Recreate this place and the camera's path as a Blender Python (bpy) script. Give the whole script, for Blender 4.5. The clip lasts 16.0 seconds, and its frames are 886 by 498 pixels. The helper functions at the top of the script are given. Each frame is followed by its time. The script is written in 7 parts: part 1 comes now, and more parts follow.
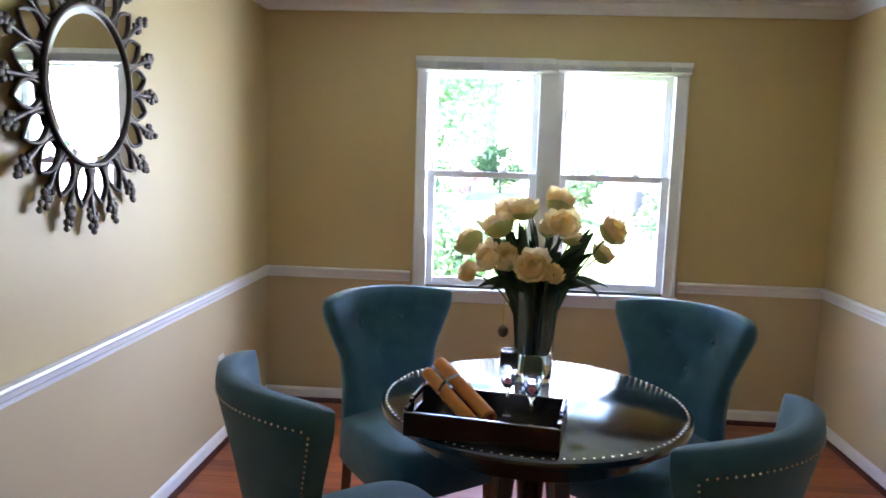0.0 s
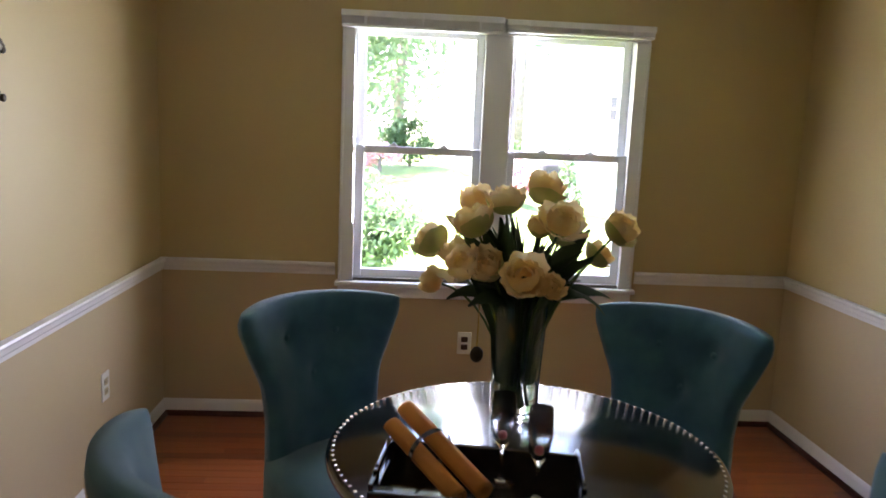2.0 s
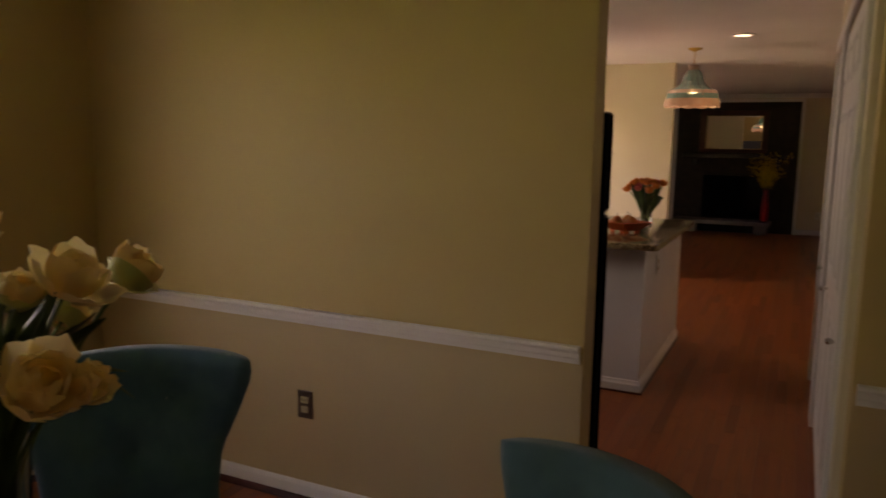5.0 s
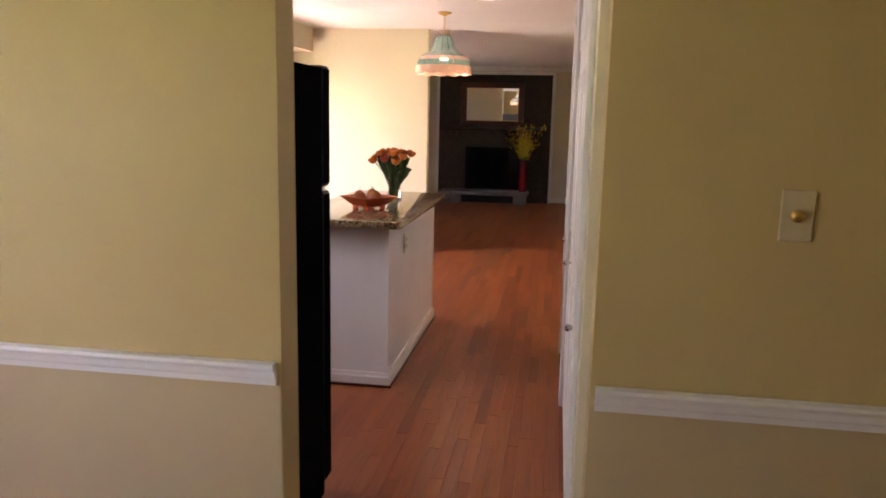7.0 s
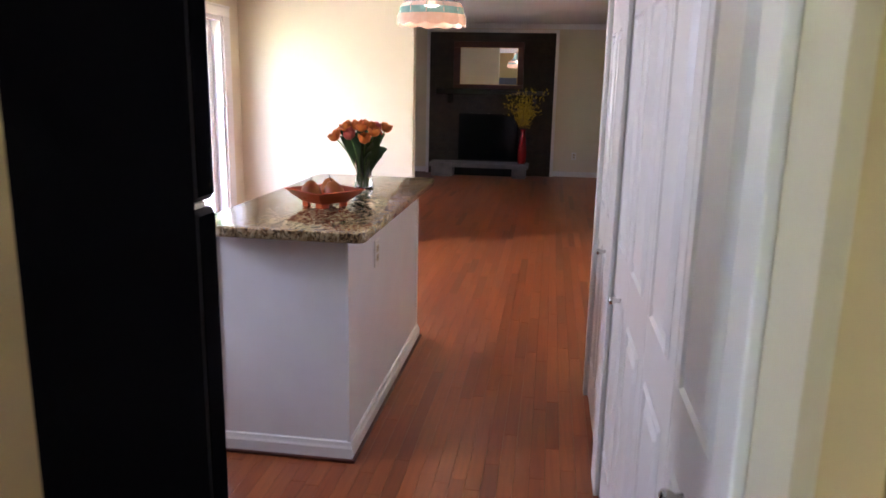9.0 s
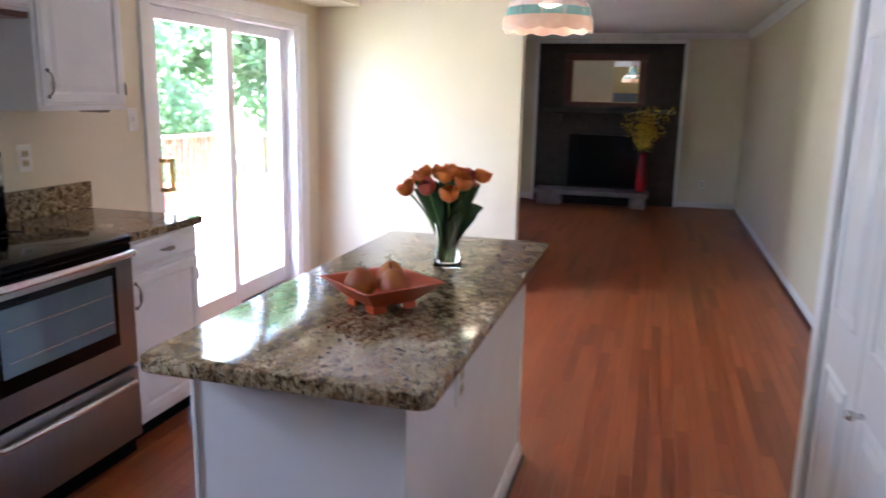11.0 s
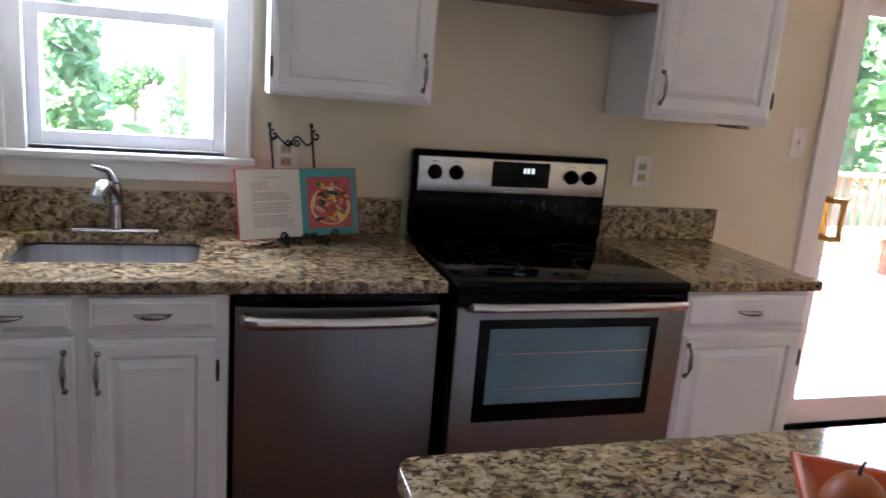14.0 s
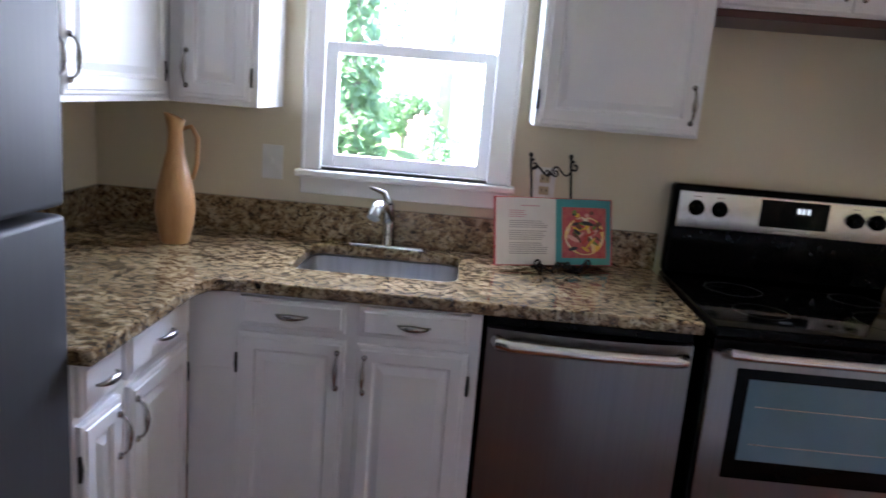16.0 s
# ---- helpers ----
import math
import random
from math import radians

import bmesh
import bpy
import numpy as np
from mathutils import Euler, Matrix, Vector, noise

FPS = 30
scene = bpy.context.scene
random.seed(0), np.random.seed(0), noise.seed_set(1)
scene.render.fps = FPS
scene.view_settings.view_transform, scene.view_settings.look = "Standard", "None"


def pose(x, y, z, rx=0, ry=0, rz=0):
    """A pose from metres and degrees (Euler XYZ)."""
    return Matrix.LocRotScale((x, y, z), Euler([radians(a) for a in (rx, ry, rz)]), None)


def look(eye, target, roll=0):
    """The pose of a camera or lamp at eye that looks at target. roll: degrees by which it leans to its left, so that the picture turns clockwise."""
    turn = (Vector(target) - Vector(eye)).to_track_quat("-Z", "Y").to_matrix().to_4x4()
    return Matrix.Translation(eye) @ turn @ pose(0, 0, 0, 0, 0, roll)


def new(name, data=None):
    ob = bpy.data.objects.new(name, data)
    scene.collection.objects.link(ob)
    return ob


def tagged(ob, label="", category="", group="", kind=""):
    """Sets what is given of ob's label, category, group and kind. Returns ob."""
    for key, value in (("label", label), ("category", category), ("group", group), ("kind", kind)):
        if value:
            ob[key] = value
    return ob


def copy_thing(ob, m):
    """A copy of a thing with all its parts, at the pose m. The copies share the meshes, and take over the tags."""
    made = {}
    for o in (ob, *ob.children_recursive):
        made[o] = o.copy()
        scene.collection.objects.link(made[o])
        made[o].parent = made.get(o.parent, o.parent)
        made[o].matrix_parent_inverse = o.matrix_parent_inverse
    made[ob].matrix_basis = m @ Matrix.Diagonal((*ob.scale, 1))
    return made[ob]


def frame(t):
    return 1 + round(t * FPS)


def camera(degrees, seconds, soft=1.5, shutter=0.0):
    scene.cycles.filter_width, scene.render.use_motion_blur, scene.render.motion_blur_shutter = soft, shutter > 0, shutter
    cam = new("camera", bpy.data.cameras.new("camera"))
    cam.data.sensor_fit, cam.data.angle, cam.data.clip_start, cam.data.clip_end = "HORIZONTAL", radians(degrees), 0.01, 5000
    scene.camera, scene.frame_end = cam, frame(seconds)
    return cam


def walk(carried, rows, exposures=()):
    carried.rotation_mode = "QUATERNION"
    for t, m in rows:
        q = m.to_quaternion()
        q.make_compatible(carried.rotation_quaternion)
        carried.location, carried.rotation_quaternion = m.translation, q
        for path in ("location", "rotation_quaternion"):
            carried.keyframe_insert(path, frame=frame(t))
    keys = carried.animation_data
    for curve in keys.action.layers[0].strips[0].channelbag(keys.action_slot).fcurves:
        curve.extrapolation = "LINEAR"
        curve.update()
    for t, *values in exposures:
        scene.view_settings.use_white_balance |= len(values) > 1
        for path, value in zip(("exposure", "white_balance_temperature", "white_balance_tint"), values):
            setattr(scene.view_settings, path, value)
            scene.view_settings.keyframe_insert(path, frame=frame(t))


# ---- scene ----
cam = camera(62.0, 16.0, soft=1.6, shutter=0.4)
PATH = [
    (0, (4.207, -1.843, 1.472), (2.227, -1.983, 1.224), 1.8),
    (0.5, (4.152, -1.912, 1.468), (2.17, -1.924, 1.198), 1.7),
    (1, (4.054, -1.976, 1.456), (2.082, -1.896, 1.13), 0.6),
    (1.5, (3.864, -1.987, 1.452), (1.898, -1.865, 1.102), 1.1),
    (2, (3.651, -2.021, 1.473), (1.679, -1.897, 1.161), 2.5),
    (2.5, (3.419, -2.141, 1.466), (1.479, -1.742, 1.185), 1.2),
    (3, (3.209, -2.243, 1.464), (1.327, -1.648, 1.145), 1.9),
    (3.5, (3.019, -2.272, 1.469), (1.272, -1.338, 1.195), 1.7),
    (4, (2.938, -2.308, 1.479), (1.45, -1.001, 1.202), 2.5),
    (4.5, (2.893, -2.357, 1.48), (1.754, -0.739, 1.185), 0.6),
    (5, (2.892, -2.344, 1.479), (2.034, -0.561, 1.188), 0.9),
    (7.5, (2.975, -1.455, 1.423), (2.704, 0.49, 1.044), 1.1),
    (8, (2.924, -1.142, 1.414), (2.644, 0.79, 0.975), 0.8),
    (10.5, (2.65, 0.343, 1.457), (2.378, 2.276, 1.021), 2.4),
    (11, (2.574, 0.632, 1.465), (2.036, 2.514, 1.056), 1.2),
    (11.5, (2.551, 0.882, 1.461), (1.806, 2.675, 0.985), 2.3),
    (12, (2.539, 1.103, 1.445), (1.54, 2.776, 0.995), 2.6),
    (12.5, (2.521, 1.303, 1.421), (1.259, 2.798, 1.006), 3.3),
    (13, (2.486, 1.448, 1.415), (0.968, 2.673, 0.972), 1.4),
    (13.5, (2.474, 1.561, 1.429), (0.713, 2.4, 0.986), 3.9),
    (14, (2.477, 1.633, 1.438), (0.611, 2.203, 0.998), 4.6),
    (14.5, (2.484, 1.666, 1.439), (0.576, 2.075, 0.996), 3.8),
    (15, (2.483, 1.661, 1.439), (0.551, 1.953, 1.012), 4.0),
    (15.5, (2.482, 1.642, 1.439), (0.531, 1.773, 1.019), 4.3),
    (16, (2.494, 1.601, 1.44), (0.539, 1.524, 1.026), 4.7),
]
EXPO = [(0.0, 5.0, 5700, 32), (1.0, 4.6, 5800, 32), (2.5, 4.05, 7100, 36), (3.5, 3.5, 7900, 38), (4.5, 3.0, 9800, 40), (5.0, 2.95, 10600, 39), (7.3, 4.85, 7200, 39),
        (8.0, 4.9, 6700, 37), (10.5, 4.75, 5500, 25), (12.5, 4.6, 5800, 23), (14.5, 4.55, 5900, 22), (16.0, 4.5, 5700, 23)]
walk(cam, [(t, look(eye, target, roll)) for t, eye, target, roll in PATH], EXPO)

# ---- light ----
world = bpy.data.worlds.new("sky")
scene.world = world
world.use_nodes = True
_nt = world.node_tree
_sky = _nt.nodes.new("ShaderNodeTexSky")
_sky.sky_type = "NISHITA"
_sky.sun_disc = False
_sky.sun_elevation = radians(67)
_sky.sun_rotation = radians(162)
_nt.links.new(_sky.outputs[0], _nt.nodes["Background"].inputs[0])
_nt.nodes["Background"].inputs[1].default_value = 0.15


def sun_lamp(strength, direction, angle, colour):
    d = bpy.data.lights.new("sun", "SUN")
    d.energy, d.angle, d.color = strength, radians(angle), colour
    ob = new("sun", d)
    ob.matrix_world = look((0, 0, 30), Vector((0, 0, 30)) + Vector(direction))
    return ob


sun_lamp(5.0, (-0.12, 0.38, -0.92), 0.6, (1.0, 0.95, 0.88))


def window_lamp(name, x, y, z, w, h, watts, to=(1, 0, 0), colour=(0.86, 0.94, 1.0)):
    """Skylight that enters through a window opening, facing into the room."""
    d = bpy.data.lights.new(name, "AREA")
    d.shape, d.size, d.size_y, d.energy, d.color = "RECTANGLE", w, h, watts, colour
    ob = new(name, d)
    ob.matrix_world = look((x, y, z), (x + to[0], y + to[1], z + to[2]))
    return ob


window_lamp("window_light_1", -0.50, -1.55, 1.34, 0.95, 1.15, 5.2, (1, -1.35, -0.20), (0.76, 0.89, 1.0))
window_lamp("window_light_2", -0.26, 1.36, 1.57, 0.6, 0.8, 1.9, (1, -0.25, -0.5))
window_lamp("window_light_3", -1.0, 4.83, 1.40, 1.6, 1.5, 3.5, (1, 0.0, -0.75))


# ---- materials ----
def mat(name, c1, c2=None, scale=8.0, rough=0.5, metal=0.0, bump=0.0, bscale=60.0, rvar=0.0, stretch=(1, 1, 1), detail=4.0, **extra):
    """A surface whose colour wanders between c1 and c2 at two scales, with fine relief."""
    m = bpy.data.materials.new(name)
    m.use_nodes = True
    nt = m.node_tree
    b = nt.nodes["Principled BSDF"]
    b.inputs["Metallic"].default_value = metal
    b.inputs["Roughness"].default_value = rough
    for k, v in extra.items():
        b.inputs[k.replace("_", " ")].default_value = v
    tc = nt.nodes.new("ShaderNodeTexCoord")
    mp = nt.nodes.new("ShaderNodeMapping")
    mp.inputs["Scale"].default_value = stretch
    nt.links.new(tc.outputs["Object"], mp.inputs["Vector"])
    if c2 is None:
        c2 = tuple(0.88 * a for a in c1)
    n1 = nt.nodes.new("ShaderNodeTexNoise")
    n1.inputs["Scale"].default_value, n1.inputs["Detail"].default_value = scale, detail
    nt.links.new(mp.outputs[0], n1.inputs["Vector"])
    mix = nt.nodes.new("ShaderNodeMix")
    mix.data_type = "RGBA"
    mix.inputs["A"].default_value, mix.inputs["B"].default_value = (*c1, 1), (*c2, 1)
    ramp = nt.nodes.new("ShaderNodeMapRange")
    ramp.inputs["From Min"].default_value, ramp.inputs["From Max"].default_value = 0.3, 0.7
    nt.links.new(n1.outputs["Fac"], ramp.inputs["Value"])
    nt.links.new(ramp.outputs[0], mix.inputs["Factor"])
    nt.links.new(mix.outputs["Result"], b.inputs["Base Color"])
    if bump or rvar:
        n2 = nt.nodes.new("ShaderNodeTexNoise")
        n2.inputs["Scale"].default_value, n2.inputs["Detail"].default_value = bscale, 3
        nt.links.new(mp.outputs[0], n2.inputs["Vector"])
        if bump:
            bp = nt.nodes.new("ShaderNodeBump")
            bp.inputs["Strength"].default_value, bp.inputs["Distance"].default_value = bump, 0.01
            nt.links.new(n2.outputs["Fac"], bp.inputs["Height"])
            nt.links.new(bp.outputs[0], b.inputs["Normal"])
        if rvar:
            rr = nt.nodes.new("ShaderNodeMapRange")
            rr.inputs["To Min"].default_value, rr.inputs["To Max"].default_value = max(0.02, rough - rvar), min(1, rough + rvar)
            nt.links.new(n1.outputs["Fac"], rr.inputs["Value"])
            nt.links.new(rr.outputs[0], b.inputs["Roughness"])
    return m


def wood_floor(name, island):
    """Red-brown oak boards: each board has its own tone, with long grain and a satin coat."""
    m = bpy.data.materials.new(name)
    m.use_nodes = True
    nt = m.node_tree
    b = nt.nodes["Principled BSDF"]
    tc = nt.nodes.new("ShaderNodeTexCoord")
    mp = nt.nodes.new("ShaderNodeMapping")
    mp.inputs["Scale"].default_value = (30, 1.6, 1)
    nt.links.new(tc.outputs["Object"], mp.inputs["Vector"])
    if island:
        rnd = nt.nodes.new("ShaderNodeNewGeometry").outputs["Random Per Island"]
    else:
        rnd = nt.nodes.new("ShaderNodeObjectInfo").outputs["Random"]
    w = nt.nodes.new("ShaderNodeMath")
    w.operation = "MULTIPLY"
    w.inputs[1].default_value = 40
    nt.links.new(rnd, w.inputs[0])
    g = nt.nodes.new("ShaderNodeTexNoise")
    g.noise_dimensions = "4D"
    g.inputs["Scale"].default_value, g.inputs["Detail"].default_value = 2.2, 5
    nt.links.new(mp.outputs[0], g.inputs["Vector"])
    nt.links.new(w.outputs[0], g.inputs["W"])
    r1 = nt.nodes.new("ShaderNodeValToRGB")
    e = r1.color_ramp.elements
    e[0].color, e[1].color = (0.19, 0.043, 0.012, 1), (0.37, 0.102, 0.029, 1)
    e[0].position, e[1].position = 0.0, 1.0
    mid = e.new(0.14)
    mid.color = (0.285, 0.066, 0.017, 1)
    nt.links.new(rnd, r1.inputs[0])
    mul = nt.nodes.new("ShaderNodeMix")
    mul.data_type, mul.blend_type = "RGBA", "MULTIPLY"
    mul.inputs["Factor"].default_value = 0.5
    nt.links.new(r1.outputs[0], mul.inputs["A"])
    gr = nt.nodes.new("ShaderNodeValToRGB")
    gr.color_ramp.elements[0].position, gr.color_ramp.elements[1].position = 0.32, 0.62
    gr.color_ramp.elements[0].color = (0.45, 0.38, 0.34, 1)
    nt.links.new(g.outputs["Fac"], gr.inputs[0])
    nt.links.new(gr.outputs[0], mul.inputs["B"])
    nt.links.new(mul.outputs["Result"], b.inputs["Base Color"])
    rr = nt.nodes.new("ShaderNodeMapRange")
    rr.inputs["To Min"].default_value, rr.inputs["To Max"].default_value = 0.24, 0.42
    nt.links.new(g.outputs["Fac"], rr.inputs["Value"])
    nt.links.new(rr.outputs[0], b.inputs["Roughness"])
    bp = nt.nodes.new("ShaderNodeBump")
    bp.inputs["Strength"].default_value, bp.inputs["Distance"].default_value = 0.12, 0.004
    nt.links.new(g.outputs["Fac"], bp.inputs["Height"])
    nt.links.new(bp.outputs[0], b.inputs["Normal"])
    return m


def granite_material(name):
    """Polished stone: cream and gold ground, grey-brown clouds, black flecks."""
    m = bpy.data.materials.new(name)
    m.use_nodes = True
    nt = m.node_tree
    b = nt.nodes["Principled BSDF"]
    b.inputs["Roughness"].default_value = 0.09
    tc = nt.nodes.new("ShaderNodeTexCoord")
    mp = nt.nodes.new("ShaderNodeMapping")
    mp.inputs["Scale"].default_value = (1.25, 0.8, 1.0)
    nt.links.new(tc.outputs["Object"], mp.inputs["Vector"])

    def noise(scale, detail, rough, dist=0.0):
        n = nt.nodes.new("ShaderNodeTexNoise")
        n.inputs["Scale"].default_value, n.inputs["Detail"].default_value = scale, detail
        n.inputs["Roughness"].default_value, n.inputs["Distortion"].default_value = rough, dist
        nt.links.new(mp.outputs[0], n.inputs["Vector"])
        return n.outputs["Fac"]

    def ramp(fac, stops):
        r = nt.nodes.new("ShaderNodeValToRGB")
        el = r.color_ramp.elements
        el[0].position, el[0].color = stops[0][0], (*stops[0][1], 1)
        el[1].position, el[1].color = stops[-1][0], (*stops[-1][1], 1)
        for p, c in stops[1:-1]:
            el.new(p).color = (*c, 1)
        nt.links.new(fac, r.inputs[0])
        return r.outputs[0]
    base = ramp(noise(44, 6, 0.64, 0.5), [(0.33, (0.045, 0.028, 0.016)), (0.43, (0.20, 0.125, 0.058)), (0.53, (0.38, 0.29, 0.165)), (0.70, (0.54, 0.45, 0.31))])
    fleck = ramp(noise(84, 5, 0.7, 0.7), [(0.41, (0.04, 0.03, 0.025)), (0.48, (1, 1, 1))])
    cloud = ramp(noise(7, 3, 0.5, 0.4), [(0.35, (0.55, 0.50, 0.46)), (0.62, (1, 1, 1))])
    x = nt.nodes.new("ShaderNodeMix")
    x.data_type, x.blend_type = "RGBA", "MULTIPLY"
    x.inputs["Factor"].default_value = 0.92
    nt.links.new(base, x.inputs["A"])
    nt.links.new(fleck, x.inputs["B"])
    y = nt.nodes.new("ShaderNodeMix")
    y.data_type, y.blend_type = "RGBA", "MULTIPLY"
    y.inputs["Factor"].default_value = 0.7
    nt.links.new(x.outputs["Result"], y.inputs["A"])
    nt.links.new(cloud, y.inputs["B"])
    nt.links.new(y.outputs["Result"], b.inputs["Base Color"])
    return m


def glass_material(name, tint=(1, 1, 1), ior=1.45, rough=0.0):
    m = bpy.data.materials.new(name)
    m.use_nodes = True
    b = m.node_tree.nodes["Principled BSDF"]
    b.inputs["Base Color"].default_value = (*tint, 1)
    b.inputs["Transmission Weight"].default_value = 1
    b.inputs["Roughness"].default_value = rough
    b.inputs["IOR"].default_value = ior
    return m


def pane_material(name):
    """Thin window glass: clear, with a faint reflection."""
    m = bpy.data.materials.new(name)
    m.use_nodes = True
    nt = m.node_tree
    out = nt.nodes["Material Output"]
    tr = nt.nodes.new("ShaderNodeBsdfTransparent")
    gl = nt.nodes.new("ShaderNodeBsdfGlossy")
    gl.inputs["Roughness"].default_value = 0.02
    lw = nt.nodes.new("ShaderNodeLayerWeight")
    pw = nt.nodes.new("ShaderNodeMath")
    pw.operation = "POWER"
    pw.inputs[1].default_value = 4.0
    nt.links.new(lw.outputs["Facing"], pw.inputs[0])
    fr = nt.nodes.new("ShaderNodeMath")
    fr.operation = "MULTIPLY_ADD"
    fr.inputs[1].default_value, fr.inputs[2].default_value = 0.8, 0.035
    nt.links.new(pw.outputs[0], fr.inputs[0])
    mx = nt.nodes.new("ShaderNodeMixShader")
    nt.links.new(fr.outputs[0], mx.inputs[0])
    nt.links.new(tr.outputs[0], mx.inputs[1])
    nt.links.new(gl.outputs[0], mx.inputs[2])
    nt.links.new(mx.outputs[0], out.inputs["Surface"])
    return m


def emitter(name, colour, strength):
    m = bpy.data.materials.new(name)
    m.use_nodes = True
    b = m.node_tree.nodes["Principled BSDF"]
    b.inputs["Base Color"].default_value = (*colour, 1)
    b.inputs["Emission Color"].default_value = (*colour, 1)
    b.inputs["Emission Strength"].default_value = strength
    return m


PAINT_YELLOW = mat("paint_yellow", (0.54, 0.405, 0.180), (0.505, 0.375, 0.163), 1.6, 0.55, bump=0.06, bscale=220)
PAINT_BEIGE = mat("paint_beige", (0.545, 0.422, 0.240), (0.51, 0.392, 0.220), 1.6, 0.55, bump=0.06, bscale=220)
PAINT_CREAM = mat("paint_cream", (0.70, 0.63, 0.47), (0.66, 0.59, 0.43), 1.5, 0.55, bump=0.06, bscale=220)
PAINT_CEILING = mat("paint_ceiling", (0.78, 0.77, 0.75), (0.74, 0.73, 0.71), 2, 0.8, bump=0.08, bscale=180)
TRIM_WHITE = mat("trim_white", (0.78, 0.77, 0.75), (0.73, 0.72, 0.70), 4, 0.35, bump=0.02, bscale=90)
CAB_WHITE = mat("cabinet_white", (0.77, 0.76, 0.76), (0.72, 0.71, 0.71), 5, 0.33, bump=0.03, bscale=70)
VINYL = mat("vinyl_white", (0.80, 0.80, 0.80), (0.76, 0.76, 0.77), 5, 0.3)
OAK_PART = wood_floor("oak_board", False)
OAK_ALL = wood_floor("oak_boards", True)
GRANITE = granite_material("granite")
FABRIC = mat("teal_fabric", (0.058, 0.166, 0.212), (0.040, 0.126, 0.174), 14, 0.95, bump=0.35, bscale=700, Sheen_Weight=0.35, Sheen_Roughness=0.4)
DARK_WOOD = mat("espresso_wood", (0.009, 0.005, 0.004), (0.005, 0.003, 0.0025), 6, 0.16, stretch=(1, 14, 1), rvar=0.05, bump=0.02, bscale=40, Specular_IOR_Level=0.8, Coat_Weight=0.6, Coat_Roughness=0.12)
LEG_WOOD = mat("brown_leg_wood", (0.16, 0.075, 0.035), (0.10, 0.045, 0.02), 5, 0.35, stretch=(8, 8, 1))
NAIL = mat("nickel_nail", (0.75, 0.72, 0.66), None, 20, 0.25, 1.0)
STEEL = mat("brushed_steel", (0.23, 0.222, 0.215), (0.21, 0.203, 0.197), 3, 0.34, 1.0, bump=0.006, bscale=30, stretch=(40, 40, 0.6), rvar=0.05)
STEEL_DARK = mat("dark_brushed_steel", (0.19, 0.182, 0.176), (0.17, 0.163, 0.158), 3, 0.30, 1.0, bump=0.006, bscale=30, stretch=(40, 40, 0.6))
FRIDGE_STEEL = mat("coated_dark_steel", (0.055, 0.055, 0.057), (0.048, 0.048, 0.05), 3, 0.55, 0.35, bump=0.006, bscale=30, stretch=(40, 40, 0.6), Specular_IOR_Level=0.2)
STEEL_BRIGHT = mat("satin_steel", (0.62, 0.60, 0.58), None, 30, 0.25, 1.0)
BASIN = mat("basin_steel", (0.68, 0.68, 0.68), (0.52, 0.52, 0.525), 6, 0.28, 1.0, stretch=(8, 8, 0.5))
CHROME = mat("chrome", (0.50, 0.50, 0.51), None, 10, 0.05, 1.0)
PULL = mat("pewter_pull", (0.42, 0.40, 0.38), (0.25, 0.24, 0.23), 40, 0.25, 1.0)
HINGE = mat("dark_hinge", (0.05, 0.045, 0.04), None, 40, 0.4, 0.6)
BLACK_GLOSS = mat("black_enamel", (0.002, 0.002, 0.002), (0.003, 0.003, 0.003), 30, 0.08, Specular_IOR_Level=0.08)
BLACK_SIDE = mat("black_textured_steel", (0.006, 0.006, 0.007), (0.004, 0.004, 0.005), 60, 0.34, bump=0.1, bscale=500, Specular_IOR_Level=0.0)
BLACK_GLASS = mat("oven_glass", (0.003, 0.004, 0.004), None, 30, 0.04, Specular_IOR_Level=0.1)
# teal base colour paints the daylight reflected in the oven glass
OVEN_REFLECTION = mat("oven_window", (0.08, 0.145, 0.175), (0.05, 0.10, 0.125), 3, 0.05, Specular_IOR_Level=0.8)
PLATE = mat("white_plate", (0.78, 0.77, 0.73), None, 20, 0.35)
PLATE_IVORY = mat("ivory_plate", (0.54, 0.45, 0.28), None, 20, 0.35)
BRASS = mat("brass", (0.62, 0.40, 0.12), (0.5, 0.32, 0.1), 20, 0.28, 1.0)
BROWN_SLOT = mat("brown_receptacle", (0.09, 0.05, 0.03), None, 20, 0.4)
MIRROR = mat("mirror_silver", (0.92, 0.93, 0.92), (0.91, 0.92, 0.91), 1, 0.005, 1.0)
BRONZE = mat("dark_bronze", (0.035, 0.027, 0.018), (0.075, 0.055, 0.03), 25, 0.45, 0.6, bump=0.3, bscale=80)
PANE = pane_material("window_glass")
GLASS = glass_material("clear_glass")
WATER = glass_material("water", (0.93, 0.98, 0.93), 1.33)
PETAL = mat("cream_petal", (0.97, 0.80, 0.40), (0.96, 0.68, 0.28), 14, 0.55, bump=0.15, bscale=90)


def translucent(m, colour, share):
    """Lets part of the light through a thin petal or leaf."""
    nt = m.node_tree
    out, b = nt.nodes["Material Output"], nt.nodes["Principled BSDF"]
    tr = nt.nodes.new("ShaderNodeBsdfTranslucent")
    tr.inputs["Color"].default_value = (*colour, 1)
    mx = nt.nodes.new("ShaderNodeMixShader")
    mx.inputs[0].default_value = share
    nt.links.new(b.outputs[0], mx.inputs[1])
    nt.links.new(tr.outputs[0], mx.inputs[2])
    nt.links.new(mx.outputs[0], out.inputs["Surface"])


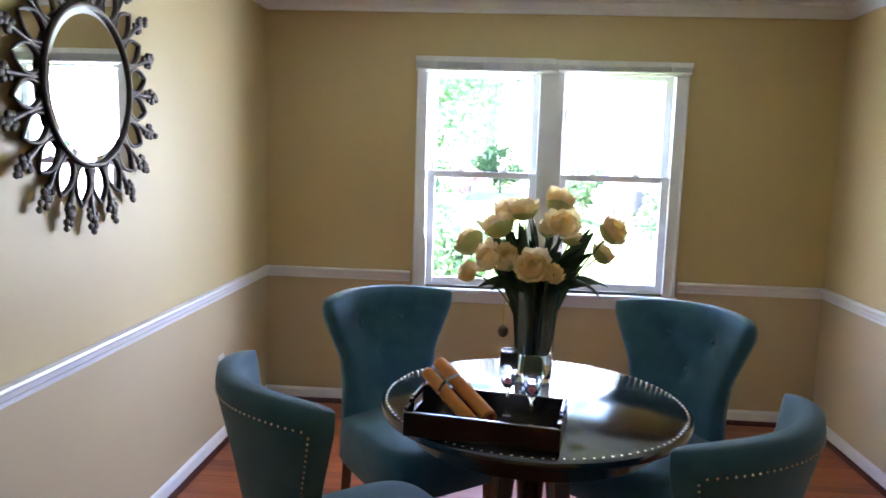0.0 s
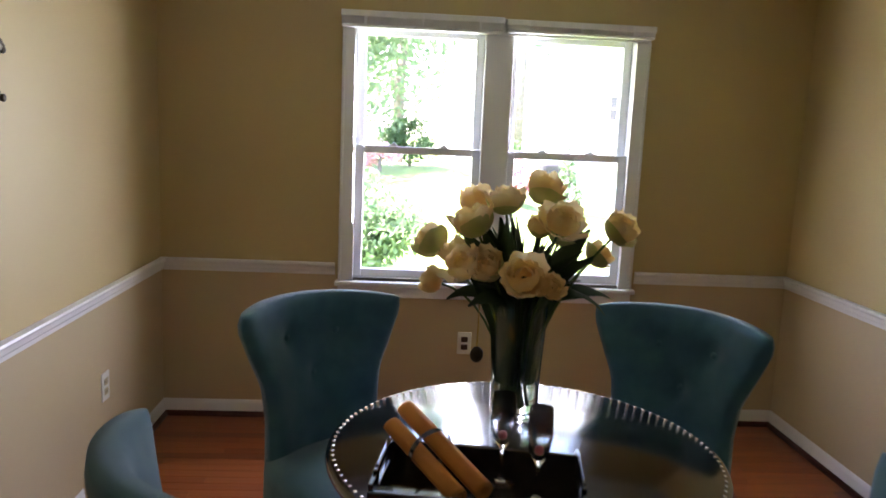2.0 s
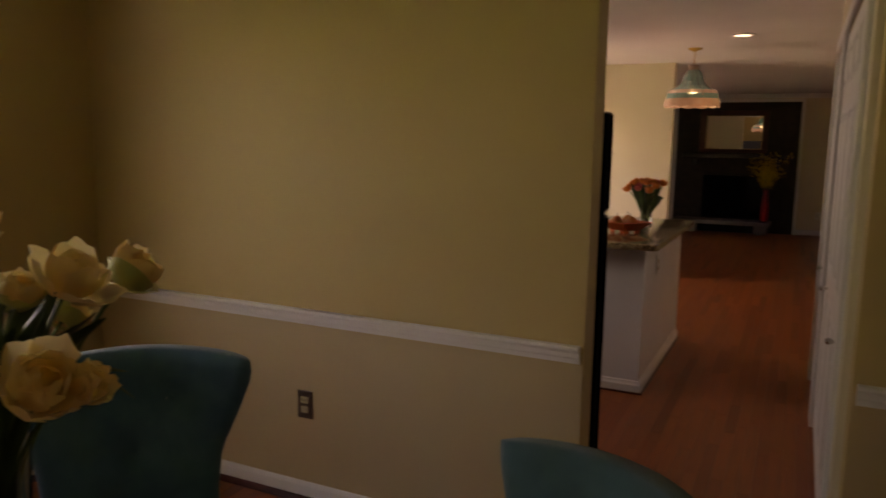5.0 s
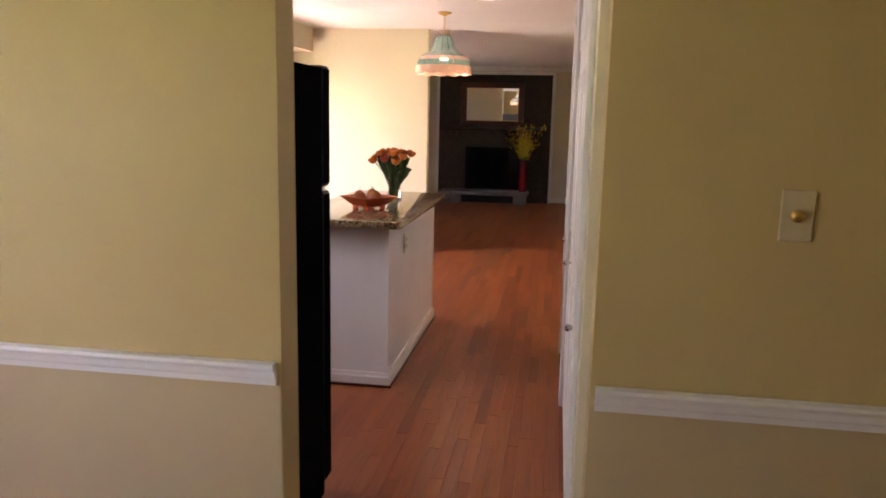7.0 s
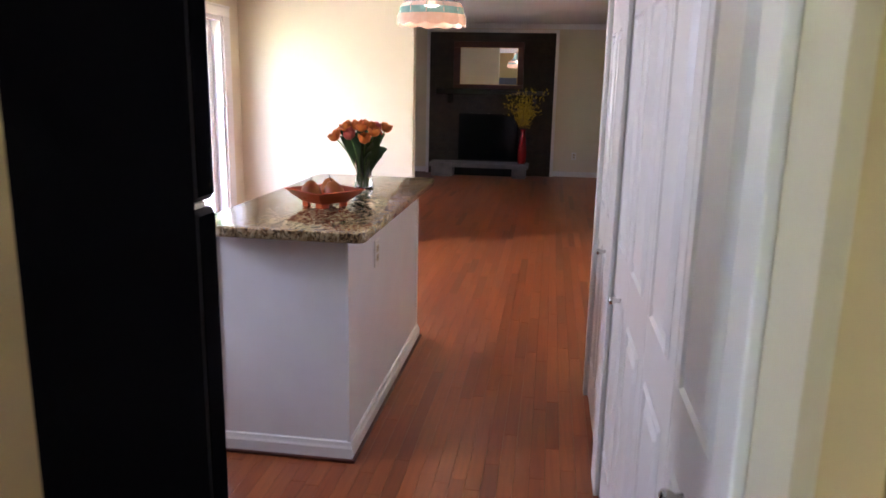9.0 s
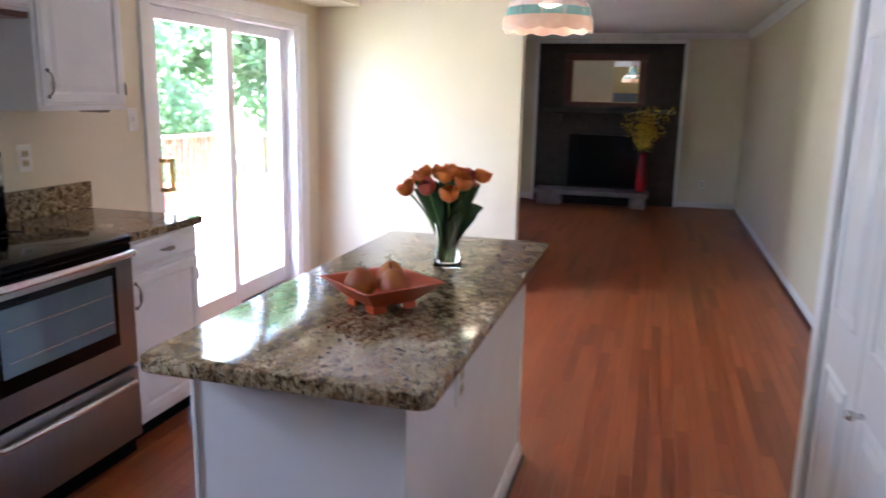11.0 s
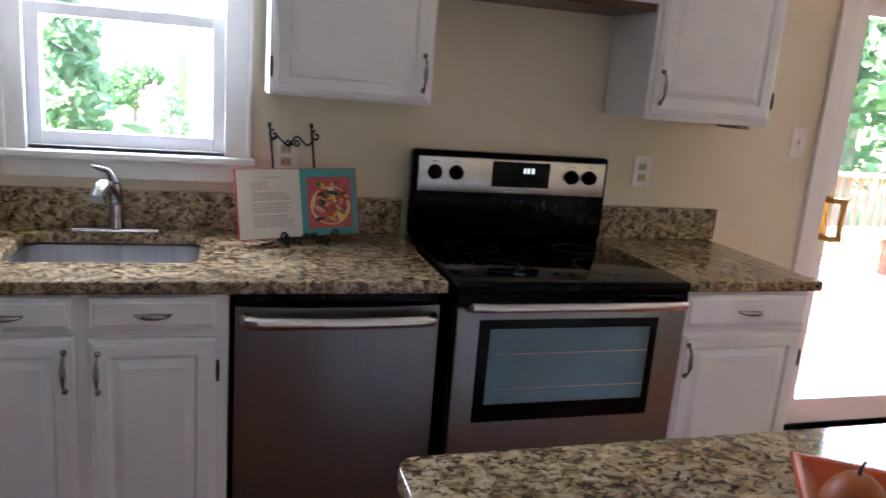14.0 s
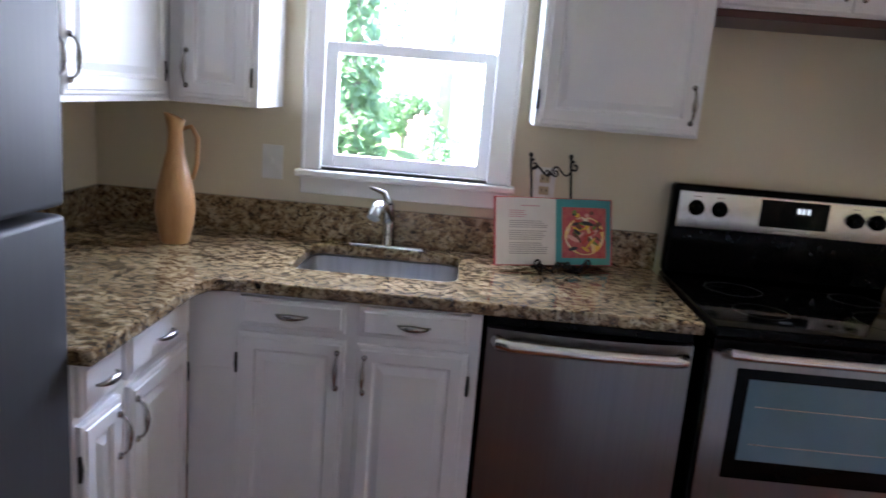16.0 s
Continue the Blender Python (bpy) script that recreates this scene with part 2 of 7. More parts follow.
translucent(PETAL, (1.0, 0.84, 0.50), 0.58)
PETAL_GREEN = mat("green_petal", (0.55, 0.60, 0.20), (0.70, 0.62, 0.28), 20, 0.5)
LEAF = mat("dark_leaf", (0.022, 0.055, 0.016), (0.035, 0.085, 0.022), 12, 0.4, bump=0.1, bscale=60)
STEM_DARK = mat("dark_stem", (0.05, 0.105, 0.02), (0.075, 0.14, 0.03), 20, 0.5)
STEM = mat("green_stem", (0.10, 0.20, 0.04), (0.14, 0.24, 0.06), 20, 0.5)
TULIP = mat("orange_tulip", (0.66, 0.13, 0.025), (0.80, 0.26, 0.03), 25, 0.5, bump=0.1, bscale=80)
TULIP_RED = mat("red_tulip", (0.42, 0.06, 0.05), (0.62, 0.12, 0.07), 25, 0.5)
NAPKIN = mat("orange_napkin", (0.70, 0.27, 0.05), (0.62, 0.22, 0.04), 20, 0.85, bump=0.2, bscale=400)
CORAL = mat("coral_ceramic", (0.560, 0.084, 0.015), (0.500, 0.072, 0.013), 8, 0.3, bump=0.03, bscale=40)
PEAR = mat("red_pear", (0.30, 0.030, 0.012), (0.46, 0.20, 0.025), 11, 0.5, bump=0.05, bscale=150)
IRON = mat("wrought_iron", (0.006, 0.006, 0.005), (0.010, 0.009, 0.008), 60, 0.5, 0.3, bump=0.2, bscale=200)
PAPER = mat("book_paper", (0.74, 0.70, 0.66), (0.70, 0.66, 0.62), 20, 0.8)
INK = mat("faded_ink", (0.38, 0.34, 0.33), None, 60, 0.8)
INK_PINK = mat("pink_ink", (0.60, 0.32, 0.34), None, 60, 0.8)
TEAL_PRINT = mat("teal_print", (0.06, 0.33, 0.36), None, 30, 0.5)
RED_COVER = mat("red_cover", (0.50, 0.06, 0.07), None, 30, 0.5)
VASE_WOOD = mat("pale_turned_wood", (0.44, 0.22, 0.080), (0.55, 0.31, 0.13), 5, 0.4, stretch=(14, 14, 1.5), bump=0.05, bscale=30)
BRICK = mat("dark_brick", (0.060, 0.040, 0.028), (0.030, 0.020, 0.016), 9, 0.85, bump=0.5, bscale=70)
MORTAR = mat("old_mortar", (0.045, 0.038, 0.030), None, 30, 0.95, bump=0.4, bscale=120)
MATT_BLACK = mat("matt_black", (0.006, 0.006, 0.006), None, 10, 0.8)
STONE = mat("grey_hearth_stone", (0.22, 0.19, 0.17), (0.14, 0.12, 0.11), 7, 0.7, bump=0.3, bscale=50)
MAHOGANY = mat("mahogany", (0.085, 0.018, 0.010), (0.05, 0.010, 0.006), 6, 0.3, stretch=(1, 1, 8))
RED_GLAZE = mat("red_glaze", (0.30, 0.012, 0.015), None, 10, 0.12)
FORSYTHIA = mat("yellow_blossom", (0.55, 0.36, 0.015), (0.62, 0.45, 0.03), 30, 0.6)
TWIG = mat("twig", (0.07, 0.045, 0.025), None, 30, 0.8)
AQUA_GLASS = mat("aqua_leaded_glass", (0.16, 0.36, 0.36), (0.26, 0.46, 0.45), 18, 0.18, bump=0.1, bscale=60, Transmission_Weight=0.35)
PINK_GLASS = mat("pink_leaded_glass", (0.80, 0.52, 0.42), (0.84, 0.66, 0.55), 18, 0.2, Transmission_Weight=0.45)
LEAD = mat("lead_came", (0.05, 0.05, 0.05), None, 30, 0.4, 0.7)
BULB = emitter("lamp_bulb", (1.0, 0.72, 0.42), 0.25)
CAN_GLOW = emitter("recessed_glow", (1.0, 0.90, 0.76), 0.35)
LCD = emitter("clock_display", (0.8, 0.9, 0.9), 0.04)
GRASS = mat("lawn", (0.10, 0.17, 0.04), (0.14, 0.22, 0.055), 0.7, 0.9, bump=0.5, bscale=30)
FOLIAGE = mat("foliage", (0.105, 0.18, 0.085), (0.15, 0.24, 0.13), 3, 0.6)
FOLIAGE_DARK = mat("foliage_dark", (0.050, 0.115, 0.045), (0.075, 0.15, 0.06), 3, 0.6)
translucent(FOLIAGE, (0.20, 0.31, 0.16), 0.45)
translucent(FOLIAGE_DARK, (0.09, 0.18, 0.06), 0.35)
AZALEA = mat("pink_azalea", (0.66, 0.30, 0.34), (0.70, 0.42, 0.42), 6, 0.6)
BARK = mat("bark", (0.24, 0.21, 0.18), (0.15, 0.13, 0.11), 12, 0.9, bump=0.6, bscale=30)
SIDING = mat("white_siding", (0.74, 0.74, 0.74), (0.68, 0.68, 0.69), 2, 0.6)
ROOF = mat("grey_shingle", (0.10, 0.10, 0.105), (0.07, 0.07, 0.075), 8, 0.9)
FAR_GLASS = mat("far_window", (0.05, 0.06, 0.07), None, 3, 0.1)
DECK_WOOD = mat("grey_deck_wood", (0.44, 0.38, 0.33), (0.34, 0.29, 0.25), 4, 0.8, stretch=(1, 10, 1))
CEDAR = mat("red_cedar", (0.30, 0.13, 0.085), (0.22, 0.09, 0.06), 5, 0.7, stretch=(1, 1, 6))
BLACK_PLASTIC = mat("black_cover", (0.02, 0.021, 0.025), None, 10, 0.5)

# ---- geometry helpers ----
PLACE = {}


def quads(bm, x0, x1, y0, y1, z0, z1, bev=0.0, seg=2):
    """A box with softened edges, added to bm."""
    vs = [bm.verts.new((x, y, z)) for x in (x0, x1) for y in (y0, y1) for z in (z0, z1)]
    for f in ((0, 1, 3, 2), (4, 6, 7, 5), (0, 4, 5, 1), (2, 3, 7, 6), (0, 2, 6, 4), (1, 5, 7, 3)):
        bm.faces.new([vs[i] for i in f])
    if bev:
        es = {e for v in vs for e in v.link_edges}
        bmesh.ops.bevel(bm, geom=list(es), offset=min(bev, 0.45 * min(abs(x1 - x0), abs(y1 - y0), abs(z1 - z0))), segments=seg, affect="EDGES", profile=0.5)
    return bm


def slab(*a, **k):
    return quads(bmesh.new(), *a, **k)


def tube(bm, pts, r, n=8, caps=True):
    """A round bar through pts; r is one radius or one for each point."""
    pts = [Vector(p) for p in pts]
    rs = r if isinstance(r, (list, tuple)) else [r] * len(pts)
    rings = []
    up = Vector((0.13, 0.37, 0.92)).normalized()
    for i, p in enumerate(pts):
        d = (pts[min(i + 1, len(pts) - 1)] - pts[max(i - 1, 0)]).normalized()
        a = d.cross(up if abs(d.dot(up)) < 0.95 else Vector((1, 0, 0))).normalized()
        b = d.cross(a)
        rings.append([bm.verts.new(p + rs[i] * (math.cos(2 * math.pi * k / n) * a + math.sin(2 * math.pi * k / n) * b)) for k in range(n)])
    for q, s in zip(rings, rings[1:]):
        for k in range(n):
            bm.faces.new((q[k], q[(k + 1) % n], s[(k + 1) % n], s[k]))
    if caps:
        bm.faces.new(rings[0][::-1])
        bm.faces.new(rings[-1])
    return bm


def lathe(bm, profile, n=32, c=(0, 0, 0), closed=False, wave=None):
    """Turns a profile of (radius, height) about the upright through c."""
    rings = []
    for r, z in profile:
        ring = []
        for k in range(n):
            a = 2 * math.pi * k / n
            rr, zz = (r, z) if wave is None else wave(a, r, z)
            ring.append(bm.verts.new((c[0] + rr * math.cos(a), c[1] + rr * math.sin(a), c[2] + zz)))
        rings.append(ring)
    for q, s in zip(rings, rings[1:] + ([rings[0]] if closed else [])):
        for k in range(n):
            bm.faces.new((q[k], q[(k + 1) % n], s[(k + 1) % n], s[k]))
    if not closed:
        if profile[0][0] > 1e-4:
            bm.faces.new(rings[0][::-1])
        if profile[-1][0] > 1e-4:
            bm.faces.new(rings[-1])
    return bm


def blob(bm, c, r, sx=1.0, sy=1.0, sz=1.0, u=10, v=7):
    m = Matrix.Translation(c) @ Matrix.Diagonal((sx, sy, sz, 1))
    bmesh.ops.create_uvsphere(bm, u_segments=u, v_segments=v, radius=r, matrix=m)
    return bm


def thing(name, label, category, loc=(0, 0, 0), rz=0.0, group="", kind=""):
    """An Empty at the base of a thing."""
    ob = new(name)
    ob.empty_display_size = 0.05
    ob.matrix_basis = pose(*loc, 0, 0, rz)
    PLACE[ob] = ob.matrix_basis.copy()
    return tagged(ob, label, category, group, kind)


def part(name, bm, material, parent=None, label="", smooth=False, local=False, mods=()):
    """Links bm as one mesh under parent; bm is in world places unless local."""
    if parent is not None and not local:
        bmesh.ops.transform(bm, matrix=PLACE[parent].inverted(), verts=bm.verts)
    bmesh.ops.recalc_face_normals(bm, faces=bm.faces)
    me = bpy.data.meshes.new(name)
    bm.to_mesh(me)
    bm.free()
    for m in (material if isinstance(material, (list, tuple)) else [material]):
        me.materials.append(m)
    if smooth:
        me.shade_smooth()
        if smooth == "auto":
            me.set_sharp_from_angle(angle=radians(38))
    ob = new(name, me)
    if parent is not None:
        ob.parent = parent
        PLACE[ob] = PLACE[parent]
    else:
        PLACE[ob] = Matrix.Identity(4)
    if label:
        ob["label"] = label
    return ob


def structure(name, bm, material, label="", category="", smooth=False):
    return tagged(part(name, bm, material, smooth=smooth), label, category, "", "structure")


def cards(name, pts, size, material, parent, seed, label=""):
    """Many small leaves, each a folded kite, at pts (an n x 3 array)."""
    rng = np.random.default_rng(seed)
    n = len(pts)
    d = rng.normal(size=(n, 3))
    d /= np.linalg.norm(d, axis=1)[:, None]
    s = np.cross(d, rng.normal(size=(n, 3)))
    s /= np.linalg.norm(s, axis=1)[:, None]
    nn = np.cross(d, s)
    L = size * rng.uniform(0.7, 1.4, n)[:, None]
    v = np.stack([pts - d * L, pts + s * L * 0.55 + nn * L * 0.15, pts + d * L, pts - s * L * 0.55 + nn * L * 0.15], 1).reshape(-1, 3)
    f = [(4 * i, 4 * i + 1, 4 * i + 2) for i in range(n)] + [(4 * i, 4 * i + 2, 4 * i + 3) for i in range(n)]
    me = bpy.data.meshes.new(name)
    me.from_pydata(v.tolist(), [], f)
    me.materials.append(material)
    ob = new(name, me)
    ob.parent = parent
    PLACE[ob] = PLACE[parent]
    if label:
        ob["label"] = label
    return ob

# ---- structure ----
H = 2.34
YF = 11.4
XR = 3.65


def wall_with_holes(name, axis, a, b, y0, y1, holes, material, z1=H, label="", low=None):
    """A wall whose faces lie at a and b on axis ('x' or 'y'), from y0 to y1 along the other, with openings (y0, y1, z0, z1)."""
    bm = bmesh.new()

    def put(u0, u1, w0, w1):
        if u1 - u0 > 1e-4 and w1 - w0 > 1e-4:
            if axis == "x":
                quads(bm, a, b, u0, u1, w0, w1)
            else:
                quads(bm, u0, u1, a, b, w0, w1)
    u = y0
    for h0, h1, z0, z2 in sorted(holes):
        put(u, h0, 0, z1)
        put(h0, h1, 0, z0)
        put(h0, h1, z2, z1)
        u = h1
    put(u, y1, 0, z1)
    return structure(name, bm, material, label, "wall")


# the two paints of the dining room meet behind the chair rail: a thin skin over the plain wall
wall_with_holes("wall_west_dining", "x", -0.22, 0.0, -3.4, 0.06, [(-2.244, -0.884, 0.735, 1.964)], PAINT_YELLOW, label="pale yellow painted wall with a double window")
wall_with_holes("wall_west_kitchen", "x", -0.22, 0.0, 0.06, 6.06, [(1.055, 1.655, 1.16, 1.98), (4.0, 5.66, 0.03, 1.94)], PAINT_CREAM, label="cream painted wall with a window and sliding door")
wall_with_holes("wall_west_family", "x", -0.22, 0.0, 6.06, YF + 0.2, [(7.9, 8.8, 0.6, 1.98)], PAINT_CREAM, label="cream painted outer wall")
wall_with_holes("wall_south", "y", -3.4, -3.18, 0.0, 5.0, [], PAINT_YELLOW, label="pale yellow painted dining room wall")
wall_with_holes("wall_east_dining", "x", 4.9, 5.1, -3.18, 0.12, [], PAINT_YELLOW, label="pale yellow painted wall")
wall_with_holes("wall_between", "y", 0.0, 0.12, 0.0, 4.9, [(2.290, 3.072, 0.0, H)], PAINT_YELLOW, label="pale yellow wall with an open doorway")
structure("wall_chase", slab(0.0, 1.19, 0.12, 0.28, 0, H), PAINT_CREAM, "cream painted kitchen wall behind the counter", "wall")
structure("wall_partition", slab(0.0, 1.6, 6.0, 6.12, 0, H), PAINT_CREAM, "cream painted partition wall beside the sliding door", "wall")
structure("wall_east_hall", slab(XR, XR + 0.12, 2.87, YF, 0, H), PAINT_CREAM, "cream painted long wall of the family room", "wall")
structure("wall_north", slab(0.0, XR + 0.12, YF, YF + 0.2, 0, H), PAINT_CREAM, "cream painted wall around the fireplace", "wall")
bm = bmesh.new()
for x0, x1, y0, y1, z0, z1 in ((3.05, XR, 0.12, 0.30, 0, H), (3.05, XR, 1.92, 2.02, 0, H), (3.05, XR, 2.80, 2.87, 0, H), (3.05, XR, 0.30, 1.92, 2.04, H), (3.05, XR, 2.02, 2.80, 2.04, H), (XR, XR + 0.12, 0.12, 2.87, 0, H)):
    quads(bm, x0, x1, y0, y1, z0, z1)
structure("wall_closet", bm, PAINT_CREAM, "cream painted closet wall with folding doors", "wall")
structure("ceiling", slab(-0.22, 5.1, -3.4, YF + 0.2, H, H + 0.15), PAINT_CEILING, "flat white painted ceiling", "ceiling")
structure("soffit", slab(0.0, 0.36, 0.28, 6.0, 2.10, H), PAINT_CREAM, "cream soffit above the kitchen cabinets", "soffit")
structure("subfloor", slab(-0.22, 5.1, -3.4, YF + 0.2, -0.15, -0.022), DARK_WOOD, "dark subfloor below the oak boards", "floor")

# lower paint of the dining room, below the chair rail
RAIL = 0.81
bm = bmesh.new()
quads(bm, 0.0, 0.004, -3.176, 0.0, 0.0, 0.70)
quads(bm, 0.0, 0.004, -3.176, -2.322, 0.70, RAIL - 0.03)
quads(bm, 0.0, 0.004, -0.812, 0.0, 0.70, RAIL - 0.03)
quads(bm, 0.004, 4.9, -3.18, -3.176, 0.0, RAIL - 0.03)
quads(bm, 0.004, 2.288, -0.004, 0.0, 0.0, RAIL - 0.03)
quads(bm, 3.074, 4.9, -0.004, 0.0, 0.0, RAIL - 0.03)
structure("wall_lower_paint", bm, PAINT_BEIGE, "beige paint below the dining room chair rail", "wall")


def moulding(name, runs, profile, material, label):
    """A moulding along straight runs ((x0, y0), (x1, y1), (nx, ny)) with a profile of (out, z)."""
    bm = bmesh.new()
    for (x0, y0), (x1, y1), (nx, ny) in runs:
        ends = []
        for x, y in ((x0, y0), (x1, y1)):
            ends.append([bm.verts.new((x + nx * o, y + ny * o, z)) for o, z in profile])
        for i in range(len(profile)):
            j = (i + 1) % len(profile)
            bm.faces.new((ends[0][i], ends[0][j], ends[1][j], ends[1][i]))
        bm.faces.new(ends[0])
        bm.faces.new(ends[1][::-1])
    return structure(name, bm, material, label, "moulding")


RAILP = [(0.004, RAIL - 0.062), (0.012, RAIL - 0.060), (0.013, RAIL - 0.045), (0.018, RAIL - 0.038), (0.020, RAIL - 0.022), (0.030, RAIL - 0.016), (0.034, RAIL - 0.008), (0.031, RAIL), (0.004, RAIL + 0.001)]
moulding("trim_chair_rail", [((0, -3.18), (0, -2.328), (1, 0)), ((0, -0.806), (0, 0), (1, 0)), ((0, -3.18), (4.9, -3.18), (0, 1)), ((0, 0), (2.278, 0), (0, -1)), ((3.084, 0), (4.9, 0), (0, -1))], RAILP, TRIM_WHITE, "white painted chair rail around the dining room")
BASEP = [(0.003, 0.0), (0.012, 0.0), (0.014, 0.022), (0.015, 0.024), (0.014, 0.068), (0.010, 0.078), (0.006, 0.084), (0.003, 0.085)]
moulding("baseboard", [((0, -3.18), (0, 0), (1, 0)), ((0, -3.18), (4.9, -3.18), (0, 1)), ((0, 0), (2.290, 0), (0, -1)), ((3.072, 0), (4.9, 0), (0, -1)),
                       ((0, 6.0), (1.6, 6.0), (0, -1)), ((1.6, 6.0), (1.6, 6.12), (1, 0)), ((XR, 2.87), (XR, YF), (-1, 0)), ((0.0, YF), (0.86, YF), (0, -1)), ((2.86, YF), (XR, YF), (0, -1)), ((3.05, 2.87), (XR, 2.87), (0, 1)), ((0, 3.5), (0, 3.93), (1, 0)), ((0, 5.78), (0, 6.0), (1, 0))], BASEP, TRIM_WHITE, "white painted baseboard around the rooms")
SHOEP = [(0.0145, 0.0), (0.030, 0.0), (0.030, 0.010), (0.025, 0.021), (0.0165, 0.026)]
moulding("trim_shoe", [((0, -3.18), (0, 0), (1, 0)), ((0, -3.18), (4.9, -3.18), (0, 1)), ((0, 0), (2.290, 0), (0, -1)), ((3.072, 0), (4.9, 0), (0, -1)), ((0, 6.0), (1.6, 6.0), (0, -1)), ((XR, 2.87), (XR, YF), (-1, 0))], SHOEP, MAHOGANY, "red-brown wooden shoe moulding along the baseboards")
CROWN = [(0.0, H - 0.075), (0.012, H - 0.072), (0.018, H - 0.055), (0.045, H - 0.024), (0.060, H - 0.018), (0.064, H - 0.001), (0.0, H - 0.001)]
moulding("trim_crown", [((0, -3.18), (0, 0), (1, 0)), ((0, -3.18), (4.9, -3.18), (0, 1)), ((0, 0), (2.290, 0), (0, -1)), ((3.072, 0), (4.9, 0), (0, -1))], CROWN, TRIM_WHITE, "white crown moulding under the dining room ceiling")
moulding("trim_crown_family", [((XR, 2.87), (XR, YF), (-1, 0)), ((0, YF), (XR, YF), (0, -1))], CROWN, PAINT_CEILING, "pale crown moulding of the family room")


# ---- windows ----
def sash(owner, x0, x1, y0, y1, z0, z1, w, wb, name="sash"):
    """A sash with stiles w wide and a bottom rail wb high, and its pane."""
    bm = bmesh.new()
    quads(bm, x0, x1, y0, y0 + w, z0, z1, 0.004)
    quads(bm, x0, x1, y1 - w, y1, z0, z1, 0.004)
    quads(bm, x0 + 0.001, x1 - 0.001, y0 + w, y1 - w, z0, z0 + wb, 0.003)
    quads(bm, x0 + 0.001, x1 - 0.001, y0 + w, y1 - w, z1 - w * 0.85, z1, 0.003)
    s = part(name, bm, VINYL, owner)
    g = part("pane", slab((x0 + x1) / 2 - 0.003, (x0 + x1) / 2 + 0.003, y0 + w - 0.004, y1 - w + 0.004, z0 + wb - 0.004, z1 - w * 0.85 + 0.004), PANE, s)
    g.visible_shadow = False
    return s


def hung_window(name, label, bays, z0, z1, meet, c0, c1, ctop, sill):
    """A double-hung window: bays of (y0, y1), casing from c0 to c1, stool at sill."""
    w = thing(name, label, "window", (0, (c0 + c1) / 2, z0), kind="structure")
    bm = bmesh.new()
    quads(bm, -0.22, 0.0, bays[0][0] - 0.05, bays[0][0], z0 - 0.04, z1 + 0.03)
    quads(bm, -0.22, 0.0, bays[-1][1], bays[-1][1] + 0.05, z0 - 0.04, z1 + 0.03)
    quads(bm, -0.22, 0.0, bays[0][0], bays[-1][1], z1, z1 + 0.03)
    quads(bm, -0.22, 0.0, bays[0][0], bays[-1][1], z0 - 0.04, z0)
    for (a0, a1), (b0, b1) in zip(bays, bays[1:]):
        quads(bm, -0.20, -0.001, a1, b0, z0, z1)
    part("window_frame", bm, VINYL, w)
    bm = bmesh.new()
    cw0, cw1 = bays[0][0] + 0.004, bays[-1][1] - 0.004
    for y0, y1 in ((c0, cw0), (cw1, c1)):
        quads(bm, 0.0, 0.018, y0, y1, sill, ctop - 0.075, 0.004)
        e0 = y0 if y0 == c0 else y1 - 0.014
        quads(bm, 0.016, 0.026, e0, e0 + 0.014, sill, ctop - 0.075, 0.003)
    quads(bm, 0.0, 0.019, c0, c1, ctop - 0.075, ctop, 0.004)
    quads(bm, 0.016, 0.027, c0, c1, ctop - 0.016, ctop + 0.001, 0.003)
    for (a0, a1), (b0, b1) in zip(bays, bays[1:]):
        quads(bm, 0.0, 0.016, a1 - 0.004, b0 + 0.004, sill, ctop - 0.075, 0.004)
    part("casing", bm, TRIM_WHITE, w, "white painted casing")
    part("window_sill", slab(-0.06, 0.045, c0 - 0.015, c1 + 0.015, sill - 0.024, sill, 0.006), TRIM_WHITE, w)
    part("apron", slab(0.004, 0.018, c0, c1, sill - 0.082, sill - 0.0245, 0.004), TRIM_WHITE, w)
    for y0, y1 in bays:
        up = sash(w, -0.105, -0.07, y0, y1, meet - 0.018, z1, 0.040, 0.030, "upper_sash")
        lo = sash(w, -0.055, -0.02, y0, y1, z0, meet + 0.018, 0.042, 0.042, "lower_sash")
        for f in (0.3, 0.7):
            yy = y0 + (y1 - y0) * f
            bm = slab(-0.058, -0.028, yy - 0.022, yy + 0.022, meet + 0.018, meet + 0.028, 0.004)
            quads(bm, -0.05, -0.036, yy - 0.006, yy + 0.012, meet + 0.028, meet + 0.036, 0.002)
            part("sash_lock", bm, VINYL, lo)
        part("jamb_track", slab(-0.068, -0.058, y0 + 0.0, y0 + 0.018, z0, z1), VINYL, w)
    return w


hung_window("window_1", "white vinyl double window with twin sashes", [(-2.242, -1.624), (-1.496, -0.886)], 0.737, 1.962, 1.377, -2.312, -0.822, 2.02, 0.722)
hung_window("window_2", "white vinyl double hung window over the sink", [(1.062, 1.634)], 1.162, 1.978, 1.560, 0.998, 1.712, 2.05, 1.150)
# out of view: an added opening, sized for the daylight the family room needs
hung_window("window_unseen", "unseen white vinyl window added to light the family room", [(7.902, 8.798)], 0.602, 1.978, 1.30, 7.84, 8.86, 2.05, 0.59)


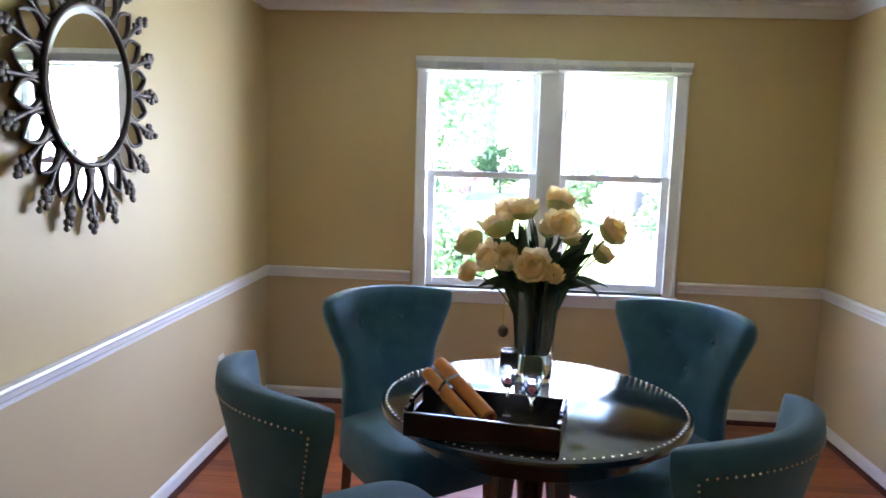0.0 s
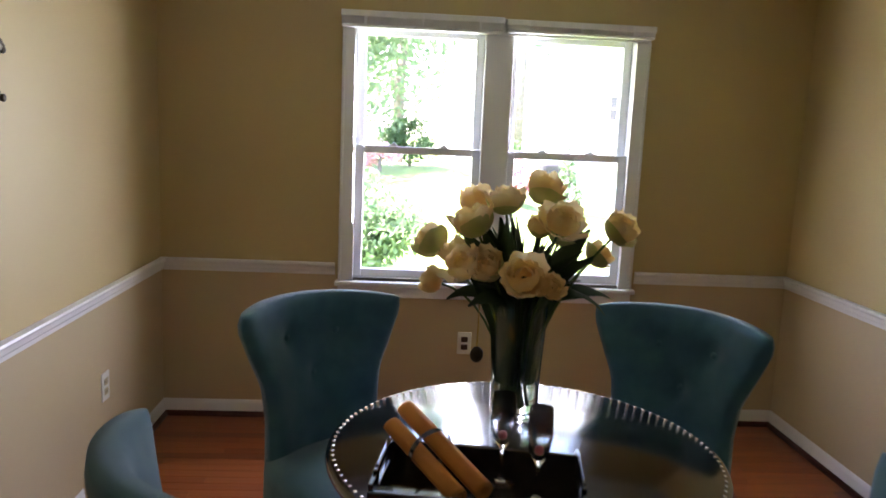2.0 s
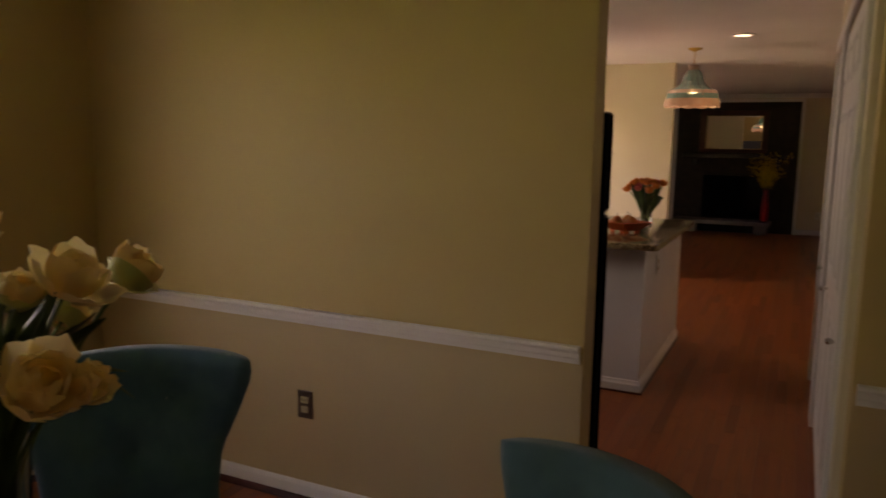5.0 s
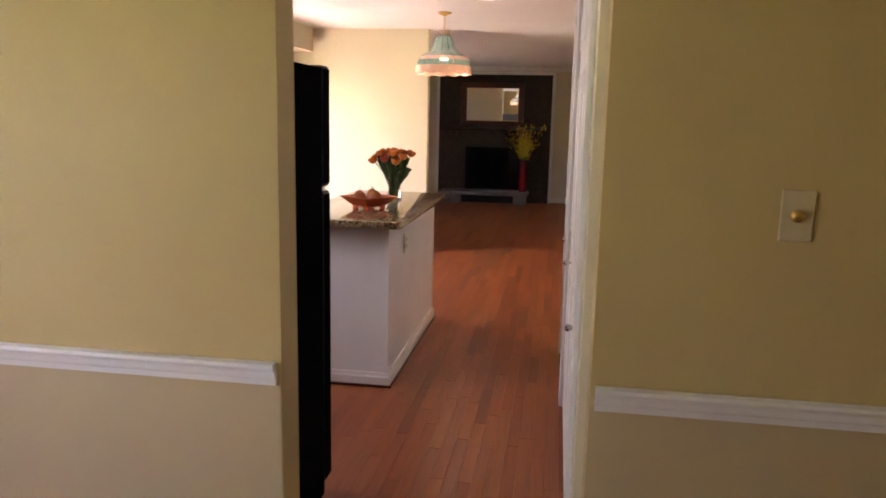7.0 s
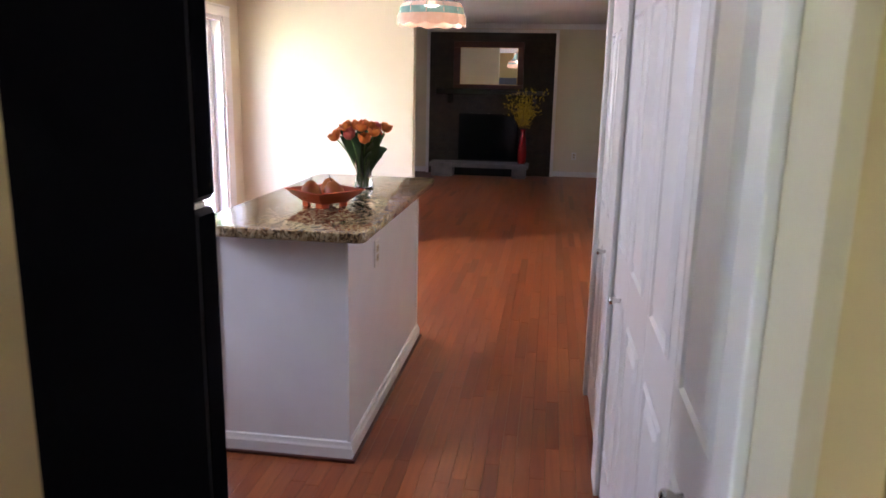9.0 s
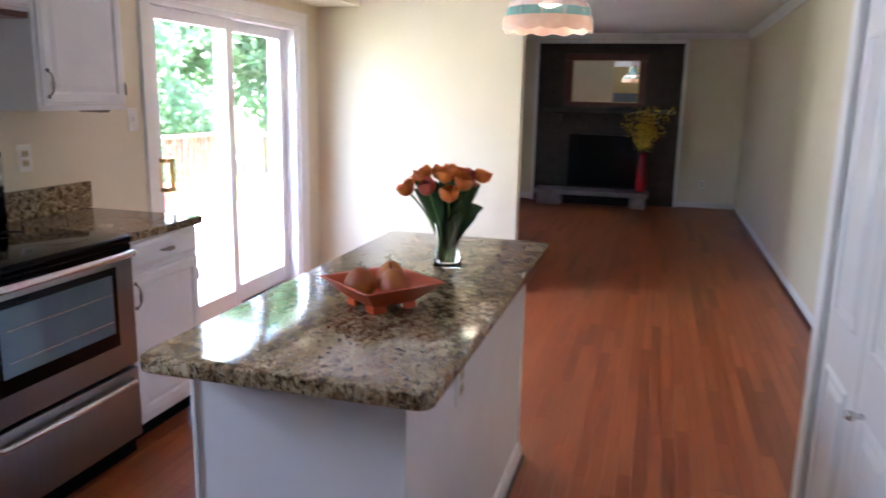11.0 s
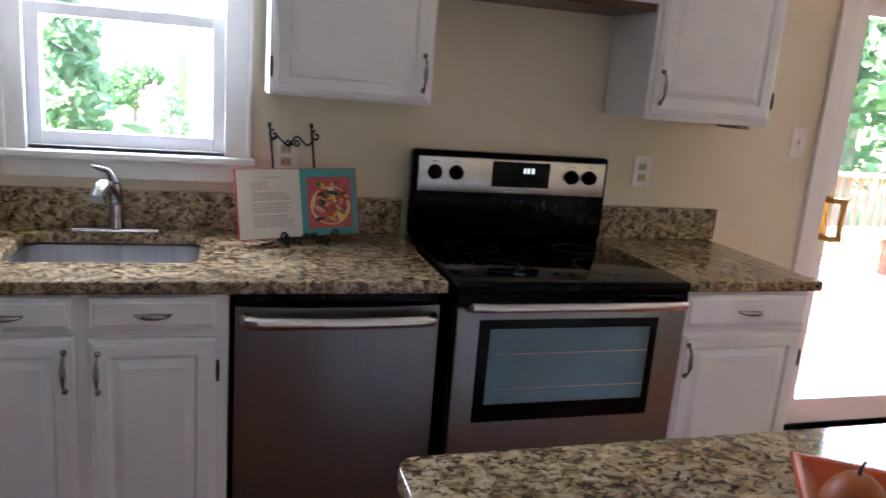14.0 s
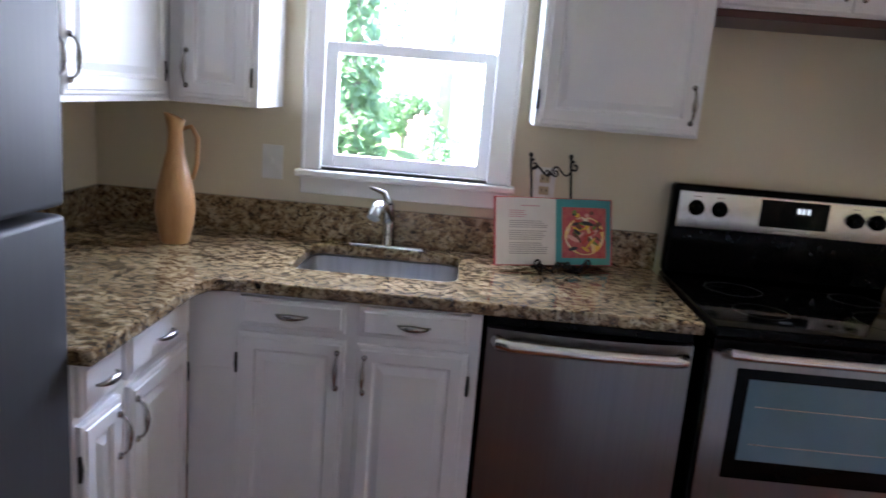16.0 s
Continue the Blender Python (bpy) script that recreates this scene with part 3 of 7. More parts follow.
def slat_stack(name, y0, y1, z0, z1, label):
    """A raised mini blind: headrail, gathered slats and bottom rail."""
    b = thing(name, label, "blind", (0.05, (y0 + y1) / 2, z0), group="raised blinds")
    part("headrail", slab(0.028, 0.066, y0, y1, z1 - 0.03, z1, 0.003), PLATE, b)
    bm = bmesh.new()
    for i in range(12):
        z = z0 + 0.016 + i * 0.0027
        quads(bm, 0.030, 0.062, y0 + 0.004, y1 - 0.004, z, z + 0.0015)
    part("slats", bm, PLATE, b)
    part("bottom_rail", slab(0.032, 0.060, y0 + 0.004, y1 - 0.004, z0, z0 + 0.014, 0.003), PLATE, b)
    for f in (0.15, 0.5, 0.85):
        y = y0 + (y1 - y0) * f
        part("ladder_tape", slab(0.0665, 0.0675, y - 0.006, y + 0.006, z0, z1 - 0.005), TRIM_WHITE, b)
    return b


slat_stack("mini_blind", -2.319, -1.549, 1.945, 2.022, "raised white mini blind on the dining window")
slat_stack("mini_blind", -1.539, -0.815, 1.955, 2.016, "raised white mini blind on the dining window")
bm = tube(bmesh.new(), [(0.060, -2.245, 1.95), (0.062, -2.243, 1.45), (0.058, -2.24, 1.02)], 0.004, 6)
wand = tagged(part("blind_wand", bm, GLASS), "clear plastic tilt wand hanging from the blind", "wand")

# sliding glass door
sd = thing("door_1", "white framed sliding glass door to the deck", "sliding door", (0, 4.83, 0.03), kind="structure")
bm = bmesh.new()
quads(bm, -0.22, 0.0, 4.0, 4.035, 0.03, 1.94)
quads(bm, -0.22, 0.0, 5.625, 5.66, 0.03, 1.94)
quads(bm, -0.22, 0.0, 4.035, 5.625, 1.90, 1.94)
part("door_frame", bm, VINYL, sd)
bm = bmesh.new()
for y0, y1 in ((3.925, 4.005), (5.655, 5.785)):
    quads(bm, 0.0, 0.020, y0, y1, 0.0, 1.935, 0.004)
quads(bm, 0.0, 0.021, 3.925, 5.785, 1.935, 2.025, 0.004)
quads(bm, 0.018, 0.030, 3.925, 5.785, 2.008, 2.026, 0.003)
part("casing", bm, TRIM_WHITE, sd, "white painted casing")
bm = slab(-0.22, 0.0, 4.0, 5.66, -0.02, 0.03, 0.004)
quads(bm, -0.11, -0.10, 4.035, 5.625, 0.03, 0.05)
quads(bm, -0.06, -0.05, 4.035, 5.625, 0.03, 0.05)
part("threshold", bm, STEEL_BRIGHT, sd, "metal door track")
part("saddle", slab(0.0, 0.07, 4.0, 5.66, 0.0, 0.022, 0.006), MAHOGANY, sd, "reddish wooden door saddle")
for y0, y1, x0 in ((4.035, 4.86, -0.075), (4.78, 5.625, -0.125)):
    bm = bmesh.new()
    for a, b2, w0, w1 in ((y0, y0 + 0.075, 0.05, 1.90), (y1 - 0.075, y1, 0.05, 1.90)):
        quads(bm, x0, x0 + 0.042, a, b2, w0, w1, 0.005)
    quads(bm, x0 + 0.001, x0 + 0.041, y0 + 0.075, y1 - 0.075, 0.05, 0.17, 0.005)
    quads(bm, x0 + 0.001, x0 + 0.041, y0 + 0.075, y1 - 0.075, 1.83, 1.90, 0.005)
    pn = part("sliding_panel", bm, VINYL, sd)
    g = part("pane", slab(x0 + 0.018, x0 + 0.024, y0 + 0.07, y1 - 0.07, 0.165, 1.835), PANE, pn)
    g.visible_shadow = False
bm = bmesh.new()
quads(bm, -0.033, -0.026, 4.045, 4.085, 0.91, 1.10, 0.002)
for z in (0.925, 1.085):
    quads(bm, -0.028, 0.030, 4.055, 4.075, z - 0.012, z + 0.012, 0.004)
quads(bm, 0.018, 0.036, 4.052, 4.120, 0.913, 0.937, 0.004)
quads(bm, 0.018, 0.036, 4.052, 4.120, 1.073, 1.097, 0.004)
quads(bm, 0.018, 0.036, 4.098, 4.120, 0.913, 1.097, 0.005)
part("pull_handle", bm, BRASS, sd, "brass pull handle")


# ---- closet folding doors ----
def panel_leaf(owner, y0, y1, z0, z1, x, knob=None):
    """A white moulded door leaf that faces -x: six raised panels in two columns, or three in a narrow leaf."""
    bm = slab(x, x + 0.034, y0 + 0.003, y1 - 0.003, z0, z1, 0.003)
    w = y1 - y0
    cols = [(y0 + 0.07, y1 - 0.07)] if w < 0.5 else [(y0 + 0.09, y0 + w / 2 - 0.04), (y0 + w / 2 + 0.04, y1 - 0.09)]
    leaf = part("door_leaf", bm, TRIM_WHITE, owner)
    for a, b2 in cols:
        for p0, p1 in ((0.20, 0.78), (0.92, 1.62), (1.74, 1.92)):
            bm = bmesh.new()
            o = [(x - 0.001, a, z0 + p0), (x - 0.001, b2, z0 + p0), (x - 0.001, b2, z0 + p1), (x - 0.001, a, z0 + p1)]
            rings = [o]
            for ins, out in ((0.010, -0.007), (0.018, 0.003), (0.030, 0.002), (0.048, -0.007)):
                rings.append([(x + out, a + ins, z0 + p0 + ins), (x + out, b2 - ins, z0 + p0 + ins), (x + out, b2 - ins, z0 + p1 - ins), (x + out, a + ins, z0 + p1 - ins)])
            vs = [[bm.verts.new(p) for p in r] for r in rings]
            for q, s in zip(vs, vs[1:]):
                for k in range(4):
                    bm.faces.new((q[k], q[(k + 1) % 4], s[(k + 1) % 4], s[k]))
            bm.faces.new(vs[-1])
            part("panel", bm, TRIM_WHITE, leaf)
    if knob is not None:
        bm = bmesh.new()
        tube(bm, [(x, knob, z0 + 0.78), (x - 0.012, knob, z0 + 0.78), (x - 0.020, knob, z0 + 0.78), (x - 0.030, knob, z0 + 0.78), (x - 0.036, knob, z0 + 0.78)], [0.008, 0.006, 0.011, 0.012, 0.007], 14)
        part("knob", bm, STEEL_BRIGHT, leaf, "small satin metal knob", smooth=True)
    return leaf


d2 = thing("door_2", "white paneled folding closet doors, closed", "closet door", (3.05, 1.11, 0), kind="structure")
for i in range(4):
    panel_leaf(d2, 0.335 + i * 0.386, 0.335 + (i + 1) * 0.386, 0.012, 2.02, 3.052, knob=(1.66 if i == 3 else 0.56 if i == 0 else None))
d3 = thing("door_3", "white paneled folding pantry doors, closed", "closet door", (3.05, 2.41, 0), kind="structure")
for i in range(2):
    panel_leaf(d3, 2.05 + i * 0.36, 2.05 + (i + 1) * 0.36, 0.012, 2.02, 3.052, knob=(2.34 if i == 0 else None))
for owner, y0, y1 in ((d2, 0.30, 1.92), (d3, 2.02, 2.80)):
    bm = bmesh.new()
    quads(bm, 3.032, 3.05, y0 - 0.055, y0 + 0.03, 0, 2.035, 0.004)
    quads(bm, 3.032, 3.05, y1 - 0.03, y1 + 0.045, 0, 2.035, 0.004)
    quads(bm, 3.031, 3.05, y0 - 0.055, y1 + 0.045, 2.035, 2.10, 0.004)
    quads(bm, 3.05, 3.15, y0, y0 + 0.03, 0, 2.04)
    quads(bm, 3.05, 3.15, y1 - 0.03, y1, 0, 2.04)
    part("casing", bm, TRIM_WHITE, owner, "white painted casing")


# ---- wall plates ----
def outlet(name, label, p, n, dark=False, switch=False, dial=False, brown=False):
    """A plate on a wall at p that faces n (unit x or y)."""
    o = thing(name, label, "switch" if (switch or dial) else "outlet", p, math.degrees(math.atan2(n[1], n[0])))
    bm = slab(0.0, 0.006, -0.036, 0.036, -0.058, 0.058, 0.004)
    part("plate", bm, BROWN_SLOT if brown else PLATE_IVORY if dial else PLATE, o, local=True)
    if dial:
        part("dial", tube(bmesh.new(), [(0.006, 0, 0), (0.016, 0, 0), (0.022, 0, 0)], [0.015, 0.014, 0.009], 20), BRASS, o, "brass dimmer dial", True, True)
    elif switch:
        part("toggle", slab(0.006, 0.018, -0.005, 0.005, -0.006, 0.016, 0.002), PLATE, o, local=True)
    else:
        for z in (-0.02, 0.02):
            r = part("receptacle", slab(0.005, 0.009, -0.017, 0.017, z - 0.014, z + 0.014, 0.004), BROWN_SLOT if dark else PLATE_IVORY, o, local=True)
            bm = slab(0.009, 0.0095, -0.009, -0.006, z - 0.005, z + 0.006)
            quads(bm, 0.009, 0.0095, 0.006, 0.009, z - 0.005, z + 0.006)
            part("slots", bm, HINGE, r, local=True)
    return o


outlet("wall_outlet", "white outlet low on the dining wall", (0.739, -3.176, 0.408), (0, 1))
outlet("wall_outlet", "white outlet with brown sockets below the dining window", (0.004, -1.662, 0.412), (1, 0), dark=True)
outlet("wall_outlet", "brown outlet plate with ivory sockets below the rail", (1.160, -0.004, 0.415), (0, -1), brown=True)
outlet("dimmer_switch", "ivory dimmer plate with a brass dial", (3.500, 0.0, 1.240), (0, -1), dial=True)
outlet("wall_outlet", "white outlet beside the range", (0.0, 3.15, 1.165), (1, 0))
outlet("wall_outlet", "white outlet behind the cookbook stand", (0.0, 1.825, 1.165), (1, 0))
outlet("light_switch", "white switch plate beside the kitchen window", (0.0, 0.898, 1.163), (1, 0), switch=True)
outlet("light_switch", "white switch plate beside the sliding door", (0.0, 3.841, 1.31), (1, 0), switch=True)
outlet("wall_outlet", "white outlet on the family room wall", (3.2, YF, 0.33), (0, -1))

# ---- dining room ----
TX, TY = 2.015, -1.705


def dining_table():
    t = thing("dining_table", "round espresso wooden table edged with nailheads", "table", (TX, TY, 0))
    prof = [(0.0, 0.712), (0.40, 0.712), (0.452, 0.716), (0.463, 0.722), (0.466, 0.731), (0.463, 0.741), (0.452, 0.748), (0.0, 0.749)]
    part("tabletop", lathe(bmesh.new(), prof, 96), DARK_WOOD, t, smooth="auto", local=True)
    part("apron", lathe(bmesh.new(), [(0.36, 0.655), (0.38, 0.655), (0.38, 0.7115), (0.36, 0.7115)], 64, closed=True), DARK_WOOD, t, smooth="auto", local=True)
    bm = bmesh.new()
    for i in range(110):
        a = 2 * math.pi * i / 110
        blob(bm, (0.449 * math.cos(a), 0.449 * math.sin(a), 0.7480), 0.0050, 1, 1, 0.30, 8, 4)
    part("nailhead_trim", bm, NAIL, t, "bright nailhead trim", True, True)["kind"] = "stuff"
    part("pedestal", lathe(bmesh.new(), [(0.05, 0.10), (0.055, 0.16), (0.042, 0.22), (0.036, 0.40), (0.05, 0.58), (0.09, 0.655)], 24), DARK_WOOD, t, smooth=True, local=True)
    for i in range(4):
        a = math.radians(45 + 90 * i)
        ca, sa = math.cos(a), math.sin(a)
        bm = bmesh.new()
        tube(bm, [(0.10 * ca, 0.10 * sa, 0.655), (0.12 * ca, 0.12 * sa, 0.45), (0.16 * ca, 0.16 * sa, 0.2), (0.22 * ca, 0.22 * sa, 0.0)], [0.036, 0.032, 0.028, 0.024], 4)
        part("leg", bm, LEG_WOOD, t, local=True)
    return t


dining_table()


def back_shape(u, v, side):
    """Surface of the winged chair back: u across (-1..1), v up (0..1), side +1 front, -1 back."""
    w = np.interp(v, [0, 0.25, 0.45, 0.62, 0.78, 0.90, 0.97, 1.0], [0.215, 0.200, 0.194, 0.205, 0.248, 0.276, 0.282, 0.278])
    z = 0.34 + 0.60 * v + 0.012 * (1 - u * u) * v - 0.007 * v ** 8 * abs(u) ** 6
    x = -0.205 - 0.115 * v ** 1.3 + (0.05 + 0.085 * v * v) * u * u
    th = 0.036 * (1 - abs(u) ** 10) ** 0.5 * (1 - max(0, v - 0.90) ** 2 * 60) ** 0.5 + 0.002
    if side > 0:
        for bu, bv in ((-0.36, 0.80), (0.36, 0.80), (0.0, 0.60)):
            d2 = ((u - bu) * 0.24) ** 2 + ((v - bv) * 0.6) ** 2
            th -= 0.026 * math.exp(-d2 / 0.0008) + 0.010 * math.exp(-d2 / 0.005)
    nx, ny = 1.0, -0.55 * u
    k = 1 / math.hypot(nx, ny)
    return Vector((x + side * th * nx * k, u * w + side * th * ny * k, z))


def dining_chair():
    c = thing("dining_chair", "teal upholstered dining chair with winged tufted back", "chair", group="chairs round the table")
    bm = bmesh.new()
    us = [math.sin(math.pi / 2 * (-1 + 2 * i / 26)) * 0.4 + 0.6 * (-1 + 2 * i / 26) for i in range(27)]
    rows = []
    for j in range(21):
        v = j / 20
        rows.append([bm.verts.new(back_shape(u, v, 1)) for u in us] + [bm.verts.new(back_shape(u, v, -1)) for u in us[::-1]])
    for q, s in zip(rows, rows[1:]):
        for k in range(len(q)):
            bm.faces.new((q[k], q[(k + 1) % len(q)], s[(k + 1) % len(q)], s[k]))
    n = len(us)
    for row in (rows[0], rows[-1]):
        for k in range(n - 1):
            bm.faces.new((row[k], row[k + 1], row[2 * n - 2 - k], row[2 * n - 1 - k]))
    bmesh.ops.remove_doubles(bm, verts=bm.verts, dist=0.0004)
    back = part("backrest", bm, FABRIC, c, smooth=True, local=True)
    for u, v in ((-0.36, 0.80), (0.36, 0.80), (0.0, 0.60)):
        p = back_shape(u, v, 1)
        part("button", blob(bmesh.new(), p + Vector((0.004, 0, 0)), 0.012, 0.5, 1, 1), FABRIC, back, "covered tuft button", True, True)
    bm = bmesh.new()
    line = [(-0.90, v) for v in np.linspace(0.05, 0.90, 36)] + [(u, 0.92) for u in np.linspace(-0.86, 0.86, 34)] + [(0.90, v) for v in np.linspace(0.90, 0.05, 36)]
    for u, v in line:
        p = back_shape(float(u), float(v), -1)
        blob(bm, p, 0.0036, 1, 1, 1, 6, 4)
    part("nailhead_trim", bm, NAIL, back, "bright nailhead trim", True, True)["kind"] = "stuff"
    bm = bmesh.new()
    ring = []
    for z, k in ((0.335, 0.94), (0.345, 0.99), (0.40, 1.0), (0.465, 1.0), (0.490, 0.97), (0.504, 0.86), (0.511, 0.6), (0.513, 0.2)):
        r = []
        for i in range(40):
            a = 2 * math.pi * i / 40
            ca, sa = math.cos(a), math.sin(a)
            ex = abs(ca) ** 0.45 * (1 if ca > 0 else -1)
            ey = abs(sa) ** 0.45 * (1 if sa > 0 else -1)
            r.append(bm.verts.new((0.03 + 0.262 * k * ex, 0.248 * k * ey * (1 + 0.06 * ex), z)))
        ring.append(r)
    for q, s in zip(ring, ring[1:]):
        for k in range(40):
            bm.faces.new((q[k], q[(k + 1) % 40], s[(k + 1) % 40], s[k]))
    bm.faces.new(ring[0][::-1])
    bm.faces.new(ring[-1])
    part("seat", bm, FABRIC, c, smooth=True, local=True)
    for x, y, dx in ((0.22, 0.19, 0.0), (0.22, -0.19, 0.0), (-0.19, 0.17, -0.07), (-0.19, -0.17, -0.07)):
        part("leg", tube(bmesh.new(), [(x, y, 0.34), (x + dx * 0.4, y, 0.17), (x + dx, y, 0.0)], [0.027, 0.022, 0.015], 4), LEG_WOOD, c, "tapered wooden leg", local=True)
    return c


CHAIRS = [((1.355, -2.298), 38.0, "teal upholstered wing chair facing the round table"), ((1.425, -1.080), -44.0, "teal tufted wing chair at the window side"),
          ((2.580, -2.420), 126.0, "teal wing chair with nailheads along its back"), ((2.715, -1.225), -132.0, "teal wing chair pulled up near the doorway")]
first_chair = None
for (bx, by), ang, lab in CHAIRS:
    a = radians(ang)
    m = pose(bx + 0.30 * math.cos(a), by + 0.30 * math.sin(a), 0, 0, 0, ang)
    if first_chair is None:
        first_chair = dining_chair()
        first_chair.matrix_basis = m
        ch = first_chair
    else:
        ch = copy_thing(first_chair, m)
    ch["label"] = lab


def serving_tray():
    t = thing("serving_tray", "black lacquered wooden tray with cut handles", "tray", (2.287, -1.842, 0.7492), -9.5)
    hx, hy, h = 0.12, 0.197, 0.066
    part("base", slab(-hx, hx, -hy, hy, 0.0, 0.010, 0.002), DARK_WOOD, t, local=True)
    for s in (-1, 1):
        part("side", slab(s * hx - 0.006, s * hx + 0.006, -hy - 0.006, hy + 0.006, 0.0, h, 0.003), DARK_WOOD, t, local=True)
        bm = bmesh.new()
        y0, y1 = s * hy - 0.005, s * hy + 0.005
        quads(bm, -hx, -0.06, y0, y1, 0.0, h + 0.012, 0.002)
        quads(bm, 0.06, hx, y0, y1, 0.0, h + 0.012, 0.002)
        quads(bm, -0.06, 0.06, y0, y1, 0.0, h - 0.022, 0.002)
        quads(bm, -0.06, 0.06, y0, y1, h + 0.006, h + 0.024, 0.004)
        quads(bm, -0.075, -0.055, y0, y1, h - 0.02, h + 0.020, 0.003)
        quads(bm, 0.055, 0.075, y0, y1, h - 0.02, h + 0.020, 0.003)
        part("handle_end", bm, DARK_WOOD, t, local=True)
    return t


serving_tray()


def napkin_roll(name, a, b2, r, label):
    n = thing(name, label, "napkin", ((a[0] + b2[0]) / 2, (a[1] + b2[1]) / 2, (a[2] + b2[2]) / 2), group="rolled napkins")
    va, vb = Vector(a), Vector(b2)
    d = (vb - va).normalized()
    s = d.cross(Vector((0, 0, 1))).normalized()
    u = s.cross(d)
    bm = bmesh.new()
    rings = []
    for f in (0.0, 0.03, 0.35, 0.7, 0.97, 1.0):
        p = va.lerp(vb, f)
        ring = []
        for k in range(44):
            ang = 2 * math.pi * k / 22
            rr = r * (1.0 - 0.45 * k / 44) * (0.96 if f in (0.0, 1.0) else 1.0)
            ring.append(bm.verts.new(p + rr * (math.cos(ang) * s + math.sin(ang) * u)))
        rings.append(ring)
    for q, w in zip(rings, rings[1:]):
        for k in range(43):
            bm.faces.new((q[k], q[k + 1], w[k + 1], w[k]))
    ob = part("cloth", bm, NAPKIN, n, smooth=True)
    sol = ob.modifiers.new("thick", "SOLIDIFY")
    sol.thickness = 0.0015
    return n


ra, rb = Vector((2.100, -1.990, 0.868)), Vector((2.330, -1.837, 0.792))
napkin_roll("rolled_napkin", ra, rb, 0.023, "orange cloth napkin rolled and leaning on the tray")
off = Vector((0.030, -0.040, -0.012))
napkin_roll("rolled_napkin", ra + off + Vector((0.02, 0.01, -0.006)), rb + off + Vector((-0.02, -0.01, 0.004)), 0.022, "orange cloth napkin rolled beside another")
band = tagged(part("napkin_band", tube(bmesh.new(), [ra.lerp(rb, 0.46) + off * 0.5 + (rb - ra).normalized() * s for s in (-0.006, 0.006)], [0.050, 0.050], 24, False), DARK_WOOD, smooth=True), "black band tied around the rolled napkins", "napkin band")


def flute_glass(x, y):
    g = thing("champagne_flute", "clear glass champagne flute standing in the tray", "glass", (x, y, 0.7592), group="champagne flutes")
    prof = [(0.0, 0.0), (0.031, 0.001), (0.030, 0.004), (0.006, 0.010), (0.0042, 0.03), (0.0042, 0.075), (0.010, 0.085), (0.020, 0.105), (0.0255, 0.14), (0.0235, 0.195), (0.0222, 0.195), (0.0240, 0.14), (0.0185, 0.108), (0.006, 0.091), (0.0, 0.089)]
    part("flute", lathe(bmesh.new(), prof, 28), GLASS, g, smooth=True, local=True)
    part("berry", blob(bmesh.new(), (0, 0, 0.106), 0.010), RED_COVER, g, "dark red berry", True, True)
    return g


flute_glass(2.228, -1.792)
flute_glass(2.300, -1.730)


def petals(bm, c, axis, r, rng, rows, ruffle=0.11):
    """Cupped petals on shells round axis, from the heart outwards: rows of (count, shell, tip angle, flare)."""
    axis = Vector(axis).normalized()
    a = axis.cross(Vector((0.31, 0.52, 0.79))).normalized()
    b2 = axis.cross(a)
    for cnt, shell, tip, flare in rows:
        ph = rng.uniform(0, 6.28)
        for i in range(cnt):
            th = ph + 2 * math.pi * i / cnt + rng.uniform(-0.2, 0.2)
            top = tip * rng.uniform(0.75, 1.25)
            half = min(1.25, rng.uniform(0.95, 1.25) * math.pi * 1.15 / cnt)
            lean = rng.uniform(0.94, 1.08)
            fl = flare * rng.uniform(0.5, 1.5)
            wave, wph = rng.choice((2, 3)), rng.uniform(0, 6.28)
            grid = []
            for j in range(8):
                s = j / 7
                rowv = []
                for k in range(7):
                    t = (k - 3) / 3
                    se = s * (1 - 0.16 * t * t)
                    polar = 2.75 - (2.75 - top) * se
                    wide = half * math.sin(math.pi * (0.22 + 0.56 * se)) ** 0.7
                    az = th + t * wide
                    frill = ruffle * se ** 3 * math.sin(wave * 2.2 * t + wph) + rng.uniform(-0.02, 0.02) * se
                    rad = r * shell * lean * (1 + fl * se ** 3 + frill)
                    d = math.sin(polar) * (math.cos(az) * a + math.sin(az) * b2) + math.cos(polar) * 0.92 * axis
                    rowv.append(bm.verts.new(Vector(c) + d * rad))
                grid.append(rowv)
            for q, w in zip(grid, grid[1:]):
                for k in range(6):
                    bm.faces.new((q[k], q[k + 1], w[k + 1], w[k]))
    return bm


def strap_leaf(bm, pts, w, tw=0.0):
    """A long folded leaf along pts, w wide at its middle."""
    pts = [Vector(p) for p in pts]
    rows = []
    m = len(pts)
    for i, p in enumerate(pts):
        d = (pts[min(i + 1, m - 1)] - pts[max(i - 1, 0)]).normalized()
        s = d.cross(Vector((math.sin(tw), math.cos(tw), 0.35))).normalized()
        k = w * math.sin(math.pi * (0.12 + 0.86 * i / (m - 1))) + 0.001
        nrm = d.cross(s)
        rows.append([bm.verts.new(p - s * k + nrm * k * 0.35), bm.verts.new(p), bm.verts.new(p + s * k + nrm * k * 0.35)])
    for q, w2 in zip(rows, rows[1:]):
        for k in range(2):
            bm.faces.new((q[k], q[k + 1], w2[k + 1], w2[k]))
    return bm


def curve3(p0, p1, p2, n=7):
    p0, p1, p2 = Vector(p0), Vector(p1), Vector(p2)
    return [(1 - t) ** 2 * p0 + 2 * t * (1 - t) * p1 + t * t * p2 for t in [i / (n - 1) for i in range(n)]]


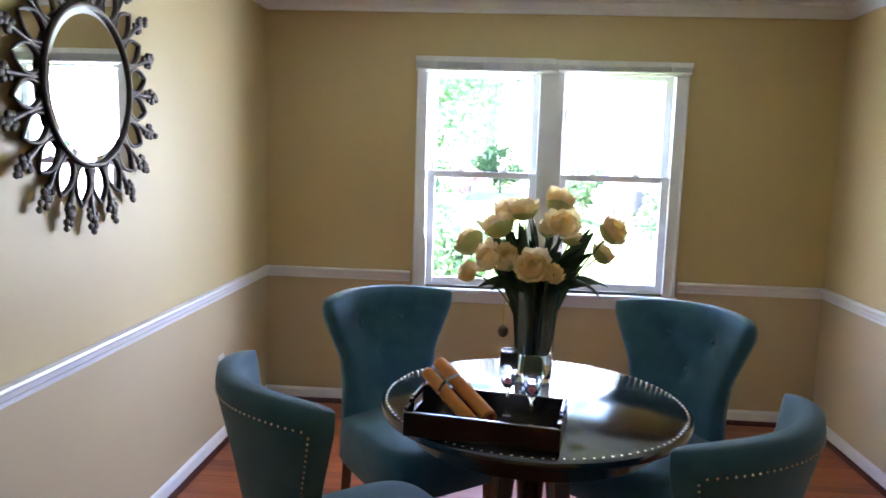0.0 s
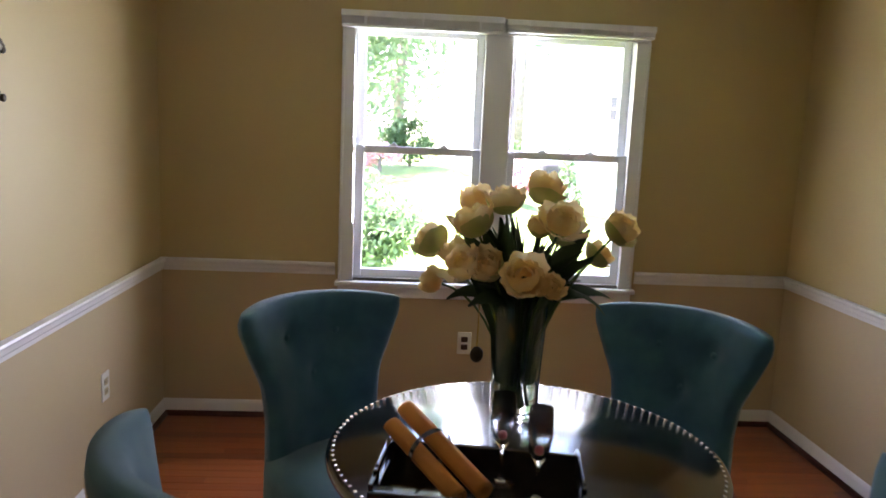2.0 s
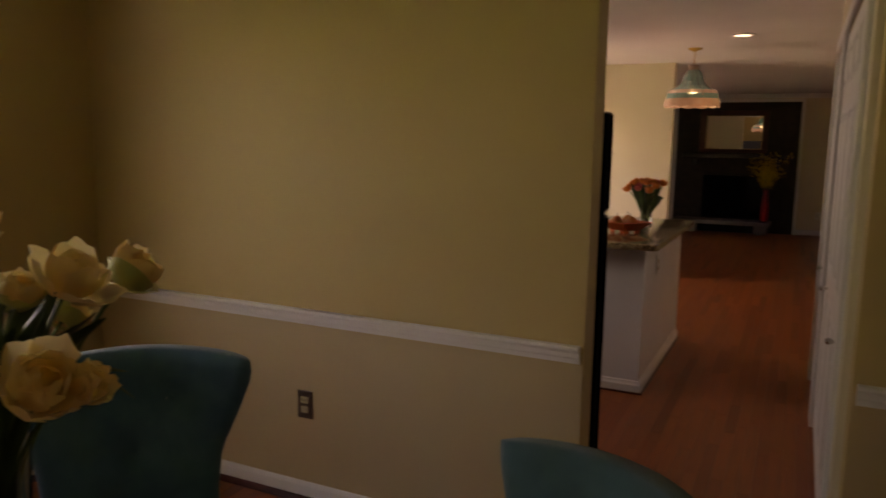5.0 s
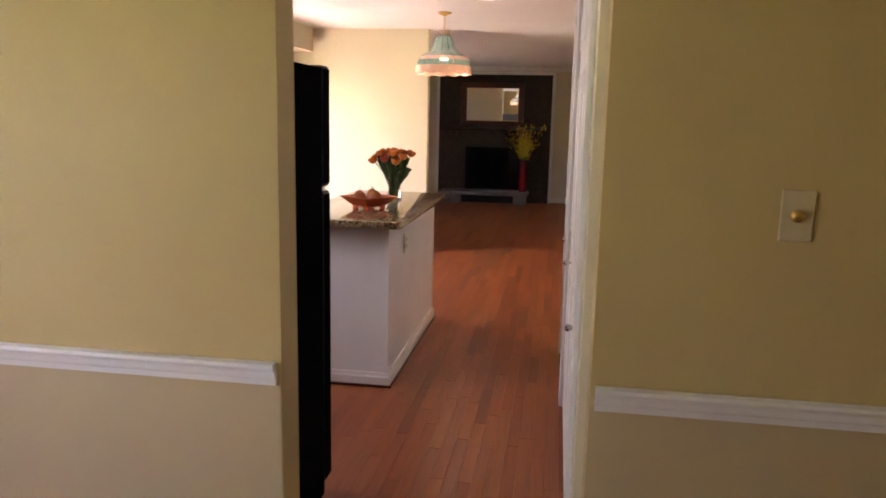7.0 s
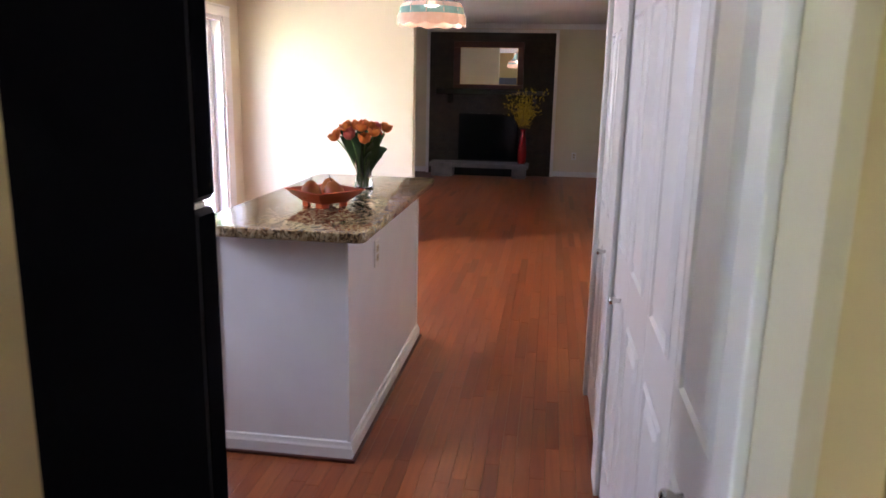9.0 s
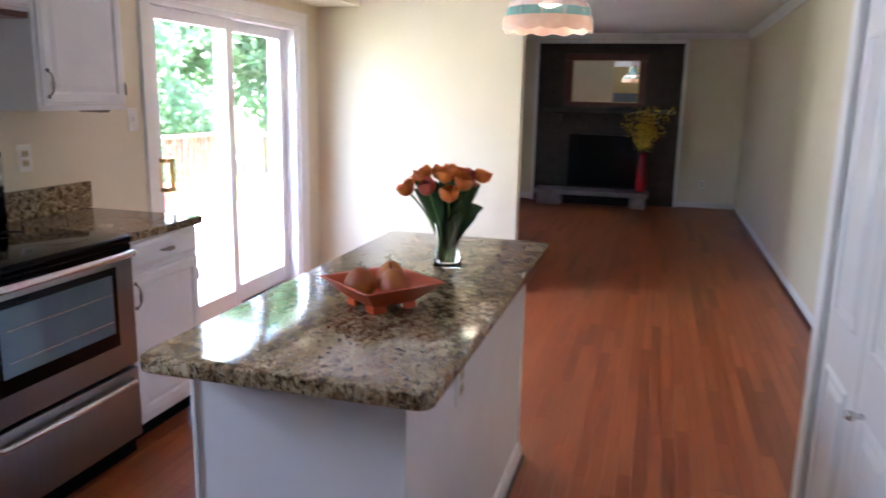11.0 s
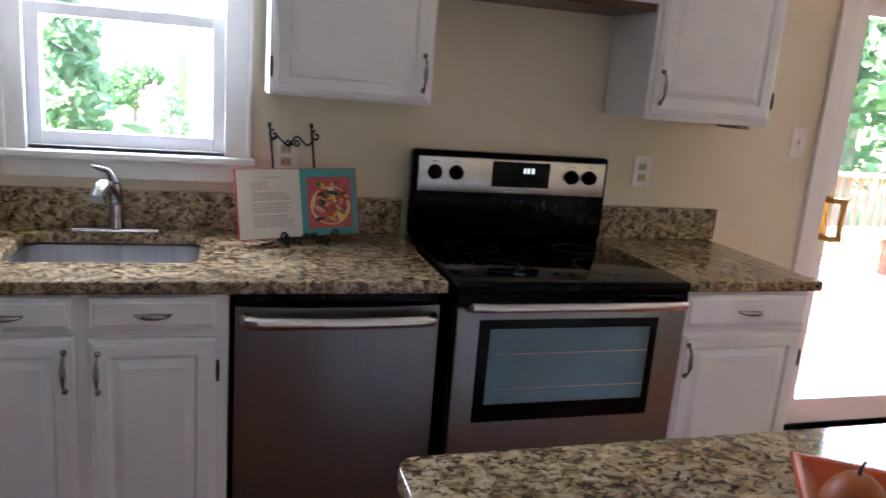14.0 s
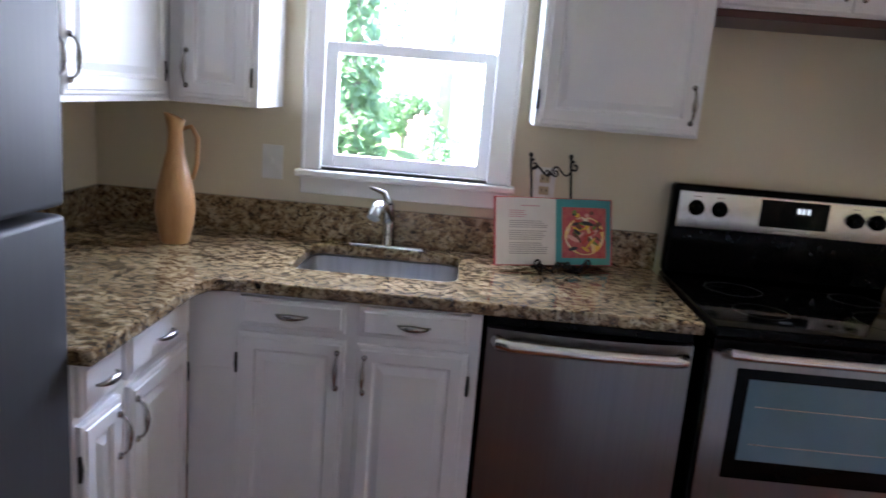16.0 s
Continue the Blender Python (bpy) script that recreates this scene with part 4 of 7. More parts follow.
def bouquet():
    rng = random.Random(5)
    vx, vy, z0 = 1.955, -1.712, 0.7492
    b = thing("flower_arrangement", "cream peony tulips in a clear glass vase", "flowers", (vx, vy, z0))
    prof = [(0.0, 0.0), (0.058, 0.0), (0.062, 0.004), (0.064, 0.10), (0.070, 0.22), (0.074, 0.30), (0.071, 0.30), (0.067, 0.22), (0.060, 0.10), (0.058, 0.016), (0.0, 0.014)]
    part("vase", lathe(bmesh.new(), prof, 48), GLASS, b, "clear glass cylinder vase", "auto", True)
    part("water", lathe(bmesh.new(), [(0.0, 0.0145), (0.0575, 0.0165), (0.0592, 0.09), (0.0, 0.0905)], 40), WATER, b, "clear water", True, True)
    heads = [((1.723, -1.811, 1.287), 0.050, 0.3), ((1.971, -1.768, 1.324), 0.047, 0.8), ((1.842, -1.640, 1.340), 0.050, 0.4), ((1.989, -1.848, 1.268), 0.048, 0.9), ((1.812, -1.946, 1.188), 0.048, 0.7),
             ((2.049, -1.876, 1.163), 0.046, 0.9), ((2.079, -1.818, 1.168), 0.040, 0.8), ((1.917, -1.940, 1.096), 0.036, 0.1), ((2.154, -1.738, 1.156), 0.053, 1.0), ((2.165, -1.676, 1.137), 0.031, 0.4),
             ((2.111, -1.649, 1.284), 0.050, 1.0), ((2.052, -1.489, 1.265), 0.042, 0.2), ((2.050, -1.690, 1.262), 0.030, 0.1), ((1.880, -1.490, 1.172), 0.036, 0.3), ((1.850, -1.880, 1.165), 0.040, 0.6), ((1.90, -1.60, 1.225), 0.034, 0.2)]
    for p, r, op in heads:
        p = Vector(p)
        foot = Vector((vx + rng.uniform(-0.03, 0.03), vy + rng.uniform(-0.03, 0.03), z0 + 0.03))
        neck = Vector((vx, vy, z0 + 0.31)) + (p - Vector((vx, vy, p.z))) * 0.25
        axis = (p - neck).normalized() + Vector((0.25 if p.x > 2.0 else 0, 0, 0.15))
        axis.normalize()
        r *= 0.93
        bm = petals(bmesh.new(), p, axis, r, rng, ((3, 0.46, 0.40, 0.04), (4, 0.66, 0.5 + 0.2 * op, 0.08), (5, 0.82, 0.65 + 0.35 * op, 0.12), (6, 0.98, 0.75 + 0.55 * op, 0.12 + 0.25 * op)))
        fl = part("flower", bm, PETAL, b, "cream and apricot double bloom", True)
        path = curve3(foot, neck, p - axis * r * 0.55, 9)
        part("stem", tube(bmesh.new(), path, 0.0034, 6), STEM_DARK, b, smooth=True)
        if rng.random() < 0.6:
            bm = petals(bmesh.new(), p - axis * r * 0.12, axis, r, rng, ((3, 1.06, 1.5, 0.15),))
            part("sepal_whorl", bm, PETAL_GREEN, fl, "yellow-green outer petals", True)
    for i in range(22):
        a = 2 * math.pi * i / 22
        part("leaf", strap_leaf(bmesh.new(), [(vx + 0.045 * math.cos(a), vy + 0.045 * math.sin(a), z0 + 0.09), (vx + 0.052 * math.cos(a + 0.1), vy + 0.052 * math.sin(a + 0.1), z0 + 0.16), (vx + 0.056 * math.cos(a + 0.15), vy + 0.056 * math.sin(a + 0.15), z0 + 0.24), (vx + 0.066 * math.cos(a + 0.1), vy + 0.066 * math.sin(a + 0.1), z0 + 0.33), (vx + 0.09 * math.cos(a), vy + 0.09 * math.sin(a), z0 + 0.40)], 0.018, a), LEAF, b, "", True)
    for i in range(64):
        a = rng.uniform(0, 6.28)
        rad = rng.uniform(0.05, 0.19)
        top = Vector((vx + rad * math.cos(a), vy + rad * math.sin(a), z0 + rng.uniform(0.35, 0.53)))
        bm = strap_leaf(bmesh.new(), curve3((vx + 0.02 * math.cos(a), vy + 0.02 * math.sin(a), z0 + 0.16 + rng.uniform(-0.08, 0.08)), (vx + 0.3 * rad * math.cos(a), vy + 0.3 * rad * math.sin(a), z0 + 0.36), top, 7), rng.uniform(0.024, 0.042), a)
        part("leaf", bm, LEAF, b, "", True)
    for tip, mid in (((2.07, -1.52, 1.05), (2.02, -1.58, 1.16)), ((2.02, -1.49, 1.08), (1.97, -1.56, 1.13)), ((2.10, -1.86, 1.07), (2.03, -1.77, 1.12)), ((1.94, -1.90, 1.05), (1.95, -1.80, 1.12))):
        part("leaf", strap_leaf(bmesh.new(), curve3((vx, vy, z0 + 0.27), mid, tip, 8), 0.020, 0.6), LEAF, b, "drooping dark leaf", True)
    cord = [(1.935, -1.775, 1.11), (1.935, -1.812, 1.06), (1.940, -1.815, 0.925)]
    part("cord", tube(bmesh.new(), cord, 0.0022, 6), BRASS, b, "thin gold cord")
    part("charm", blob(bmesh.new(), (1.942, -1.815, 0.905), 0.020, 0.6, 0.9, 1.1), BRONZE, b, "dark hanging charm", True)
    b.location.x -= 0.14
    b.location.y += 0.01
    return b


bouquet()


def sunburst_mirror():
    cx, cz, y = 1.90, 1.66, -3.18
    m = thing("sunburst_mirror", "round mirror framed by bronze mirrored petals", "mirror", (cx, y, cz - 0.48))

    def disc(r0, r1, h0, h1, n=72):
        bm = bmesh.new()
        prof = [(r0, h0), (r1, h0), (r1, h1), (r0, h1)] if r0 > 0 else [(0.0, h0), (r1, h0), (r1, h1), (0.0, h1)]
        lathe(bm, prof, n, closed=r0 > 0)
        bmesh.ops.transform(bm, matrix=Matrix.Translation((cx, y, cz)) @ Matrix.Rotation(radians(-90), 4, "X"), verts=bm.verts)
        return bm
    g = bmesh.new()
    lathe(g, [(0.0, 0.020), (0.243, 0.020), (0.243, 0.030), (0.222, 0.034), (0.0, 0.034)], 96)
    bmesh.ops.transform(g, matrix=Matrix.Translation((cx, y, cz)) @ Matrix.Rotation(radians(-90), 4, "X"), verts=g.verts)
    part("glass", g, MIRROR, m, "bevelled mirror glass")
    part("backing", disc(0.0, 0.30, 0.0, 0.018), BRONZE, m)
    bm = bmesh.new()
    tube(bm, [(cx + 0.250 * math.cos(2 * math.pi * k / 96), y + 0.034, cz + 0.250 * math.sin(2 * math.pi * k / 96)) for k in range(97)], 0.0085, 8, False)
    part("ring", bm, BRONZE, m, "rope-edged dark ring", True)
    N = 20
    rng = random.Random(3)
    for i in range(N):
        a = 2 * math.pi * (i + 0.5) / N
        R = Vector((math.cos(a), 0, math.sin(a)))
        T = Vector((-math.sin(a), 0, math.cos(a)))
        c0 = Vector((cx, y + 0.022, cz))

        def out(k, grow):
            pts = []
            for j in range(17):
                s = j / 16
                wd = (0.037 + grow) * math.sin(math.pi * (0.16 + 0.84 * s)) ** 0.9
                pts.append((0.262 + (0.118 + grow) * s, wd))
            return pts
        left = out(0, 0)
        bm = bmesh.new()
        vs = [bm.verts.new(c0 + R * r + T * w) for r, w in left] + [bm.verts.new(c0 + R * r - T * w) for r, w in left[::-1][1:]]
        bm.faces.new(vs)
        pm = part("mirror_petal", bm, MIRROR, m, "small petal mirror")
        loop = [c0 + R * r + T * w + Vector((0, 0.004, 0)) for r, w in out(0, 0.004)] + [c0 + R * r - T * w + Vector((0, 0.004, 0)) for r, w in out(0, 0.004)[::-1][1:]]
        part("petal_rim", tube(bmesh.new(), loop, 0.0065, 6, False), BRONZE, pm, smooth=True)
        a2 = 2 * math.pi * i / N
        R2 = Vector((math.cos(a2), 0, math.sin(a2)))
        T2 = Vector((-math.sin(a2), 0, math.cos(a2)))
        bm = tube(bmesh.new(), [c0 + R2 * r for r in (0.26, 0.33, 0.39, 0.41)], [0.010, 0.007, 0.009, 0.014], 8)
        for rr, tt, sz in ((0.425, 0.0, 0.017), (0.415, 0.018, 0.013), (0.415, -0.018, 0.013), (0.448, 0.010, 0.012), (0.448, -0.010, 0.012), (0.465, 0.0, 0.012), (0.395, 0.014, 0.010), (0.395, -0.014, 0.010)):
            blob(bm, c0 + R2 * rr + T2 * tt + Vector((0, rng.uniform(0.0, 0.012), 0)), sz, 1, 0.8, 1, 7, 5)
        part("leaf_finial", bm, BRONZE, m, "carved leaf finial", "auto")
    return m


sunburst_mirror()

# ---- kitchen ----
def pull_on(owner, p, axis_out, along, L=0.10, bow=0.024, r=0.0045, name="handle"):
    """A bowed pewter pull of length L at p."""
    p, o, d = Vector(p), Vector(axis_out), Vector(along)
    pts, rs = [], []
    for i in range(11):
        t = -1 + 2 * i / 10
        pts.append(p + d * (L / 2 * t) + o * (bow * (1 - t ** 4)))
        rs.append(r * (0.8 + 0.9 * math.exp(-(t / 0.45) ** 2)))
    bm = tube(bmesh.new(), pts, rs, 8)
    for s in (-1, 1):
        tube(bm, [p + d * (L / 2 * s), p + d * (L / 2 * s) + o * 0.006], [r * 1.9, r * 1.5], 10)
    return part(name, bm, PULL, owner, "bowed pewter pull", True)


def cup_on(owner, p, axis_out, along, L=0.085):
    """A flattened oval drawer pull at p."""
    p, o, d = Vector(p), Vector(axis_out), Vector(along)
    pts, rs = [], []
    for i in range(13):
        t = -1 + 2 * i / 12
        pts.append(p + d * (L / 2 * t) + o * (0.004 + 0.018 * (1 - t ** 4)))
        rs.append(0.003 + 0.0062 * (1 - t * t))
    return part("handle", tube(bmesh.new(), pts, rs, 10), PULL, owner, "oval pewter drawer pull", True)


def fielded(bm, o, u, n, w, z0, z1, edge=0.045, t=0.019):
    """A raised-panel door: origin o at its lower corner, u along its width w, n outwards."""
    o, u, n = Vector((o[0], o[1], 0)), Vector(u), Vector(n)

    def ring(ins, out):
        return [bm.verts.new(o + u * a + n * out + Vector((0, 0, z))) for a, z in ((ins, z0 + ins), (w - ins, z0 + ins), (w - ins, z1 - ins), (ins, z1 - ins))]
    rings = [ring(0, 0), ring(0, t - 0.007), ring(0.005, t - 0.004), ring(0.012, t - 0.003), ring(0.015, t), ring(edge, t), ring(edge + 0.006, t - 0.009), ring(edge + 0.012, t - 0.009), ring(edge + 0.032, t - 0.0015)]
    for q, s in zip(rings, rings[1:]):
        for k in range(4):
            bm.faces.new((q[k], q[(k + 1) % 4], s[(k + 1) % 4], s[k]))
    bm.faces.new(rings[-1])
    bm.faces.new(rings[0][::-1])
    return bm


def drawer_front(bm, o, u, n, w, z0, z1, t=0.019):
    o, u, n = Vector((o[0], o[1], 0)), Vector(u), Vector(n)

    def ring(ins, out):
        return [bm.verts.new(o + u * a + n * out + Vector((0, 0, z))) for a, z in ((ins, z0 + ins), (w - ins, z0 + ins), (w - ins, z1 - ins), (ins, z1 - ins))]
    rings = [ring(0, 0), ring(0, t - 0.008), ring(0.004, t - 0.005), ring(0.010, t - 0.004), ring(0.014, t)]
    for q, s in zip(rings, rings[1:]):
        for k in range(4):
            bm.faces.new((q[k], q[(k + 1) % 4], s[(k + 1) % 4], s[k]))
    bm.faces.new(rings[-1])
    bm.faces.new(rings[0][::-1])
    return bm


def hinge_on(owner, p, n, u):
    p, n, u = Vector(p), Vector(n), Vector(u)
    part("hinge", tube(bmesh.new(), [p + n * 0.012 + Vector((0, 0, -0.028)), p + n * 0.014, p + n * 0.012 + Vector((0, 0, 0.028))], [0.004, 0.0055, 0.004], 8), HINGE, owner, "dark exposed hinge", True)


def cabinet(name, label, box, n, u, o, doors, drawers, grp, toe=True, hz=None, hollow=False):
    """A painted cabinet: carcass box, doors of (a0, a1, z0, z1, handle side, hinge side) and drawers of (a0, a1, z0, z1), measured along u from o."""
    x0, x1, y0, y1, z0, z1 = box
    c = thing(name, label, "cabinet", ((x0 + x1) / 2, (y0 + y1) / 2, z0), group=grp)
    part("body", slab(x0, x1, y0, y1, z0 + (0.10 if toe else 0), z1 - (0.22 if hollow else 0), 0.002), CAB_WHITE, c)
    if hollow:
        part("face_frame", slab(x1 - 0.02, x1, y0, y1, z1 - 0.22, z1), CAB_WHITE, c)
        for ya in (y0, y1 - 0.018):
            part("side_panel", slab(x0, x1 - 0.0205, ya, ya + 0.018, z1 - 0.22, z1), CAB_WHITE, c)
    if toe:
        nn = Vector(n) * 0.07
        part("toe_kick", slab(x0 - min(0, nn.x) * 0, x1 - max(0, nn.x), y0, y1 - max(0, nn.y), z0, z0 + 0.10), BLACK_SIDE, c, "dark recessed toe kick")
    o, uu, nn = Vector((o[0], o[1], 0)), Vector(u), Vector(n)
    for a0, a1, w0, w1, hs, gs in doors:
        d = part("door", fielded(bmesh.new(), o + uu * a0, u, n, a1 - a0, w0, w1), CAB_WHITE, c, smooth=False)
        ha = a1 - 0.022 if hs > 0 else a0 + 0.022
        zc = (w1 - 0.085) if hz is None else w0 + hz
        pull_on(d, o + uu * ha + nn * 0.019 + Vector((0, 0, zc)), n, (0, 0, 1))
        ga = a1 + 0.004 if gs > 0 else a0 - 0.004
        for z in (w0 + 0.07, w1 - 0.09):
            hinge_on(d, o + uu * ga + Vector((0, 0, z)), n, u)
    for a0, a1, w0, w1 in drawers:
        d = part("drawer", drawer_front(bmesh.new(), o + uu * a0, u, n, a1 - a0, w0, w1), CAB_WHITE, c)
        cup_on(d, o + uu * ((a0 + a1) / 2) + nn * 0.019 + Vector((0, 0, (w0 + w1) / 2)), n, u)
    return c


CT, CB = 0.912, 0.877
XN, YN = (1, 0, 0), (0, 1, 0)
cabinet("sink_cabinet", "white base cabinet below the steel sink", (0.004, 0.61, 0.852, 1.648, 0, CB - 0.002), XN, YN, (0.61, 0),
        [(0.993, 1.288, 0.13, 0.768, 1, -1), (1.318, 1.618, 0.13, 0.762, -1, 1)], [(0.997, 1.284, 0.786, 0.868), (1.321, 1.616, 0.786, 0.868)], "base cabinets", hollow=True)
cabinet("base_cabinet", "white base cabinet between range and sliding door", (0.004, 0.61, 2.976, 3.452, 0, CB - 0.002), XN, YN, (0.61, 0),
        [(2.992, 3.440, 0.13, 0.742, -1, 1)], [(2.990, 3.440, 0.762, 0.866)], "base cabinets")
cabinet("base_cabinet", "white base cabinet beside the refrigerator", (0.6105, 1.19, 0.284, 0.85, 0, CB - 0.002), YN, (-1, 0, 0), (1.185, 0.85),
        [(0.006, 0.172, 0.13, 0.735, 1, -1), (0.212, 0.540, 0.13, 0.735, -1, 1)], [(0.006, 0.172, 0.756, 0.862), (0.202, 0.548, 0.756, 0.862)], "base cabinets")
UT = 2.098
cabinet("wall_cabinet", "white wall cabinet beside the kitchen window", (0.004, 0.29, 1.750, 2.226, 1.366, UT), XN, YN, (0.29, 0), [(1.758, 2.216, 1.374, UT - 0.01, 1, -1)], [], "wall cabinets", False, 0.085)
cabinet("wall_cabinet", "white wall cabinet next to the sliding door", (0.004, 0.29, 2.957, 3.44, 1.372, UT), XN, YN, (0.29, 0), [(2.972, 3.43, 1.392, UT - 0.01, -1, 1)], [], "wall cabinets", False, 0.085)
hc = cabinet("wall_cabinet", "short white wall cabinet above the range", (0.004, 0.29, 2.228, 2.955, 1.735, UT), XN, YN, (0.29, 0), [(2.238, 2.588, 1.745, UT - 0.01, 1, -1), (2.596, 2.945, 1.745, UT - 0.01, -1, 1)], [], "wall cabinets", False, 0.085)
part("underside_board", slab(0.006, 0.285, 2.230, 2.953, 1.712, 1.7345, 0.003), MAHOGANY, hc, "bare reddish wood underside")
cabinet("wall_cabinet", "white corner wall cabinet beside the kitchen window", (0.004, 0.29, 0.66, 0.928, 1.350, UT), XN, YN, (0.29, 0), [(0.695, 0.908, 1.366, UT - 0.01, -1, 1)], [], "wall cabinets", False, 0.085)
cabinet("wall_cabinet", "white wall cabinet beside the refrigerator", (0.004, 1.18, 0.284, 0.655, 1.350, UT), YN, (-1, 0, 0), (1.175, 0.655), [(0.015, 0.278, 1.366, UT - 0.01, 1, -1), (0.298, 0.835, 1.366, UT - 0.01, -1, 1)], [], "wall cabinets", False, 0.085)
sr = thing("under_cabinet_clip", "small grey bracket below the wall cabinet", "bracket", (0.16, 3.40, 1.36))
part("plate", slab(0.10, 0.22, 3.375, 3.425, 1.358, 1.3715, 0.003), PULL, sr)

# countertops
SX0, SX1, SY0, SY1 = 0.088, 0.445, 1.075, 1.565


def rounded_rect(x0, x1, y0, y1, r, n=6):
    pts = []
    for cx, cy, a0 in ((x1 - r, y1 - r, 0), (x0 + r, y1 - r, 90), (x0 + r, y0 + r, 180), (x1 - r, y0 + r, 270)):
        for i in range(n + 1):
            a = radians(a0 + 90 * i / n)
            pts.append((cx + r * math.cos(a), cy + r * math.sin(a)))
    return pts


def plate_from(outline, z0, z1, bev=0.006, hole=None):
    """A flat slab from an outline, with an optional hole, and eased upper edges."""
    bm = bmesh.new()

    def fill(z):
        es = []
        for loop in ([outline, hole] if hole else [outline]):
            vs = [bm.verts.new((x, y, z)) for x, y in loop]
            es += [bm.edges.new((vs[i], vs[(i + 1) % len(vs)])) for i in range(len(vs))]
        return bmesh.ops.triangle_fill(bm, use_beauty=True, edges=es)
    fill(z0)
    g = bmesh.ops.extrude_face_region(bm, geom=bm.faces[:])
    vs = [v for v in g["geom"] if isinstance(v, bmesh.types.BMVert)]
    bmesh.ops.translate(bm, verts=vs, vec=(0, 0, z1 - z0))
    bmesh.ops.recalc_face_normals(bm, faces=bm.faces)
    sharp = [e for e in bm.edges if len(e.link_faces) == 2 and e.calc_face_angle(0) > 1.2]
    if bev:
        bmesh.ops.bevel(bm, geom=sharp, offset=bev, segments=2, affect="EDGES", profile=0.5)
    return bm


out = [(0.002, 0.282), (1.212, 0.282), (1.212, 0.905), (0.70, 0.905), (0.645, 0.925), (0.632, 0.96), (0.632, 2.222), (0.002, 2.222)]
ct = thing("countertop", "speckled brown granite counter with a sink cutout", "countertop", (0.3, 1.2, CB))
part("slab", plate_from(out, CB, CT, 0.006, rounded_rect(SX0, SX1, SY0, SY1, 0.05)), GRANITE, ct)
part("backsplash", slab(0.002, 0.024, 0.305, 2.222, CT + 0.0005, 1.034, 0.003), GRANITE, ct, "granite backsplash")
part("backsplash", slab(0.002, 1.188, 0.282, 0.304, CT + 0.0005, 1.034, 0.003), GRANITE, ct, "granite backsplash")
ct = thing("countertop", "short speckled granite counter beside the range", "countertop", (0.3, 3.2, CB))
part("slab", plate_from([(0.002, 2.972), (0.632, 2.972), (0.632, 3.482), (0.002, 3.482)], CB, CT), GRANITE, ct)
part("backsplash", slab(0.002, 0.024, 2.972, 3.50, CT + 0.0005, 1.034, 0.003), GRANITE, ct, "granite backsplash")


def sink():
    s = thing("kitchen_sink", "undermount stainless steel sink set in granite", "sink", (0.28, 1.32, CB - 0.19))
    bm = bmesh.new()
    loops = []
    for ins, z, r in ((-0.006, CB - 0.001, 0.055), (0.0, CB - 0.004, 0.05), (0.004, CB - 0.10, 0.05), (0.010, CB - 0.165, 0.055), (0.035, CB - 0.180, 0.05), (0.10, CB - 0.184, 0.03)):
        loops.append([bm.verts.new((x, y, z)) for x, y in rounded_rect(SX0 + ins, SX1 - ins, SY0 + ins, SY1 - ins, r, 7)])
    for q, w in zip(loops, loops[1:]):
        for k in range(len(q)):
            bm.faces.new((q[k], q[(k + 1) % len(q)], w[(k + 1) % len(q)], w[k]))
    bm.faces.new(loops[-1])
    ob = part("basin", bm, BASIN, s, smooth="auto")
    md = ob.modifiers.new("thick", "SOLIDIFY")
    md.thickness, md.offset = 0.002, -1
    part("drain", lathe(bmesh.new(), [(0.0, 0.0), (0.03, 0.0), (0.042, 0.004), (0.044, 0.0), (0.040, -0.004), (0.0, -0.006)], 24, (0.28, 1.32, CB - 0.181)), CHROME, s, "chrome drain", True)
    return s


sink()


def faucet():
    x, y, z = 0.058, 1.315, CT
    f = thing("kitchen_faucet", "chrome single lever kitchen faucet", "faucet", (x, y, z))
    bm = slab(x - 0.028, x + 0.028, y - 0.125, y + 0.125, z, z + 0.012, 0.006, 3)
    part("deck_plate", bm, CHROME, f, smooth="auto")
    part("body", tube(bmesh.new(), [(x, y, z + 0.01), (x, y, z + 0.05), (x + 0.002, y, z + 0.11), (x + 0.006, y, z + 0.15)], [0.026, 0.022, 0.020, 0.016], 18), CHROME, f, smooth="auto")
    part("spout", tube(bmesh.new(), curve3((x, y, z + 0.085), (x + 0.10, y - 0.012, z + 0.21), (x + 0.165, y - 0.03, z + 0.125), 10), [0.018, 0.017, 0.016, 0.016, 0.016, 0.017, 0.019, 0.021, 0.022, 0.021], 14), CHROME, f, smooth="auto")
    part("lever", tube(bmesh.new(), [(x + 0.006, y, z + 0.15), (x + 0.0, y - 0.02, z + 0.185), (x - 0.005, y - 0.07, z + 0.20)], [0.014, 0.010, 0.006], 10), CHROME, f, smooth="auto")
    return f


faucet()


